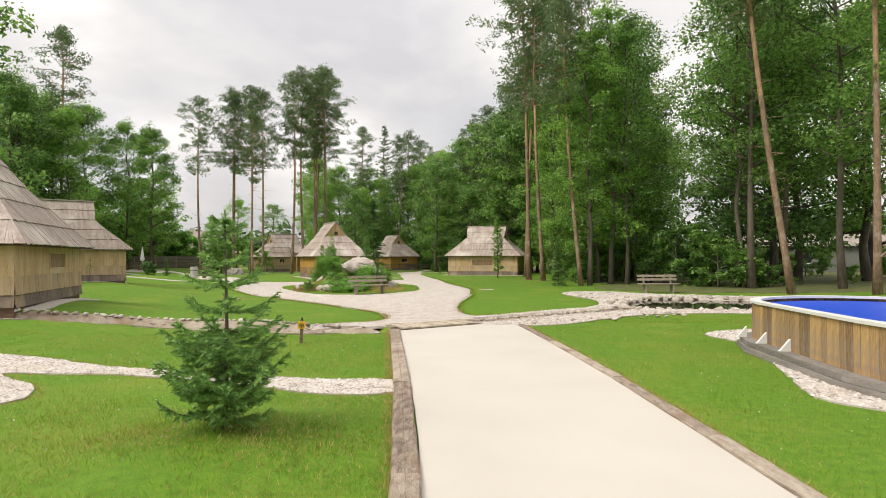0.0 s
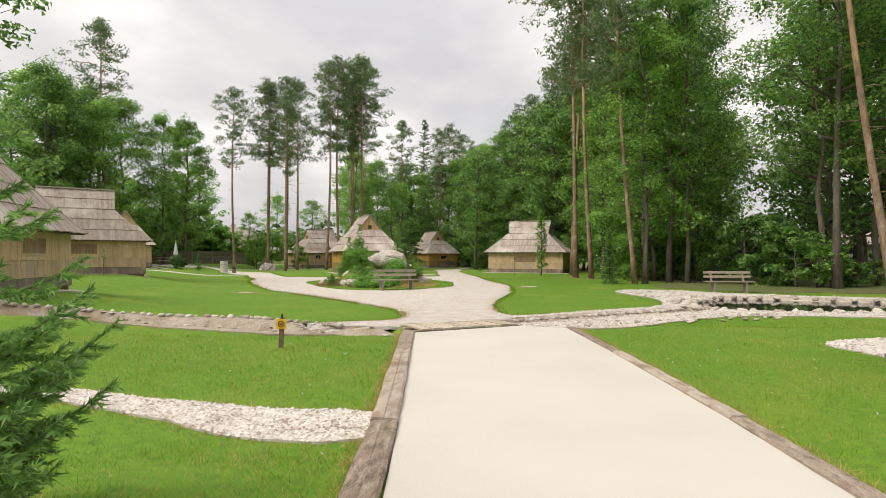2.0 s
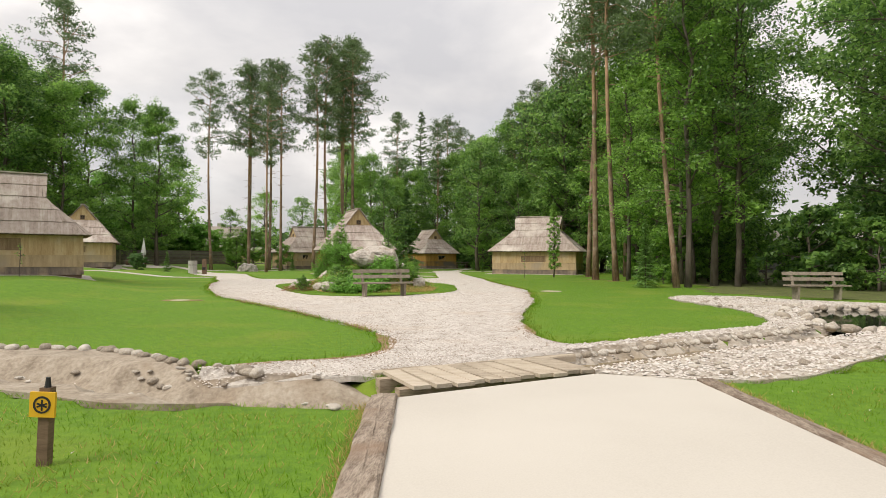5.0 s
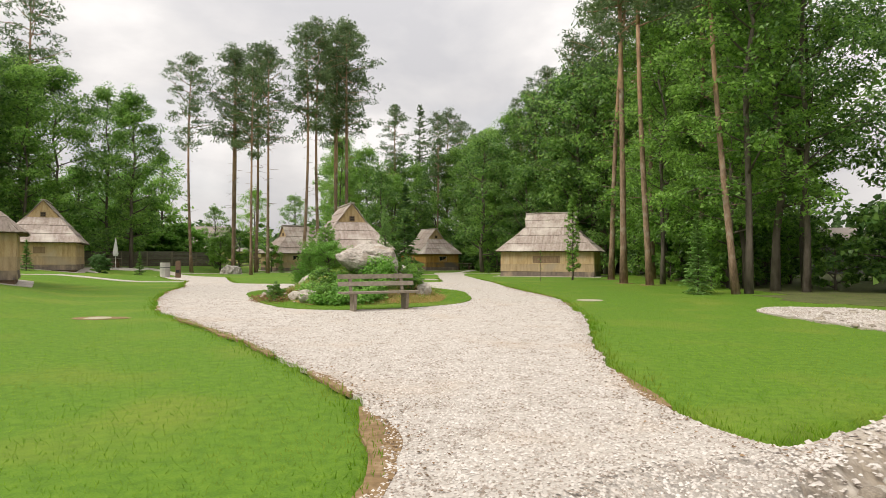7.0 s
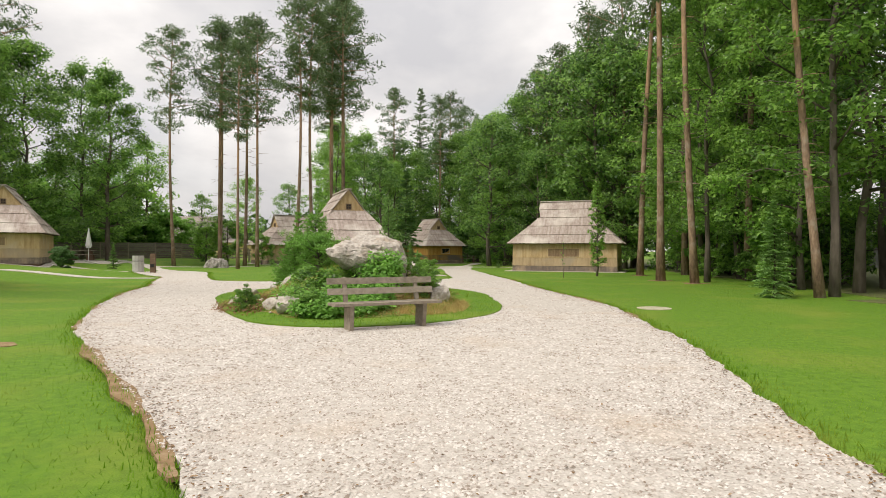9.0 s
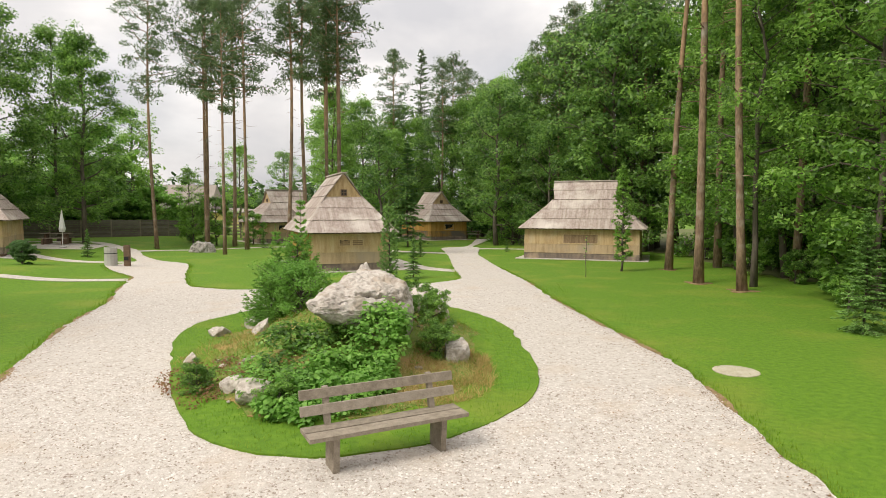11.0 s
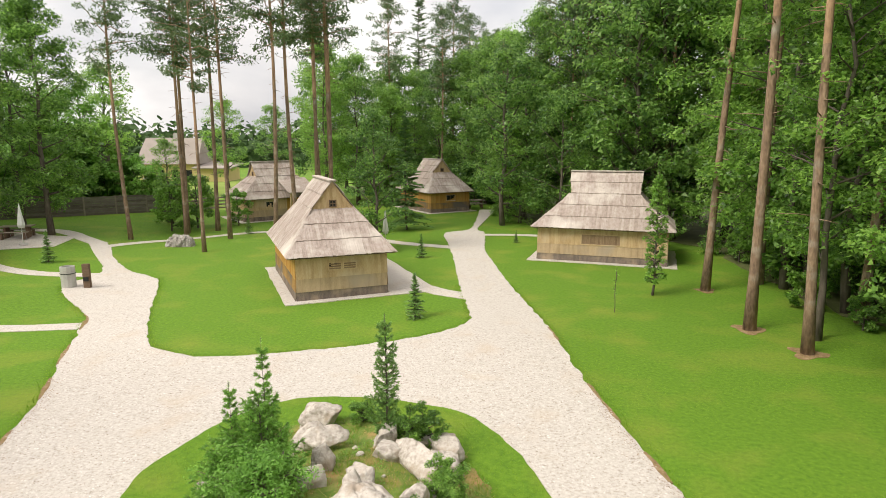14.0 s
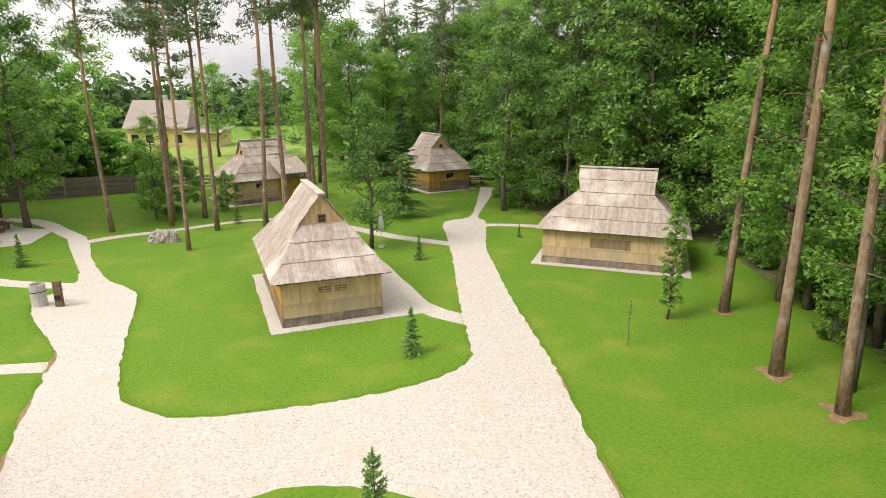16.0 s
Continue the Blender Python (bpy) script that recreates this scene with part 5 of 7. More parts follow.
for i, (x, y) in enumerate(spline(EDGE, step=0.2)):
    stone(x + sr.uniform(-0.05, 0.05), y + sr.uniform(-0.05, 0.05), floor_at(x, y + 0.15) + 0.03, sr.uniform(0.075, 0.125), bed_ob, 0.85, sr.uniform(-30, 30))
for i in range(210):
    t = sr.uniform(0, 1)
    x = -8.5 + 7.6 * t
    y = 15.85 - 1.1 * t * t - sr.uniform(0.0, 1.1)
    stone(x, y, floor_at(x, y) + 0.02, sr.uniform(0.035, 0.08), bed_ob, 0.6)
for i in range(90):
    x = sr.uniform(-4.0, -1.1)
    y = 14.05 + 0.35 * (x < -3.2) + sr.uniform(0.05, 0.95) * (0.55 + 0.15 * abs(x + 1))
    stone(x, y, floor_at(x, y) + 0.025, sr.uniform(0.05, 0.095), bed_ob, 0.75)


def water_sheet(name, poly, z, mat, label):
    pts, fs = fill(poly, 1.0)
    return tagged(part_of(name, [(x, y, z) for x, y in pts], fs, mat), label, "water", kind="structure")


soil_ob = bpy.data.objects["rockery_soil"]
for i in range(60):
    a, d = sr.uniform(0, 6.28), sr.uniform(0.15, 1.0) ** 0.5
    x, y = -5.6 + 2.6 * d * math.cos(a), 33.2 + 3.9 * d * math.sin(a)
    stone(x, y, mound_at(x, y) + 0.05, sr.uniform(0.04, 0.11), soil_ob, 0.8)
water_sheet("pond_water", POND, -0.1, M["water"], "dark still water of the small pond")
water_sheet("stream_water", ribbon([(0.77, 15.93), (1.56, 16.74), (2.16, 17.2), (2.76, 17.7), (3.45, 18.26), (4.94, 19.32), (6.63, 20.69), (7.32, 21.4)], 0.8), -0.19, M["stream_water"], "shallow brownish water in the stone channel")


# ---- timber kerbs and footbridge ----
def kerb_log(p, q, width, height, seed):
    """A squared, cracked log between two places on the ground."""
    p, q = Vector(p), Vector(q)
    d = (q - p)
    n = 14
    g = Geo()
    side = Vector((-d.y, d.x, 0)).normalized()
    prof = [(-0.5, -0.1), (-0.5, 0.75), (-0.4, 1.0), (-0.06, 1.03), (0.0, 0.94 if seed % 3 else 1.0), (0.05, 1.01), (0.4, 0.98), (0.5, 0.75), (0.5, -0.1)]
    vs = []
    for i in range(n + 1):
        c = p + d * i / n
        for k, (u, v) in enumerate(prof):
            j = noise.noise((seed * 5 + i * 0.5, k * 1.3, 0)) * 0.08
            vs.append(c + side * (u * width * (1 + j * 2)) + Vector((0, 0, v * height * (1 + j * 2.5))))
    m = len(prof)
    fs = [(i * m + k, (i + 1) * m + k, (i + 1) * m + k + 1, i * m + k + 1) for i in range(n) for k in range(m - 1)]
    fs += [tuple(range(m)), tuple(range(n * m + m - 1, n * m - 1, -1))]
    g.add(vs, fs)
    return tagged(g.make("kerb_log", M["log"]), "cracked grey-brown squared log edging the driveway", "log", "logs edging the driveway")


def kerb_line(ctrl, side, width, height, lengths, seed):
    c = spline(ctrl, step=0.1)
    acc, marks, want = 0.0, [0], lengths[0]
    k = 0
    for i in range(1, len(c)):
        acc += math.dist(c[i], c[i - 1])
        if acc >= want:
            marks.append(i)
            acc, k = 0.0, k + 1
            want = lengths[k % len(lengths)]
    for j, (a, b) in enumerate(zip(marks, marks[1:])):
        if c[b][1] < -8:
            break
        ax, ay, bx, by = *c[a], *c[b]
        l = math.dist(c[a], c[b])
        nx_, ny_ = -(by - ay) / l * side, (bx - ax) / l * side
        gap = 0.012
        kerb_log((ax + nx_ * width / 2 + (bx - ax) / l * gap, ay + ny_ * width / 2 + (by - ay) / l * gap, 0), (bx + nx_ * width / 2, by + ny_ * width / 2, 0), width, height * (0.9 + 0.2 * (j % 2)), seed + j)


kerb_line(DRIVE_L, -1, 0.23, 0.075, [2.3, 3.6, 3.4, 3.0], 3)
kerb_line(DRIVE_R, 1, 0.16, 0.06, [3.1, 3.5, 2.8, 3.3], 30)

bridge = tagged(new("footbridge"), "low plank footbridge of greyish weathered boards", "bridge")
bd, bn = Vector((0.84, 0.543, 0)), Vector((0.543, -0.84, 0))
b0 = Vector((-0.9, 15.19, -0.03))
deck = [0.2, 0.185, 0.21, 0.18, 0.195, 0.205, 0.19, 0.2, 0.185, 0.21, 0.19]
u = 0.02
for i, w in enumerate(deck):
    g = Geo()
    m = Matrix.Translation(b0 + bd * u) @ Matrix(((bd.x, bn.x, 0, 0), (bd.y, bn.y, 0, 0), (0, 0, -1, 0), (0, 0, 0, 1)))
    skew = 0.012 * ((i * 7) % 5 - 2)
    g.slab([(0.009, 0.07, -0.05), (w - 0.011, 0.07, -0.05), (w - 0.011 + skew, 0.93 + 0.03 * (i % 3), -0.05), (0.009 + skew, 0.93 + 0.03 * (i % 3), -0.05)], (0, 0, -1), 0.035 + 0.005 * (i % 2))
    for p in range(len(g.v)):
        g.v[p] = m @ Vector(g.v[p])
    g.make("plank", M["deck_plank"], bridge)
    u += w
for off in (0.25, 0.78):
    g = Geo()
    m = Matrix.Translation(b0 + bn * off) @ Matrix(((bd.x, bn.x, 0, 0), (bd.y, bn.y, 0, 0), (0, 0, -1, 0), (0, 0, 0, 1)))
    g.box((-0.1, -0.06, -0.045), (2.25, 0.06, 0.25), m)
    g.make("joist", M["timber"], bridge)
edge = kerb_log(b0 - bd * 0.06, b0 + bd * 2.62, 0.1, 0.08, 77)
edge.data.materials[0] = M["deck_plank"]
edge["label"] = "squared beam edging the plank footbridge"


# ---- benches ----
def bench(x, y, turn, length=1.9, label=""):
    root = tagged(new("garden_bench"), label, "bench", "garden benches")
    for sx in (-1, 1):
        u = sx * length * 0.34
        g = Geo()
        g.slab([(u - 0.035, -0.16, -0.06), (u - 0.035, 0.14, -0.06), (u - 0.035, 0.12, 0.40), (u - 0.035, -0.2, 0.40)], (1, 0, 0), 0.07)
        g.make("foot", M["bench_wood"], root)
        g = Geo()
        g.slab([(u - 0.035, 0.10, 0.34), (u - 0.035, 0.17, 0.34), (u - 0.035, 0.29, 0.86), (u - 0.035, 0.24, 0.86)], (1, 0, 0), 0.07)
        g.make("back_post", M["bench_wood"], root)
    for k, (y0, y1) in enumerate(((-0.24, -0.04), (-0.02, 0.17))):
        g = Geo()
        g.box((-length / 2, y0, 0.40), (length / 2, y1, 0.445))
        g.make("seat_board", M["bench_wood"], root)
    for k, z in enumerate((0.57, 0.745)):
        g = Geo()
        yy = 0.145 + (z - 0.56) * 0.25
        g.slab([(-length / 2, yy, z), (length / 2, yy, z), (length / 2, yy + 0.025, z + 0.105), (-length / 2, yy + 0.025, z + 0.105)], (0, 1, 0), 0.032)
        g.make("back_board", M["bench_wood"], root)
    root.matrix_basis = pose(x, y, floor_at(x, y) + 0.03, 0, 0, turn)
    return root


bench(-3.5, 27.9, 33, 1.95, "weathered grey plank bench before the rockery on white gravel")
bench(10.2, 29.17, 6.5, 1.95, "weathered plank bench on the lawn behind the pond")


# ---- pool ----
def stadium(a, b, n=10):
    """Half length a along y, half width b, round ends."""
    pts = []
    for k in range(n + 1):
        t = math.pi * k / n
        pts.append((b * math.cos(t), a - b + b * math.sin(t)))
    for k in range(n + 1):
        t = math.pi + math.pi * k / n
        pts.append((b * math.cos(t), -(a - b) + b * math.sin(t)))
    return pts


def along(poly, step):
    """Even places along a closed line, with the heading."""
    out = []
    n = len(poly)
    acc = 0.0
    for i in range(n):
        p, q = Vector((*poly[i], 0)), Vector((*poly[(i + 1) % n], 0))
        l = (q - p).length
        while acc < l:
            out.append((p.lerp(q, acc / l), math.degrees(math.atan2(q.y - p.y, q.x - p.x))))
            acc += step
        acc -= l
    return out


pool = tagged(new("swimming_pool"), "oval plank-clad pool with white rim and blue cover", "pool")
PA, PB = 3.5, 1.95
outline = stadium(PA, PB, 14)
for base_z, top_z, grow, name in ((0.0, 0.1, 0.3, "deck_board"), (0.105, 0.2, 0.25, "deck_board")):
    big = stadium(PA + grow, PB + grow, 7)
    for i in range(len(big)):
        p, q = big[i], big[(i + 1) % len(big)]
        if math.dist(p, q) < 0.02:
            continue
        ip, iq = [(c[0] * (PB - 0.2) / (PB + grow), c[1] * (PA - 0.2) / (PA + grow)) for c in (p, q)]
        g = Geo()
        g.slab([(*p, base_z), (*q, base_z), (*iq, base_z), (*ip, base_z)], (0, 0, 1), top_z - base_z)
        g.make(name, M["grey_board"], pool)
g = Geo()
inner = [(x * 0.985, y * 0.985) for x, y in outline]
g.slab([(*c, 0.19) for c in inner], (0, 0, 1), 0.56)
g.make("liner", M["white_paint"], pool)
g = Geo()
g.slab([(*c, 0.755) for c in inner], (0, 0, 1), 0.06)
g.make("cover", M["pool_blue"], pool, "bright blue pool cover")
plank_mesh = None
for c, head in along(outline, 0.165):
    if plank_mesh is None:
        g = Geo()
        g.box((0, -0.022, 0.2), (0.16, 0.012, 0.87))
        ob = g.make("plank", M["pool_plank"], pool)
        plank_mesh = ob.data
    else:
        ob = new("plank", plank_mesh)
        ob.parent = pool
    ob.matrix_basis = pose(c.x, c.y, 0, 0, 0, head)
for i in range(len(outline)):
    p, q = outline[i], outline[(i + 1) % len(outline)]
    if math.dist(p, q) < 0.01:
        continue
    grow = lambda c, k: (c[0] * (1 + k / PB), c[1] * (1 + k / PA))
    g = Geo()
    g.slab([(*grow(p, 0.06), 0.87), (*grow(q, 0.06), 0.87), (*grow(q, -0.12), 0.87), (*grow(p, -0.12), 0.87)], (0, 0, 1), 0.045)
    g.make("rim", M["white_paint"], pool, "white rim")
for sx in (-1, 1):
    for yy in (0.4, 1.3, 2.2):
        g = Geo()
        x0 = sx * (PB + 0.02)
        g.slab([(x0, yy - 0.035, 0.2), (x0 + sx * 0.18, yy - 0.035, 0.2), (x0 + sx * 0.15, yy - 0.035, 0.22), (x0, yy - 0.035, 0.4)], (0, 1, 0), 0.07)
        g.make("strut", M["white_paint"], pool, "white triangular strut")
pool.matrix_basis = pose(8.31, 9.45, 0.0, 0, 0, -3.5)


# ---- small furniture ----
def signpost(x, y):
    root = tagged(new("trail_sign"), "short dark wooden post with a yellow plaque", "sign")
    g = Geo()
    g.box((-0.032, -0.03, -0.1), (0.032, 0.03, 0.47))
    g.make("post", M["dark_wood"], root)
    g = Geo()
    g.tube([(0, 0, 0.47), (0, 0, 0.53)], [0.02, 0.012], 8)
    g.make("knob", M["black"], root)
    g = Geo()
    g.box((-0.075, -0.05, 0.30), (0.075, -0.032, 0.45))
    pl = g.make("plaque", M["sign_yellow"], root, "yellow plaque with a dark ring")
    g = Geo()
    n = 20
    for k in range(n):
        a0, a1 = 2 * math.pi * k / n, 2 * math.pi * (k + 1) / n
        g.slab([(0.052 * math.cos(a0), -0.05, 0.375 + 0.052 * math.sin(a0)), (0.052 * math.cos(a1), -0.05, 0.375 + 0.052 * math.sin(a1)), (0.04 * math.cos(a1), -0.05, 0.375 + 0.04 * math.sin(a1)), (0.04 * math.cos(a0), -0.05, 0.375 + 0.04 * math.sin(a0))], (0, -1, 0), 0.003)
    for a in (20, 90, 160):
        g.box((-0.032, -0.053, -0.005), (0.032, -0.05, 0.005), pose(0, 0, 0.372, 0, a, 0))
    g.make("mark", M["black"], pl)
    root.matrix_basis = pose(x, y, floor_at(x, y), 0, 2, 8)


signpost(-2.31, 12.22)


def parasol(x, y, h=2.45, label=""):
    root = tagged(new("parasol"), label, "parasol", "closed parasols")
    g = Geo()
    g.tube([(0, 0, 0.05), (0, 0, h + 0.05)], [0.022, 0.018], 8)
    g.make("pole", M["white_paint"], root)
    g = Geo()
    n = 12
    rings = [(h * 0.42, 0.13), (h * 0.5, 0.17), (h * 0.7, 0.11), (h * 0.9, 0.05), (h, 0.025)]
    vs = [(rr * (1 + 0.22 * (k % 2)) * math.cos(6.2832 * k / n), rr * (1 + 0.22 * (k % 2)) * math.sin(6.2832 * k / n), z) for z, rr in rings for k in range(n)]
    fs = [(i * n + k, i * n + (k + 1) % n, (i + 1) * n + (k + 1) % n, (i + 1) * n + k) for i in range(len(rings) - 1) for k in range(n)]
    fs += [tuple(range(n))[::-1], tuple(range(len(vs) - n, len(vs)))]
    g.add([Vector(v) for v in vs], fs)
    g.make("canopy", M["cloth_white"], root, "folded white canopy")
    g = Geo()
    g.tube([(0, 0, 0), (0, 0, 0.08)], [0.25, 0.22], 14)
    g.make("base", M["concrete"], root)
    root.matrix_basis = pose(x, y, floor_at(x, y) + 0.03)


parasol(-31.0, 58.0, 2.4, "closed white parasol beside a hut terrace")
parasol(-9.77, 60.7, 2.3, "closed white parasol behind a hut on gravel")


def litter_bin(x, y):
    root = tagged(new("litter_bin"), "pale concrete litter bin beside the gravel path", "bin")
    g = Geo()
    for i in range(12):
        a0, a1 = 6.2832 * i / 12, 6.2832 * (i + 1) / 12
        c = lambda a, rr, z: (rr * math.cos(a), rr * math.sin(a), z)
        g.slab([c(a0, 0.30, 0), c(a1, 0.30, 0), c(a1, 0.30, 0.92), c(a0, 0.30, 0.92)], (-math.cos((a0 + a1) / 2), -math.sin((a0 + a1) / 2), 0), 0.05)
    g.make("body", M["concrete"], root)
    g = Geo()
    g.tube([(0, 0, 0.6), (0, 0, 0.63)], [0.315, 0.315], 12)
    g.make("band", M["black"], root)
    g = Geo()
    g.tube([(0, 0, 0.02), (0, 0, 0.7)], [0.24, 0.24], 12)
    g.make("liner", M["black"], root)
    root.matrix_basis = pose(x, y, floor_at(x, y) + 0.03)
    post = tagged(new("lamp_post"), "low dark wooden bollard with a small black lamp", "bollard")
    g = Geo()
    g.box((-0.14, -0.09, 0), (0.14, 0.09, 1.08))
    g.make("post", M["dark_wood"], post)
    g = Geo()
    g.box((-0.1, -0.14, 0.32), (0.1, -0.09, 0.5))
    g.make("fitting", M["black"], post)
    post.matrix_basis = pose(x + 0.85, y + 0.05, floor_at(x + 0.85, y) + 0.02, 0, 0, 12)


litter_bin(-22.0, 49.8)


def picnic_table(x, y, turn, label):
    root = tagged(new("picnic_table"), label, "table", "picnic tables")
    for i in range(5):
        g = Geo()
        g.box((-0.9, -0.4 + i * 0.16, 0.7), (0.9, -0.4 + i * 0.16 + 0.15, 0.75))
        g.make("top_board", M["bench_wood"], root)
    for sx in (-0.6, 0.6):
        g = Geo()
        g.box((sx - 0.06, -0.3, 0), (sx + 0.06, 0.3, 0.7))
        g.make("trestle", M["dark_wood"], root)
    root.matrix_basis = pose(x, y, floor_at(x, y) + 0.03, 0, 0, turn)
    for sy in (-0.75, 0.75):
        o = Matrix.Rotation(radians(turn), 3, "Z") @ Vector((0, sy, 0))
        st = tagged(new("bench"), "plain plank bench at a picnic table", "bench", "picnic benches")
        g = Geo()
        g.box((-0.85, -0.14, 0.4), (0.85, 0.14, 0.45))
        g.make("seat", M["bench_wood"], st)
        for sx in (-0.6, 0.6):
            g = Geo()
            g.box((sx - 0.05, -0.12, 0), (sx + 0.05, 0.12, 0.4))
            g.make("leg", M["dark_wood"], st)
        st.matrix_basis = pose(x + o.x, y + o.y, floor_at(x + o.x, y + o.y) + 0.03, 0, 0, turn)


picnic_table(-33.0, 60.0, 20, "grey wooden picnic table on a gravel terrace")
picnic_table(-5.4, 84.2, 10, "wooden picnic table beside a hut at the wood")
sheet("terrace", ragged([(-35, 57.5), (-31.2, 56.4), (-29.4, 58.4), (-30.2, 61.5), (-34.6, 62.6)], 0.1), 0.02, M["gravel"], "white gravel terrace beside a hut", "terrace")

for x, y, rr, text in ((2.1, 32.42, 0.4, "round pale concrete manhole cover in the lawn"), (-8.97, 25.4, 0.26, "small concrete cover sunk in the lawn")):
    g = Geo()
    g.tube([(0, 0, -0.05), (0, 0, 0.01), (0, 0, 0.016)], [rr, rr, rr - 0.03], 24)
    ob = g.make("manhole_cover", M["old_concrete"])
    ob.matrix_basis = pose(x, y, floor_at(x, y))
    tagged(ob, text, "cover")

sheet("bare_patch", ragged(spline([(-9.47, 25.29), (-8.97, 25.05), (-8.47, 25.2), (-8.27, 25.5), (-8.77, 25.8), (-9.37, 25.64)], True, 0.15), 0.12, 5), 0.008, M["earth"], "patch of bare dry earth round a sunken cover", "soil", skirt=0.02)
# fences behind the west lawn
def fence_panel(p, q, z0):
    root = tagged(new("fence_panel"), "grey-brown board fence panel between posts", "fence", "board fence panels")
    p, q = Vector(p), Vector(q)
    l = (q - p).length
    g = Geo()
    g.box((-0.06, -0.06, -0.2), (0.06, 0.06, 1.62))
    g.make("post", M["bench_wood"], root)
    for i in range(8):
        g = Geo()
        g.box((0.06, -0.015 + 0.006 * (i % 2), 0.05 + i * 0.19), (l - 0.06, 0.015 + 0.006 * (i % 2), 0.05 + i * 0.19 + 0.18))
        g.make("board", M["fence"], root)
    root.matrix_basis = pose(p.x, p.y, z0, 0, 0, math.degrees(math.atan2(q.y - p.y, q.x - p.x)))


M["fence"] = material("fence_board", [(0.13, 0.105, 0.09), (0.20, 0.17, 0.145), (0.27, 0.235, 0.20)], 2, 0.85, 0.3, 14, (1, 1, 6), obrand=0.12)
fa, fb = Vector((-52, 61.0, 0)), Vector((-31.0, 75.2, 0))
for i in range(11):
    p, q = fa.lerp(fb, i / 11), fa.lerp(fb, (i + 1) / 11)
    fence_panel(p, q, min(floor_at(p.x, p.y), floor_at(q.x, q.y)) - 0.05)
ra, rb = Vector((-31.0, 75.2, 0)), Vector((-24.5, 80.5, 0))
for i in range(4):
    p, q = ra.lerp(rb, i / 4), ra.lerp(rb, (i + 1) / 4)
    root = tagged(new("rail_fence"), "open wooden rail fence with four rails", "fence", "rail fence bays")
    l = (q - p).length
    g = Geo()
    g.box((-0.06, -0.06, -0.2), (0.06, 0.06, 1.3))
    g.make("post", M["bench_wood"], root)
    for k in range(4):
        g = Geo()
        g.box((-0.05, -0.03, 0.2 + k * 0.3), (l, 0.03, 0.33 + k * 0.3))
        g.make("rail", M["bench_wood"], root)
    root.matrix_basis = pose(p.x, p.y, floor_at(p.x, p.y), 0, 0, math.degrees(math.atan2(q.y - p.y, q.x - p.x)))


# ---- far buildings ----
def house(x, y, turn, w, d, eave, ridge, wall, label, annex=False):
    root = tagged(new("house"), label, "house")
    g = Geo()
    g.box((-w / 2, -d / 2, -0.3), (w / 2, d / 2, eave))
    g.make("wall", wall, root)
    g = Geo()
    o = 0.5
    vs = [Vector(v) for v in ((-w / 2 - o, -d / 2 - o, eave - 0.2), (w / 2 + o, -d / 2 - o, eave - 0.2), (w / 2 + o, d / 2 + o, eave - 0.2), (-w / 2 - o, d / 2 + o, eave - 0.2), (-w / 2 - o * 0.4, 0, ridge), (w / 2 + o * 0.4, 0, ridge))]
    g.add(vs, [(0, 1, 5, 4), (2, 3, 4, 5), (3, 0, 4), (1, 2, 5), (3, 2, 1, 0)])
    g.make("roof", M["roof_tile"], root)
    for i in range(4):
        win = new("window")
        win.parent = root
        u = -w / 2 + w * (i + 0.5) / 4
        g = Geo()
        g.box((u - 0.5, -d / 2 - 0.04, 1.0), (u + 0.5, -d / 2 + 0.02, 2.2))
        g.make("pane", M["glass_dark"], win)
        g = Geo()
        g.box((u - 0.6, -d / 2 - 0.06, 0.9), (u + 0.6, -d / 2 - 0.005, 1.0))
        g.make("sill", M["white_paint"], win)
    g = Geo()
    g.box((-0.35, 0.6, ridge - 0.9), (0.35, 1.3, ridge + 0.7))
    g.make("chimney", M["concrete"], root)
    if annex:
        g = Geo()
        g.box((w / 2, -d / 2 - 1.0, -0.3), (w / 2 + 5, d / 2 - 1.5, 2.4))
        g.make("annex", wall, root)
        g = Geo()
        g.slab([(w / 2, -d / 2 - 1.5, 2.5), (w / 2 + 5.6, -d / 2 - 1.5, 2.4), (w / 2 + 5.6, d / 2 - 1, 2.9), (w / 2, d / 2 - 1, 3.2)], (0, 0, 1), 0.15)
        g.make("annex_roof", M["roof_tile"], root)
    root.matrix_basis = pose(x, y, 0, 0, 0, turn)


M["meadow"] = material("hay_meadow", [(0.17, 0.26, 0.04), (0.24, 0.32, 0.06), (0.31, 0.36, 0.09)], 0.5, 0.95, 0.8, 12, bump_dist=0.08)
sheet("meadow", ragged(spline([(-70, 84), (-50, 78), (-33, 77), (-25.5, 82.5), (-27, 96), (-30, 112), (-50, 124), (-80, 120)], True, 1.0), 0.5, 3), 0.02, M["meadow"], "pale yellow-green hay meadow beyond the fence", "meadow", step=3.0)
for k, (px, py, pr) in enumerate(((6.04, 51.9, 0.4), (5.74, 46.36, 0.5), (6.55, 44.0, 0.5))):
    sheet("bare_soil", ragged(spline([(px + pr * (1 + 0.3 * math.sin(3 * a + k)) * math.cos(a), py + pr * (1 + 0.3 * math.sin(3 * a + k)) * math.sin(a)) for a in [i * math.pi / 6 for i in range(12)]], True, 0.12), 0.12, 5 + k), 0.012, M["earth"], "bare brown soil round the foot of a conifer", "soil", step=0.5, skirt=0.02)
house(-53.2, 115.5, 8, 8.2, 6.8, 3.3, 7.0, M["house_yellow"], "yellow rendered house with grey-brown roof beyond the fence", True)
house(36, 72, -20, 26, 9, 3.0, 4.3, M["house_grey"], "long low grey building behind the trees")

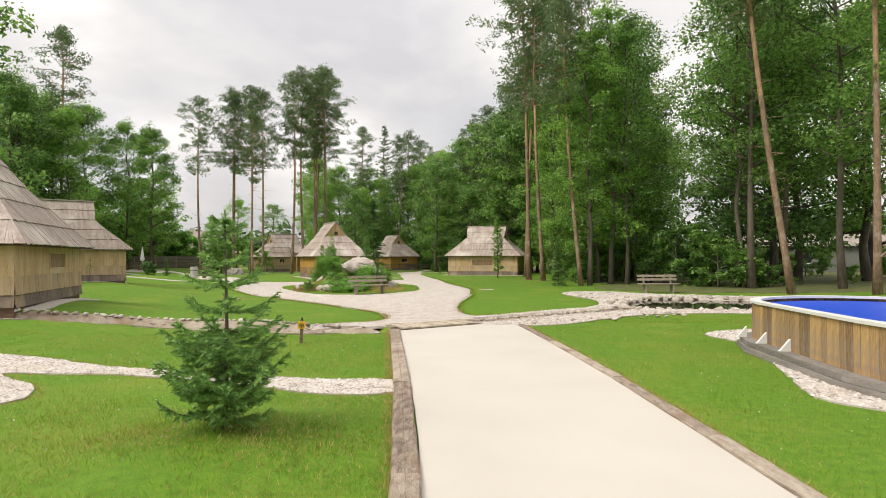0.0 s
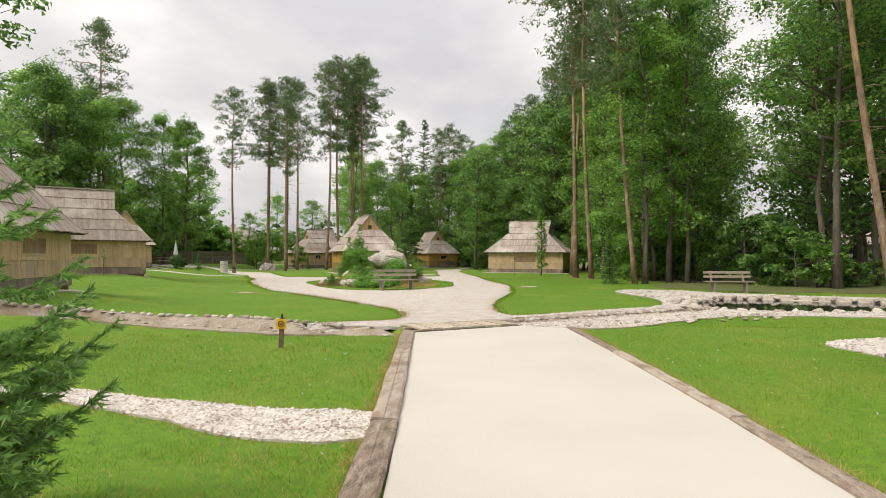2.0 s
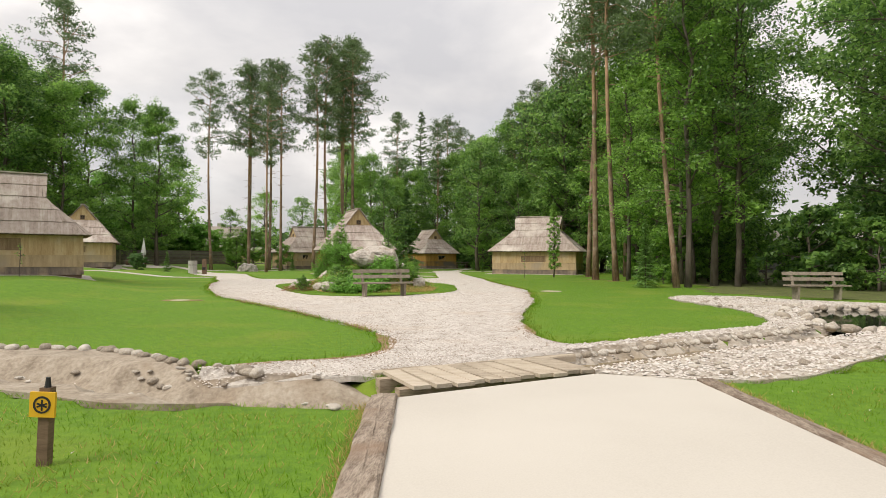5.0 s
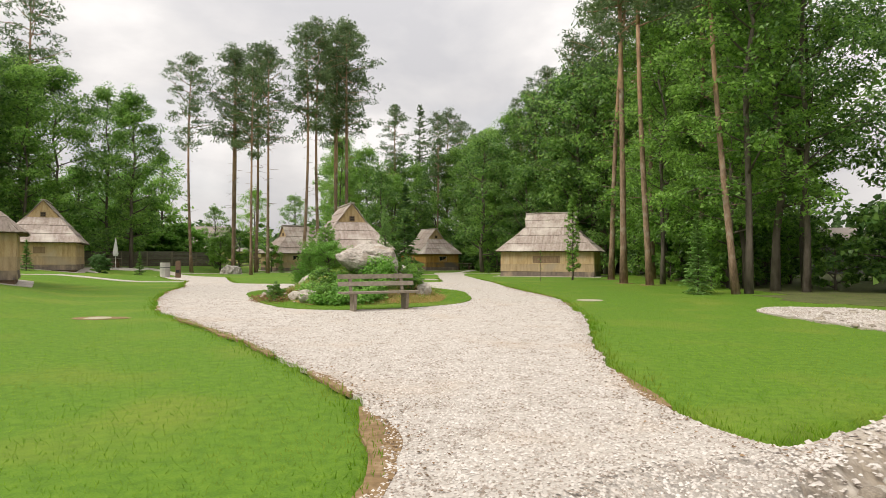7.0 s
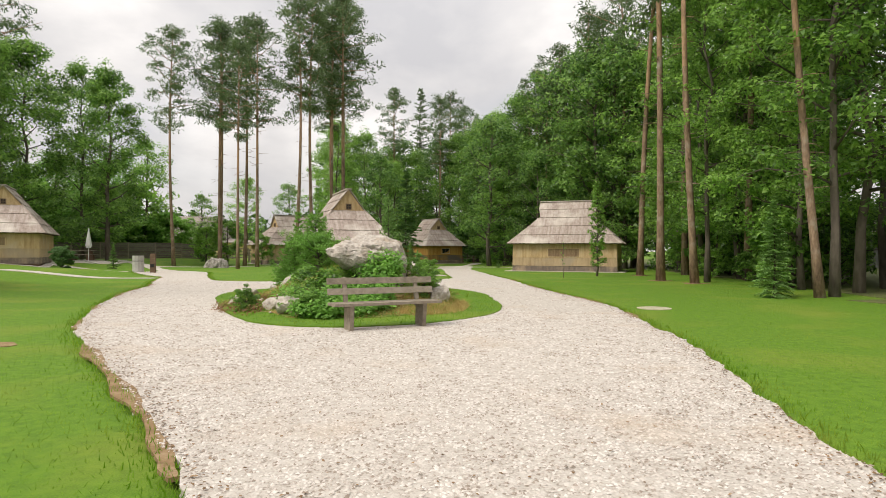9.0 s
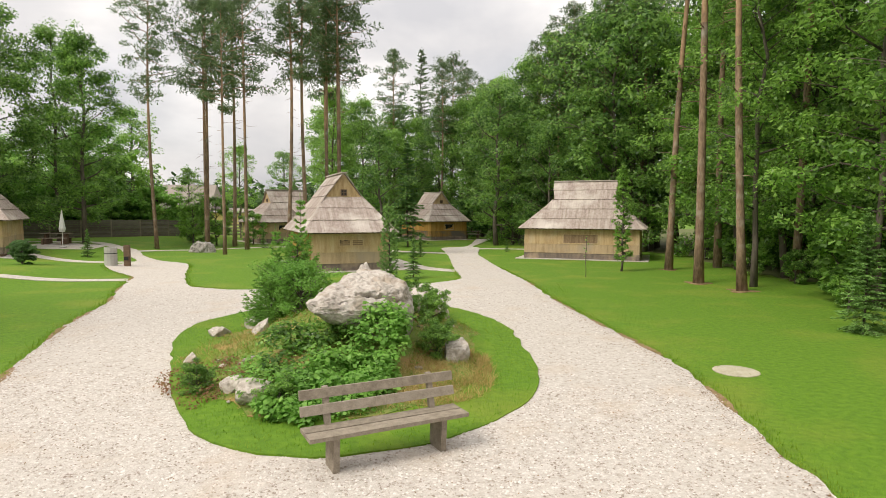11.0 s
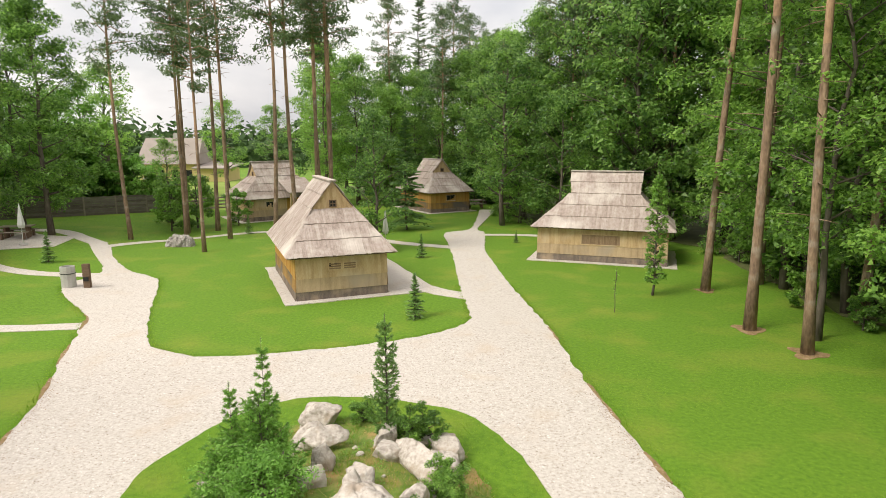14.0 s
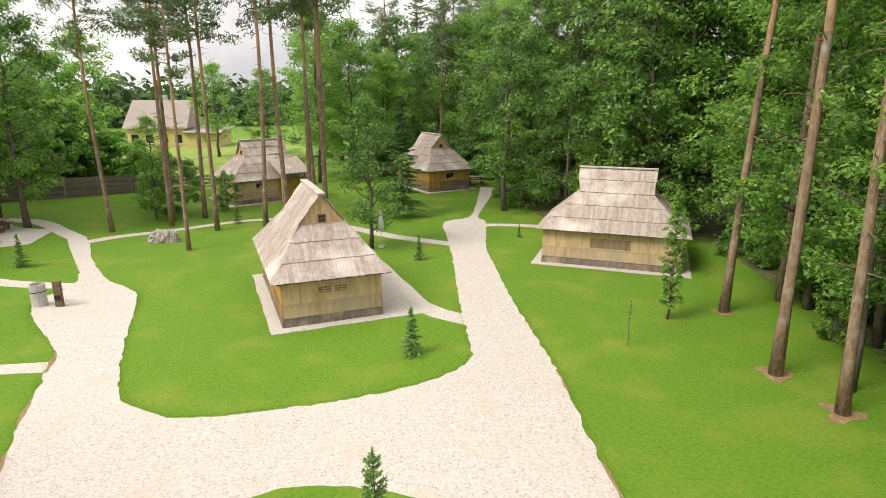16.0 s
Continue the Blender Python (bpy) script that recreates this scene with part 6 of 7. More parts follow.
# small roofed board on a post beside the pool
shelter = tagged(new("bird_table"), "small shingle-roofed wooden box on a post", "bird table")
g = Geo()
g.box((-0.05, -0.05, -0.1), (0.05, 0.05, 1.6))
g.make("post", M["plank"], shelter)
g = Geo()
g.box((-0.22, -0.18, 1.58), (0.22, 0.18, 1.62))
g.make("tray", M["plank"], shelter)
for sy in (-1, 1):
    g = Geo()
    g.slab([(-0.34, sy * 0.3, 1.72), (0.34, sy * 0.3, 1.72), (0.3, 0, 1.97), (-0.3, 0, 1.97)], (0, 0, 1), 0.03)
    g.make("roof_slope", M["shingle"], shelter)
for sx in (-1, 1):
    g = Geo()
    g.slab([(sx * 0.2, -0.2, 1.62), (sx * 0.2, 0.2, 1.62), (sx * 0.2, 0.18, 1.8), (sx * 0.2, -0.18, 1.8)], (sx, 0, 0), 0.03)
    g.make("side_board", M["plank"], shelter)
shelter.matrix_basis = pose(11.98, 15.44, 0, 0, 0, 10)


# ---- nearer plants ----
def feathered(name, h, seed, whorls, reach, r, mat, label, needle=0.035, width=0.011, rise=0.12, twig=0.45, step=0.022, curl=0.25):
    """A young conifer: whorls of boughs with side twigs, every twig set round with needles. whorls: (height, boughs) as shares of h;
    reach(k): the bough's length at the share k."""
    rng = np.random.default_rng(seed)
    root = tagged(new(name), label, "tree")
    g = Geo()
    g.tube([(0, 0, -0.1), (0.012 * h, 0.004 * h, h * 0.35), (0.004 * h, -0.006 * h, h * 0.7), (0, 0, h)], [r, r * 0.75, r * 0.42, 0.004], 8)
    runs = []
    for k, nb in whorls:
        turn = rng.uniform(0, 6.28)
        for j in range(nb):
            a = turn + 6.2832 * (j + rng.uniform(-0.28, 0.28)) / nb
            ln = reach(k) * rng.uniform(0.7, 1.15)
            out = Vector((math.cos(a), math.sin(a), 0))
            z0 = h * (k + rng.uniform(-0.012, 0.012))
            up = rise + 0.5 * k + rng.uniform(-0.1, 0.1)
            side = Vector((-out.y, out.x, 0))
            bow = rng.uniform(-0.12, 0.12)
            pts = [Vector((0, 0, z0)) + out * ln * t + side * bow * ln * t * t + Vector((0, 0, ln * (up * t - 0.42 * (1 - k) * t * (1 - t) * 2 + curl * 0.3 * t ** 3))) for t in (0, 0.25, 0.5, 0.75, 1)]
            g.tube(pts, [0.006 * h / 2 + 0.002, 0.006, 0.005, 0.004, 0.002], 4)
            runs += list(zip(pts, pts[1:]))
            nt = max(3, int(ln / 0.085))
            for m in range(nt):
                t = 0.2 + 0.78 * (m + rng.uniform(0, 0.7)) / nt
                f = t * 4
                p = pts[min(int(f), 3)].lerp(pts[min(int(f), 3) + 1], f - int(f)) if f < 4 else pts[4]
                for sg in (-1, 1):
                    tl = twig * ln * (1.12 - t) * rng.uniform(0.6, 1.15) + 0.03
                    q = p + (out * 0.75 + side * sg * 0.85 + Vector((0, 0, rng.uniform(-0.22, 0.18)))).normalized() * tl
                    g.tube([p, q], [0.003, 0.0012], 3)
                    mid_q = p.lerp(q, 0.55)
                    runs += [(p, mid_q), (mid_q, q)]
                    if tl > 0.16:
                        for s2 in (-1, 1):
                            q2 = p.lerp(q, 0.5) + (out * 0.9 + side * sg * (0.8 + 0.7 * s2) * 0.6 + Vector((0, 0, rng.uniform(-0.2, 0.1)))).normalized() * tl * 0.42
                            runs.append((p.lerp(q, 0.5), q2))
    runs.append((Vector((0, 0, h * 0.86)), Vector((0, 0, h))))
    g.make("trunk", M["bark"], root, smooth=True)
    vs = []
    for p, q in runs:
        d = np.array(q - p)
        l = float(np.linalg.norm(d))
        if l < 1e-4:
            continue
        d = d / l
        n = max(2, int(l / step)) * 4
        t = rng.uniform(0, 1, n)
        base = np.array(p)[None] + np.outer(t * l, d)
        rad = rng.normal(size=(n, 3))
        rad[:, 2] *= 0.6
        rad -= np.outer(rad @ d, d)
        rad /= np.linalg.norm(rad, axis=1)[:, None] + 1e-9
        tip = d[None] * 0.75 + rad * 0.8
        w = np.cross(d[None], rad)
        ln = (needle * rng.uniform(0.7, 1.25, n))[:, None]
        vs.append(np.stack([base - w * width / 2, base + w * width / 2, base + tip * ln], 1).reshape(-1, 3))
    leaf_object("needles", np.concatenate(vs), M[mat], root, k=3)
    return root


LOW = [(0.06, 5), (0.1, 5), (0.145, 6), (0.19, 6), (0.24, 6), (0.29, 6), (0.335, 6), (0.385, 5), (0.43, 5)]
ns = feathered("spruce_tree", 2.02, 205, LOW + [(0.53, 5), (0.64, 5), (0.735, 4), (0.82, 4), (0.885, 4), (0.94, 3)], lambda k: 0.78 * min(1.0, (k + 0.14) / 0.36) * (1 - k) ** 0.8 + 0.03, 0.028, "needle_near", "young green spruce standing on the front lawn", 0.045, 0.015, rise=0.05, twig=0.4, step=0.017)
ns.matrix_basis = pose(-1.15, 5.5, floor_at(-1.15, 5.5), 0, 0, 40)
SAP = [(0.05 + 0.058 * i, 6 - i // 5) for i in range(16)]
lar = feathered("larch_sapling", 1.75, 202, SAP, lambda k: 0.74 * (1 - k) ** 0.6 + 0.05, 0.018, "leaf_fresh", "feathery light green larch sapling on the rockery", 0.055, 0.018, rise=0.45, twig=0.5, step=0.045)
lar.matrix_basis = pose(-6.8, 34.3, mound_at(-6.8, 34.3))
l2 = copy_thing(lar, pose(-7.3, 34.0, mound_at(-7.3, 34.0), 0, 3, 100) @ Matrix.Diagonal((0.85, 0.85, 0.8, 1)))
for x, y, h in ((-6.75, 34.4, 2.75), (-7.3, 34.3, 2.3)):
    st = feathered("sapling", h, 208, [(0.3 + 0.055 * i, 3) for i in range(12)], lambda k: 0.34 * (1.05 - k) + 0.03, 0.009, "leaf_fresh", "thin upright larch stem rising from a rockery bush", 0.045, 0.014, rise=0.35, twig=0.3, step=0.035)
    st.matrix_basis = pose(x, y, mound_at(x, y))
sh = broadleaf("shrub", 1.0, 0.75, 0.03, 203, "leaf_fresh", 0.05, 60, 22, 0.03, "bushy light green shrub on the rockery", tips=4)
sh.matrix_basis = pose(-6.45, 33.5, mound_at(-6.45, 33.5))
COL = [(0.12 + 0.052 * i, 6 - i // 6) for i in range(16)]
col = feathered("dwarf_conifer", 2.8, 204, COL, lambda k: 0.4 * (1 - k) ** 0.75 * min(1.0, 0.5 + k) + 0.05, 0.03, "needle_near", "narrow blue-green conifer on the rockery", 0.045, 0.016, rise=0.55, twig=0.45, step=0.016)
col.matrix_basis = pose(-5.1, 36.4, mound_at(-5.1, 36.4), 0, 0, 30)
fe = broadleaf("shrub", 0.6, 0.42, 0.02, 205, "leaf_light", 0.045, 70, 16, 0.015, "low green shrub among the rocks", tips=3)
fe.matrix_basis = pose(-4.75, 36.6, mound_at(-4.75, 36.6))
for x, y, s in ((-3.37, 32.1, 1.0), (-3.75, 34.6, 1.0), (-4.4, 36.9, 1.1), (-6.0, 38.1, 0.8), (-6.9, 29.9, 0.7), (-5.3, 29.2, 0.7), (-4.0, 33.3, 0.8)):
    copy_thing(fe, pose(x, y, mound_at(x, y), 0, 0, x * 70) @ Matrix.Diagonal((s, s, s, 1)))
ball = broadleaf("clipped_bush", 1.0, 0.55, 0.02, 206, "needle_spruce", 0.07, 90, 22, 0.03, "dark green clipped globe bush on the lawn", tips=4)
ball.matrix_basis = pose(-24.3, 46.8, floor_at(-24.3, 46.8))
# saplings on the lawn: thin stakes with few leaves
for x, y, h in ((1.48, 48.1, 1.9), (-18.67, 30.65, 1.4)):
    sp = broadleaf("sapling", h, 0.16, 0.4, 207, "leaf_light", 0.06, 5, 8, 0.003, "thin bare sapling on the lawn", tips=1)
    sp.matrix_basis = pose(x, y, floor_at(x, y))

rng = np.random.default_rng(9)


def scatter(poly, count, extra=None, out=()):
    q = np.array(poly)
    x = rng.uniform(q[:, 0].min(), q[:, 0].max(), count)
    y = rng.uniform(q[:, 1].min(), q[:, 1].max(), count)
    k = inside(x, y, poly)
    for o in out:
        k &= ~inside(x, y, o)
    return x[k], y[k]


VINE = spline([(-6.2, 30.0), (-6.1, 31.1), (-5.6, 31.7), (-4.6, 31.9), (-3.85, 31.6), (-3.75, 30.6), (-4.0, 29.8), (-4.3, 29.0), (-4.9, 28.7), (-5.7, 29.1)], True)
for count, size, mat, rise, west in ((230, 0.09, "leaf_fresh", 0.2, 0), (150, 0.085, "leaf_fresh", 0.28, 0), (120, 0.075, "leaf_fresh", 0.4, 0), (220, 0.075, "leaf_light", 0.3, 1), (90, 0.07, "leaf_fresh", 0.36, 1)):
    vx, vy = scatter(VINE, count)
    lump = np.array([0.5 + 1.3 * noise.noise((a * 1.9, b * 1.9, rise * 40)) for a, b in zip(vx, vy)])
    keep = (lump > 0.05) & ((vx + 0.5 * (31 - vy) < -5.0 + 0.4 * lump) == bool(west))
    vx, vy, lump = vx[keep], vy[keep], lump[keep]
    climb = 0.78 * np.exp(-((vx + 4.35) / 0.6) ** 2 - ((vy - 31.3) / 0.5) ** 2)
    vz = mound(vx, vy) + 0.05 + rise * np.clip(lump, 0.2, 1.2) + climb * rng.uniform(0.5, 1.0, len(vx))
    v = leaves(np.stack([vx, vy, vz], 1), (0.22, 0.22, 0.15), 40, size, rng, 0.9, 0.85)
    tagged(leaf_object("groundcover", v, M[mat], None), "dull green creeping groundcover on the rockery" if west else "bright green leafy groundcover spilling over the rockery", "plants", kind="stuff")
RED = spline([(-6.6, 29.2), (-7.6, 30.0), (-7.9, 31.0), (-6.9, 31.3), (-6.3, 30.3)], True)
vx, vy = scatter(RED, 120)
v = leaves(np.stack([vx, vy, mound(vx, vy) + 0.08], 1), (0.14, 0.14, 0.12), 22, 0.05, rng, 0.6, 0.6)
tagged(leaf_object("heather", v, M["red_leaf"], None), "low reddish heather-like cover on the mound", "plants", kind="stuff")


def blades(x, y, z, hmin, hmax, w, name, mat, label, lean=0.35):
    n = len(x)
    a = rng.uniform(0, 2 * np.pi, n)
    h = rng.uniform(hmin, hmax, n)
    dx, dy = np.cos(a) * w, np.sin(a) * w
    tx, ty = x + rng.normal(size=n) * h * lean, y + rng.normal(size=n) * h * lean
    v = np.stack([np.stack([x - dx, y - dy, z - 0.01], 1), np.stack([x + dx, y + dy, z - 0.01], 1), np.stack([tx, ty, z + h], 1)], 1).reshape(-1, 3)
    return tagged(leaf_object(name, v, mat, None, k=3), label, "grass", kind="stuff")


KERB_L = spline([(x - 0.24, y) for x, y in DRIVE_L]) + spline([(x + 0.22, y) for x, y in DRIVE_R])[::-1]
PADS = [MAIN, GRAVEL_LEFT, GRAVEL_POOL, KERB_L, BANK, WBANK]
gxs, gys = [], []
for x0, x1, y0, y1, near, total in ((-14, 1.2, 0.5, 14.6, 3.0, 190000), (2.3, 14, 1.5, 18, 3.0, 120000), (-22, 0, 14.6, 45, 16.5, 150000), (0, 13, 16, 46, 17, 100000)):
    yy = y0 + (y1 - y0) * rng.uniform(0, 1, total) ** 1.7
    mid_x = 0.0 if x1 < 3 else 1.0
    side = rng.uniform(0, 1, total) ** 1.4
    xx = x1 - (x1 - x0) * side if x1 < 3 else x0 + (x1 - x0) * side
    k = np.ones(total, bool)
    for o in PADS:
        k &= ~inside(xx, yy, o)
    gxs.append(xx[k])
    gys.append(yy[k])
x, y = np.concatenate(gxs), np.concatenate(gys)
blades(x, y, ground_z(x, y), 0.01, 0.032, 0.0045, "grass", M["blade"], "short green lawn grass blades", 0.9)
x, y = scatter(ISLAND, 26000, out=[SOIL])
x2, y2 = scatter(SOIL, 30000)
blades(np.concatenate([x, x2]), np.concatenate([y, y2]), mound(np.concatenate([x, x2]), np.concatenate([y, y2])) + 0.03, 0.015, 0.05, 0.006, "grass", M["blade"], "green grass on the island mound")
x, y = scatter(spline([(-3.75, 31.9), (-3.5, 33.6), (-2.6, 33.3), (-2.3, 31.2), (-2.5, 30.2), (-3.5, 29.5), (-4.3, 29.5), (-3.9, 30.4)], True), 16000)
keep = np.array([noise.noise((a * 1.4, b * 1.4, 9.0)) for a, b in zip(x, y)]) + rng.uniform(-0.5, 0.5, len(x)) > -0.2
x, y = x[keep], y[keep]
blades(x, y, mound(x, y) + 0.03, 0.03, 0.14, 0.006, "dry_grass", M["dry_grass"], "golden withered grass on the rockery slope", 0.9)
x, y = scatter([(-8.3, 31.5), (-6.4, 31.4), (-6.6, 34), (-8.6, 34.2)], 2500)
blades(x, y, mound(x, y) + 0.03, 0.03, 0.1, 0.006, "dry_grass", M["dry_grass"], "withered tufts on the rockery", 0.9)
x, y = scatter(SOIL, 26000, out=[VINE])
patch = np.array([noise.noise((a * 1.3, b * 1.3, 31.0)) for a, b in zip(x, y)]) + rng.uniform(-0.35, 0.35, len(x)) > 0.12
blades(x[patch], y[patch], mound(x[patch], y[patch]) + 0.03, 0.03, 0.13, 0.005, "dry_grass", M["dry_grass"], "straw-coloured withered tufts on the rockery", 0.9)
patch = np.array([noise.noise((a * 1.7, b * 1.7, 47.0)) for a, b in zip(x, y)]) + rng.uniform(-0.35, 0.35, len(x)) > 0.2
blades(x[patch], y[patch], mound(x[patch], y[patch]) + 0.03, 0.05, 0.2, 0.005, "grass", M["blade"], "long green grass tufts on the rockery", 0.6)
x, y = scatter(SOIL, 520, out=[VINE])
v = leaves(np.stack([x, y, mound(x, y) + 0.06], 1), (0.09, 0.09, 0.05), 16, 0.035, rng, 0.8, 0.7)
tagged(leaf_object("weeds", v, M["leaf_fresh"], None), "small fresh green weeds on the rockery soil", "plants", kind="stuff")
x, y = scatter(SOIL, 900)
v = leaves(np.stack([x, y, mound(x, y) + 0.05], 1), (0.1, 0.1, 0.03), 9, 0.03, rng, 0.8, 0.5)
tagged(leaf_object("dead_leaves", v, M["dry_grass"], None), "yellow-brown dead leaves and stalks on the rockery", "plants", kind="stuff")
# longer blades over the edges of the gravel
ex = np.array([p for p in EAST + EAST_BACK + WEST + ISLAND if p[1] < 52])
ex = np.repeat(ex, 36, 0) + rng.normal(size=(len(ex) * 36, 2)) * 0.13
k = (~inside(ex[:, 0], ex[:, 1], MAIN) | inside(ex[:, 0], ex[:, 1], ISLAND)) & ~inside(ex[:, 0], ex[:, 1], BANK) & ~inside(ex[:, 0], ex[:, 1], WBANK)
ex = ex[k]
blades(ex[:, 0], ex[:, 1], ground_z(ex[:, 0], ex[:, 1]) + 0.02, 0.02, 0.06, 0.006, "edge_grass", M["blade"], "longer grass along the gravel's edge")

# dead leaves and dark chips strewn over the gravel
M["litter"] = material("brown_litter", [(0.14, 0.085, 0.045), (0.26, 0.16, 0.085), (0.38, 0.26, 0.15)], 2, 0.85, 0, 8, island=0.2)
rim = np.array([p for p in EAST + WEST if 15 < p[1] < 40])
rim = np.repeat(rim, 26, 0) + rng.normal(size=(len(rim) * 26, 2)) * 0.17
rim = rim[inside(rim[:, 0], rim[:, 1], MAIN)]
mx, my = scatter(MAIN, 60000, out=[ISLAND])
near = my < 33
patch = np.array([noise.noise((a * 0.55, b * 0.55, 3.0)) for a, b in zip(mx[near], my[near])]) + rng.uniform(-0.5, 0.3, int(near.sum())) > 0.05
lx, ly = np.concatenate([rim[:, 0], mx[near][patch]]), np.concatenate([rim[:, 1], my[near][patch]])
v = leaves(np.stack([lx, ly, ground_z(lx, ly) + 0.036], 1), (0.004, 0.004, 0.002), 1, 0.03, rng, 2.5, 0.6)
tagged(leaf_object("leaf_litter", v, M["litter"], None), "small brown dead leaves strewn on the gravel", "litter", kind="stuff")

# brown soil rims of uneven width between grass and gravel, broken where the grass reaches the stones
def soil_rims(line):
    pts = [p for p in line if p[1] < 46]
    runs, run = [], []
    for i, (x, y) in enumerate(pts):
        (x0, y0), (x1, y1) = pts[max(i - 1, 0)], pts[min(i + 1, len(pts) - 1)]
        l = math.hypot(x1 - x0, y1 - y0) + 1e-9
        w = 0.12 * noise.noise((x * 0.9, y * 0.9, 4.0)) + 0.035 + 0.15 * math.exp(-((x + 1.3) ** 2 + (y - 17.5) ** 2) / 0.8) + 0.04 * math.exp(-((x + 6.2) ** 2 + (y - 24.3) ** 2) / 7)
        if w > 0.03:
            run.append((x, y, -(y1 - y0) / l * w, (x1 - x0) / l * w))
        if (w <= 0.03 or i == len(pts) - 1) and run:
            runs.append(run)
            run = []
    for run in runs:
        if len(run) > 6:
            poly = [(x + 0.6 * nx, y + 0.6 * ny) for x, y, nx, ny in run] + [(x - nx, y - ny) for x, y, nx, ny in run[::-1]]
            sheet("soil_edge", ragged(poly, 0.04, 8), 0.028, M["earth"], "uneven brown soil rim beside the gravel", "soil", skirt=0.03)


soil_rims(EAST)
soil_rims(WEST)


def pebbles(x, y, z, size, name, label):
    """Loose stones, each a small uneven octahedron."""
    n = len(x)
    s = size * rng.uniform(0.55, 1.35, n)
    base = np.array([(1, 0, -0.3), (0, 1, -0.3), (-1, 0, -0.3), (0, -1, -0.3), (0, 0, 0.34)], float)
    a = rng.uniform(0, 6.2832, n)
    t = base[None] * (1 + rng.uniform(-0.35, 0.35, (n, 5, 1)))
    t[:, :, 0] *= rng.uniform(0.7, 1.5, n)[:, None]
    t[:, :, 2] += rng.uniform(-0.3, 0.3, (n, 1)) * t[:, :, 0]
    c, sn = np.cos(a)[:, None], np.sin(a)[:, None]
    px = (t[:, :, 0] * c - t[:, :, 1] * sn) * s[:, None] + x[:, None]
    py = (t[:, :, 0] * sn + t[:, :, 1] * c) * s[:, None] + y[:, None]
    pz = t[:, :, 2] * s[:, None] + z[:, None]
    v = np.stack([px, py, pz], 2).reshape(-1, 3)
    tri = np.array([(0, 1, 4), (1, 2, 4), (2, 3, 4), (3, 0, 4)])
    f = (tri[None] + 5 * np.arange(n)[:, None, None]).reshape(-1, 3)
    me = bpy.data.meshes.new(name)
    me.vertices.add(len(v))
    me.vertices.foreach_set("co", v.astype(np.float32).ravel())
    me.loops.add(len(f) * 3)
    me.loops.foreach_set("vertex_index", f.astype(np.int32).ravel())
    me.polygons.add(len(f))
    me.polygons.foreach_set("loop_start", np.arange(0, len(f) * 3, 3, dtype=np.int32))
    me.polygons.foreach_set("loop_total", np.full(len(f), 3, dtype=np.int32))
    me.materials.append(M["pebble"])
    me.update(calc_edges=True)
    return tagged(new(name, me), label, "gravel", kind="stuff")


def in_part(poly, lo, hi, density, out=()):
    q = np.array(poly)
    x0, x1 = q[:, 0].min(), q[:, 0].max()
    n = int((x1 - x0) * (hi - lo) * density)
    x, y = rng.uniform(x0, x1, n), rng.uniform(lo, hi, n)
    k = inside(x, y, poly)
    for o in out:
        k &= ~inside(x, y, o)
    return x[k], y[k]


for lo, hi, density, size in ((14, 19, 1400, 0.012), (19, 24, 900, 0.014), (24, 31, 420, 0.018), (31, 44, 60, 0.024)):
    x, y = in_part(MAIN, lo, hi, density, [ISLAND])
    pebbles(x, y, ground_z(x, y) + 0.03, size, "gravel_stones", "loose white limestone gravel stones")
x, y = in_part(GRAVEL_LEFT, 5, 11, 1000)
pebbles(x, y, ground_z(x, y) + 0.03, 0.021, "gravel_stones", "coarse white gravel stones in the lawn strip")
x, y = in_part(GRAVEL_POOL, 5, 14.5, 330)
pebbles(x, y, ground_z(x, y) + 0.03, 0.032, "gravel_stones", "coarse white gravel stones beside the pool deck")
x, y = in_part(BANK, 15, 30, 330, [POND])
k = seg_dist(x, y, STREAM) > 0.36
pebbles(x[k], y[k], ground_z(x[k], y[k]) + 0.03, 0.022, "bank_stones", "loose pale stones on the stream bank")
# the rough front lawn: dry stalks and longer tufts among the mown grass
FRONT = [[(-14, 0.3), (0.9, 0.3), (0.2, 7.5), (-14, 6.5)], [(-13, 10.5), (0, 8.7), (-0.7, 13.5), (-13, 12.9)], [(3.7, 1.5), (6.6, 1.5), (5.8, 7.3), (9.5, 17.8), (3.1, 14.8)]]
for area, dry, green in zip(FRONT, (95000, 22000, 15000), (70000, 26000, 26000)):
    x, y = scatter(area, dry, out=PADS)
    patch = np.array([noise.noise((a * 0.9, b * 0.9, 11.0)) for a, b in zip(x, y)]) + rng.uniform(-0.45, 0.45, len(x)) > 0.0
    blades(x[patch], y[patch], ground_z(x[patch], y[patch]), 0.015, 0.05, 0.004, "dry_grass", M["dry_grass"], "withered straw among the lawn grass", 0.9)
    x, y = scatter(area, green, out=PADS)
    tuft = np.array([noise.noise((a * 2.2, b * 2.2, 23.0)) for a, b in zip(x, y)]) + rng.uniform(-0.3, 0.3, len(x)) > 0.05
    blades(x[tuft], y[tuft], ground_z(x[tuft], y[tuft]), 0.03, 0.075, 0.0035, "grass", M["blade"], "longer tufts of lawn grass", 0.5)
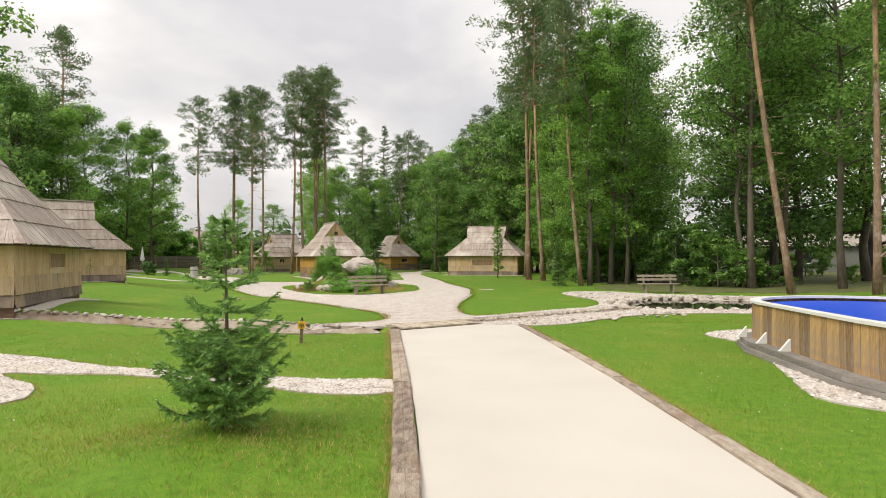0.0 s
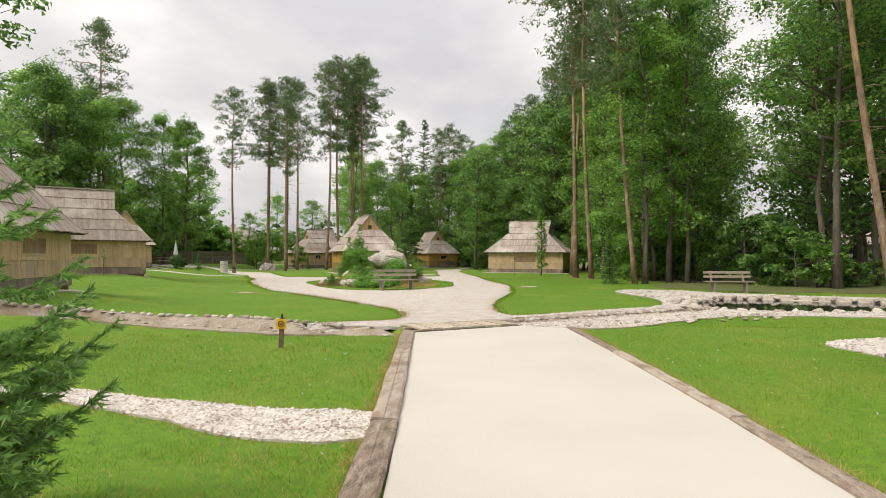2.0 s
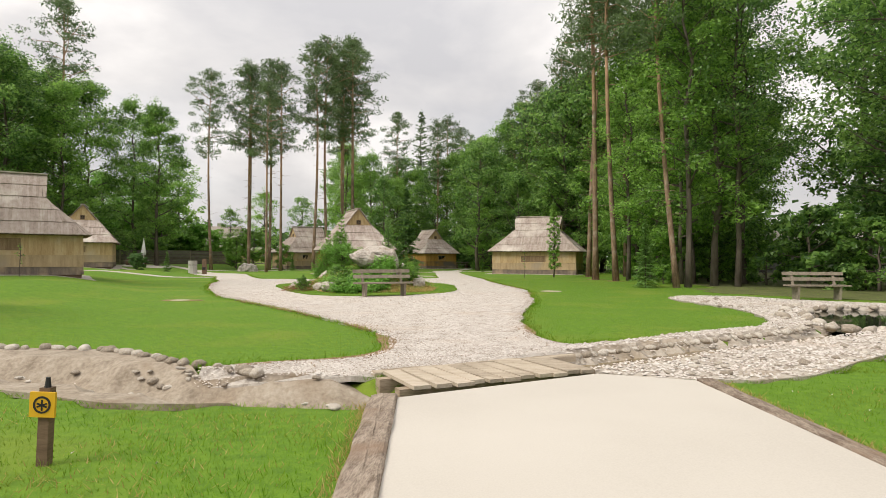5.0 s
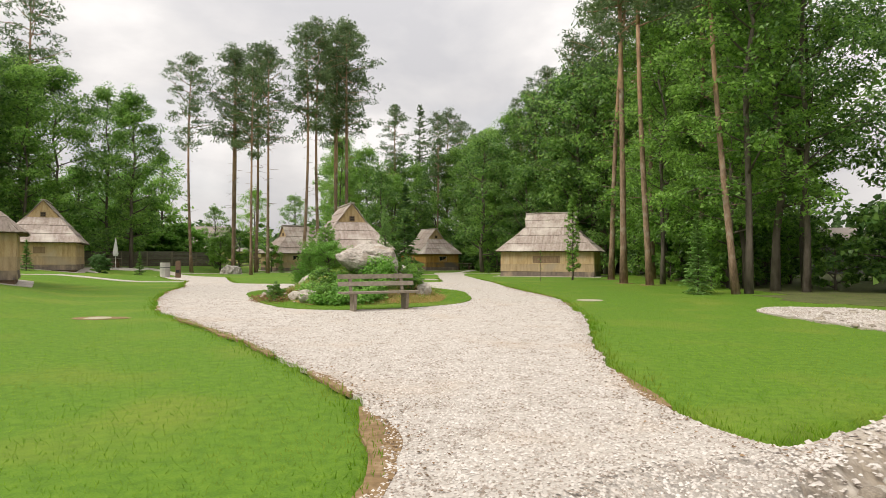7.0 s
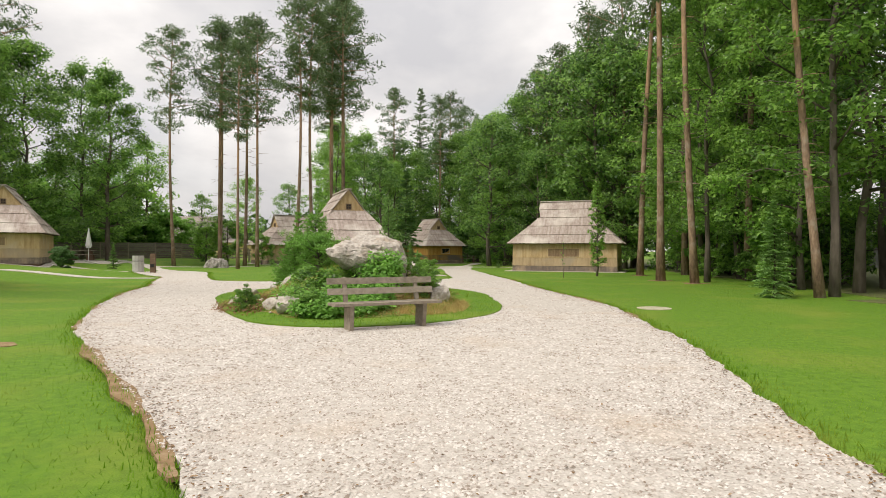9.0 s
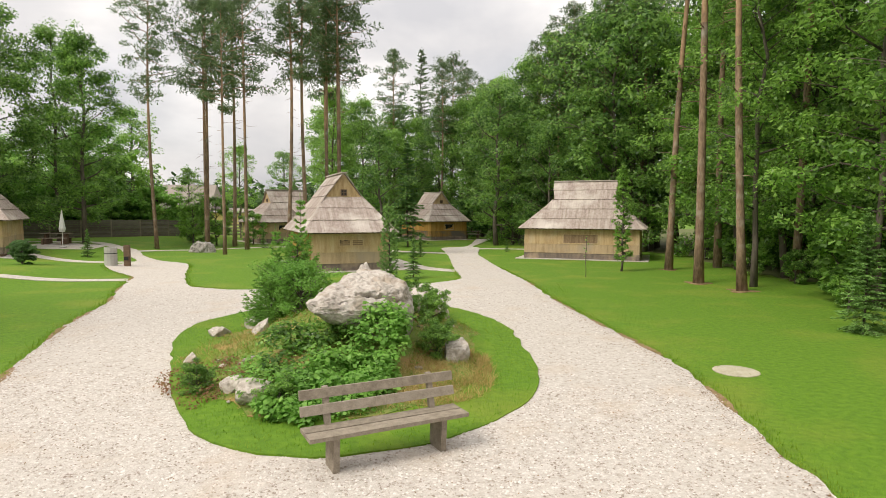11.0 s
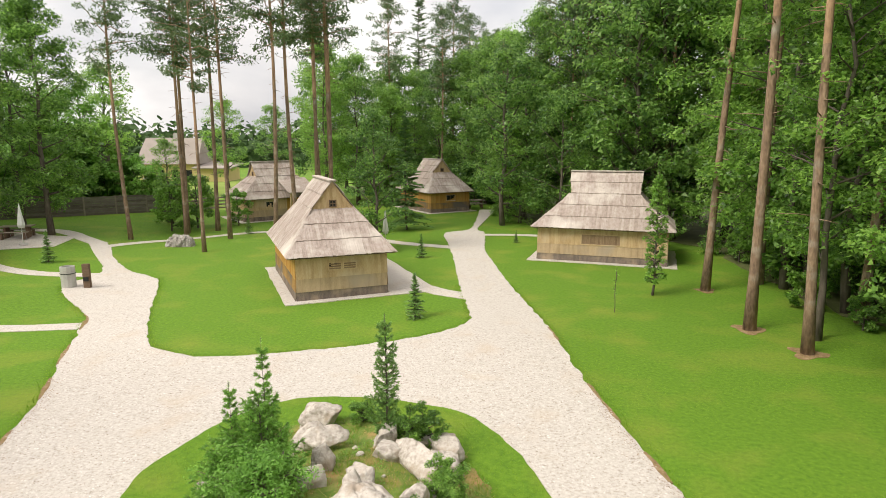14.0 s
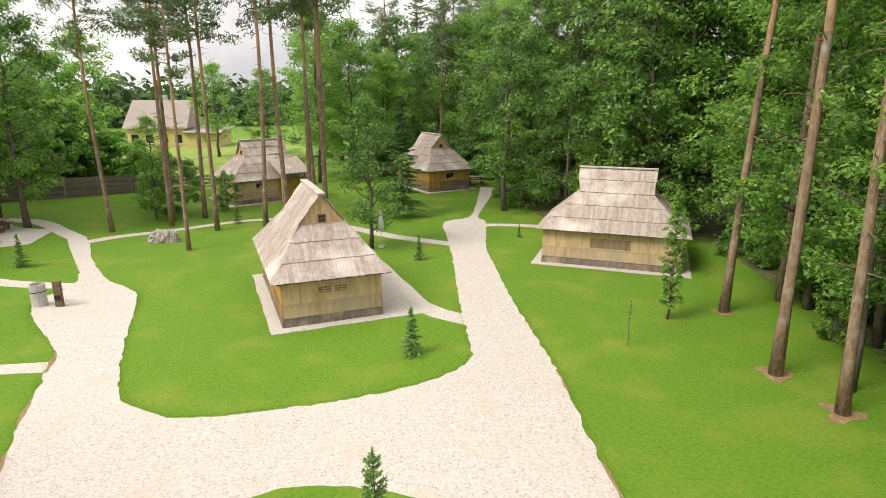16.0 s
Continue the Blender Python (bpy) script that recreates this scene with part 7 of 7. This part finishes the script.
# withered fringes along the logs and the front gravel
for line, off in ((DRIVE_L, -0.27), (DRIVE_R, 0.2)):
    e = np.array(spline([(px + off, py) for px, py in line if -3 < py], step=0.05))
    e = np.repeat(e, 14, 0) + rng.normal(size=(len(e) * 14, 2)) * np.array([0.045, 0.05])
    blades(e[:, 0], e[:, 1], ground_z(e[:, 0], e[:, 1]), 0.02, 0.07, 0.004, "dry_grass", M["dry_grass"], "withered grass fringe beside the driveway logs", 0.7)
e = np.array(spline(GRAVEL_LEFT, True, 0.05))
e = np.repeat(e[e[:, 0] > -9], 10, 0)
e = e + rng.normal(size=e.shape) * 0.07
e = e[~inside(e[:, 0], e[:, 1], GRAVEL_LEFT)]
blades(e[:, 0], e[:, 1], ground_z(e[:, 0], e[:, 1]), 0.02, 0.06, 0.004, "dry_grass", M["dry_grass"], "withered grass fringe round the gravel strip", 0.7)
# stray dark bits and clover heads
x, y = scatter([(-8, 2), (0, 2), (0, 13), (-8, 13)], 160, out=PADS)
x2, y2 = scatter([(2.8, 5), (6, 5), (9, 17), (2.4, 14.5)], 160, out=PADS)
x, y = np.concatenate([x, x2]), np.concatenate([y, y2])
v = leaves(np.stack([x, y, ground_z(x, y) + 0.06], 1), (0.01, 0.01, 0.01), 3, 0.014, rng, 0.8, 0.9)
tagged(leaf_object("clover_heads", v, M["white_paint"], None), "tiny white clover heads in the lawn", "flowers", kind="stuff")

# undergrowth along the wood and hedges behind the fence
ub = random.Random(3)
for i in range(24):
    y = ub.uniform(33, 62)
    x = 9.2 + 0.25 * max(0, 38 - y) + ub.uniform(0, 7)
    if not (x < 10 and 42 < y < 54):
        plant("bush%d" % (i % 2), x, y, ub.uniform(0.6, 1.5))
for i in range(20):
    t = 0.6 * ub.random()
    plant("hedge%d" % (i % 2), -50 + 26 * t + ub.uniform(-1, 1), 64.5 + 17 * t + ub.uniform(0.5, 5), ub.uniform(1.0, 1.8) + 0.7 * (t < 0.5))
for i in range(16):
    plant("hedge%d" % (i % 2), -49 + 1.25 * i + ub.uniform(-0.5, 0.5), 67.5 + 0.75 * i + ub.uniform(0.5, 3), ub.uniform(0.9, 1.7) * (0.5 if i > 10 else 1.0))
for x, y, k in ((-26.6, 66.6, 1.0), (-25.6, 68.4, 1.2), (-28.2, 69.6, 0.9), (-23.2, 70.2, 0.8)):
    plant("hedge1", x, y, k)
for i in range(16):
    plant("bush%d" % (i % 2), ub.uniform(-16, 2), ub.uniform(88, 92), ub.uniform(0.8, 1.8))
for i in range(6):
    plant("bush%d" % (i % 2), ub.uniform(14, 24), ub.uniform(34, 37), ub.uniform(0.4, 0.7))
for i in range(16):
    plant("bush%d" % (i % 2), 17 + i * 1.5 + ub.uniform(-0.6, 0.6), 52 + ub.uniform(-4, 6), ub.uniform(0.7, 1.0))
for x, y, k in ((9.4, 43.2, 0.6), (10.6, 44.8, 0.8), (9.6, 46.6, 0.55), (11.6, 42.6, 0.8), (8.9, 49.2, 0.6), (8.2, 40.2, 0.4)):
    plant("bush0", x, y, k)

# distant woods
cs, sp = [], []
for i in range(420):
    a = radians(ub.uniform(-62, 50))
    d = ub.uniform(170, 260)
    hgt = ub.uniform(7, 15) * (0.8 if a < -0.2 else 1.1)
    for k in range(3):
        cs.append((math.sin(a) * d + ub.uniform(-3, 3), math.cos(a) * d, hgt * (0.2 + 0.3 * k)))
        sp.append((4.2, 4.2, hgt * 0.3))
v = leaves(cs, np.array(sp), 26, 2.0, rng, 0.5, 0.7)
tagged(leaf_object("far_woods", v, M["far_leaf"], None), "distant line of mixed woods", "woods", kind="stuff")
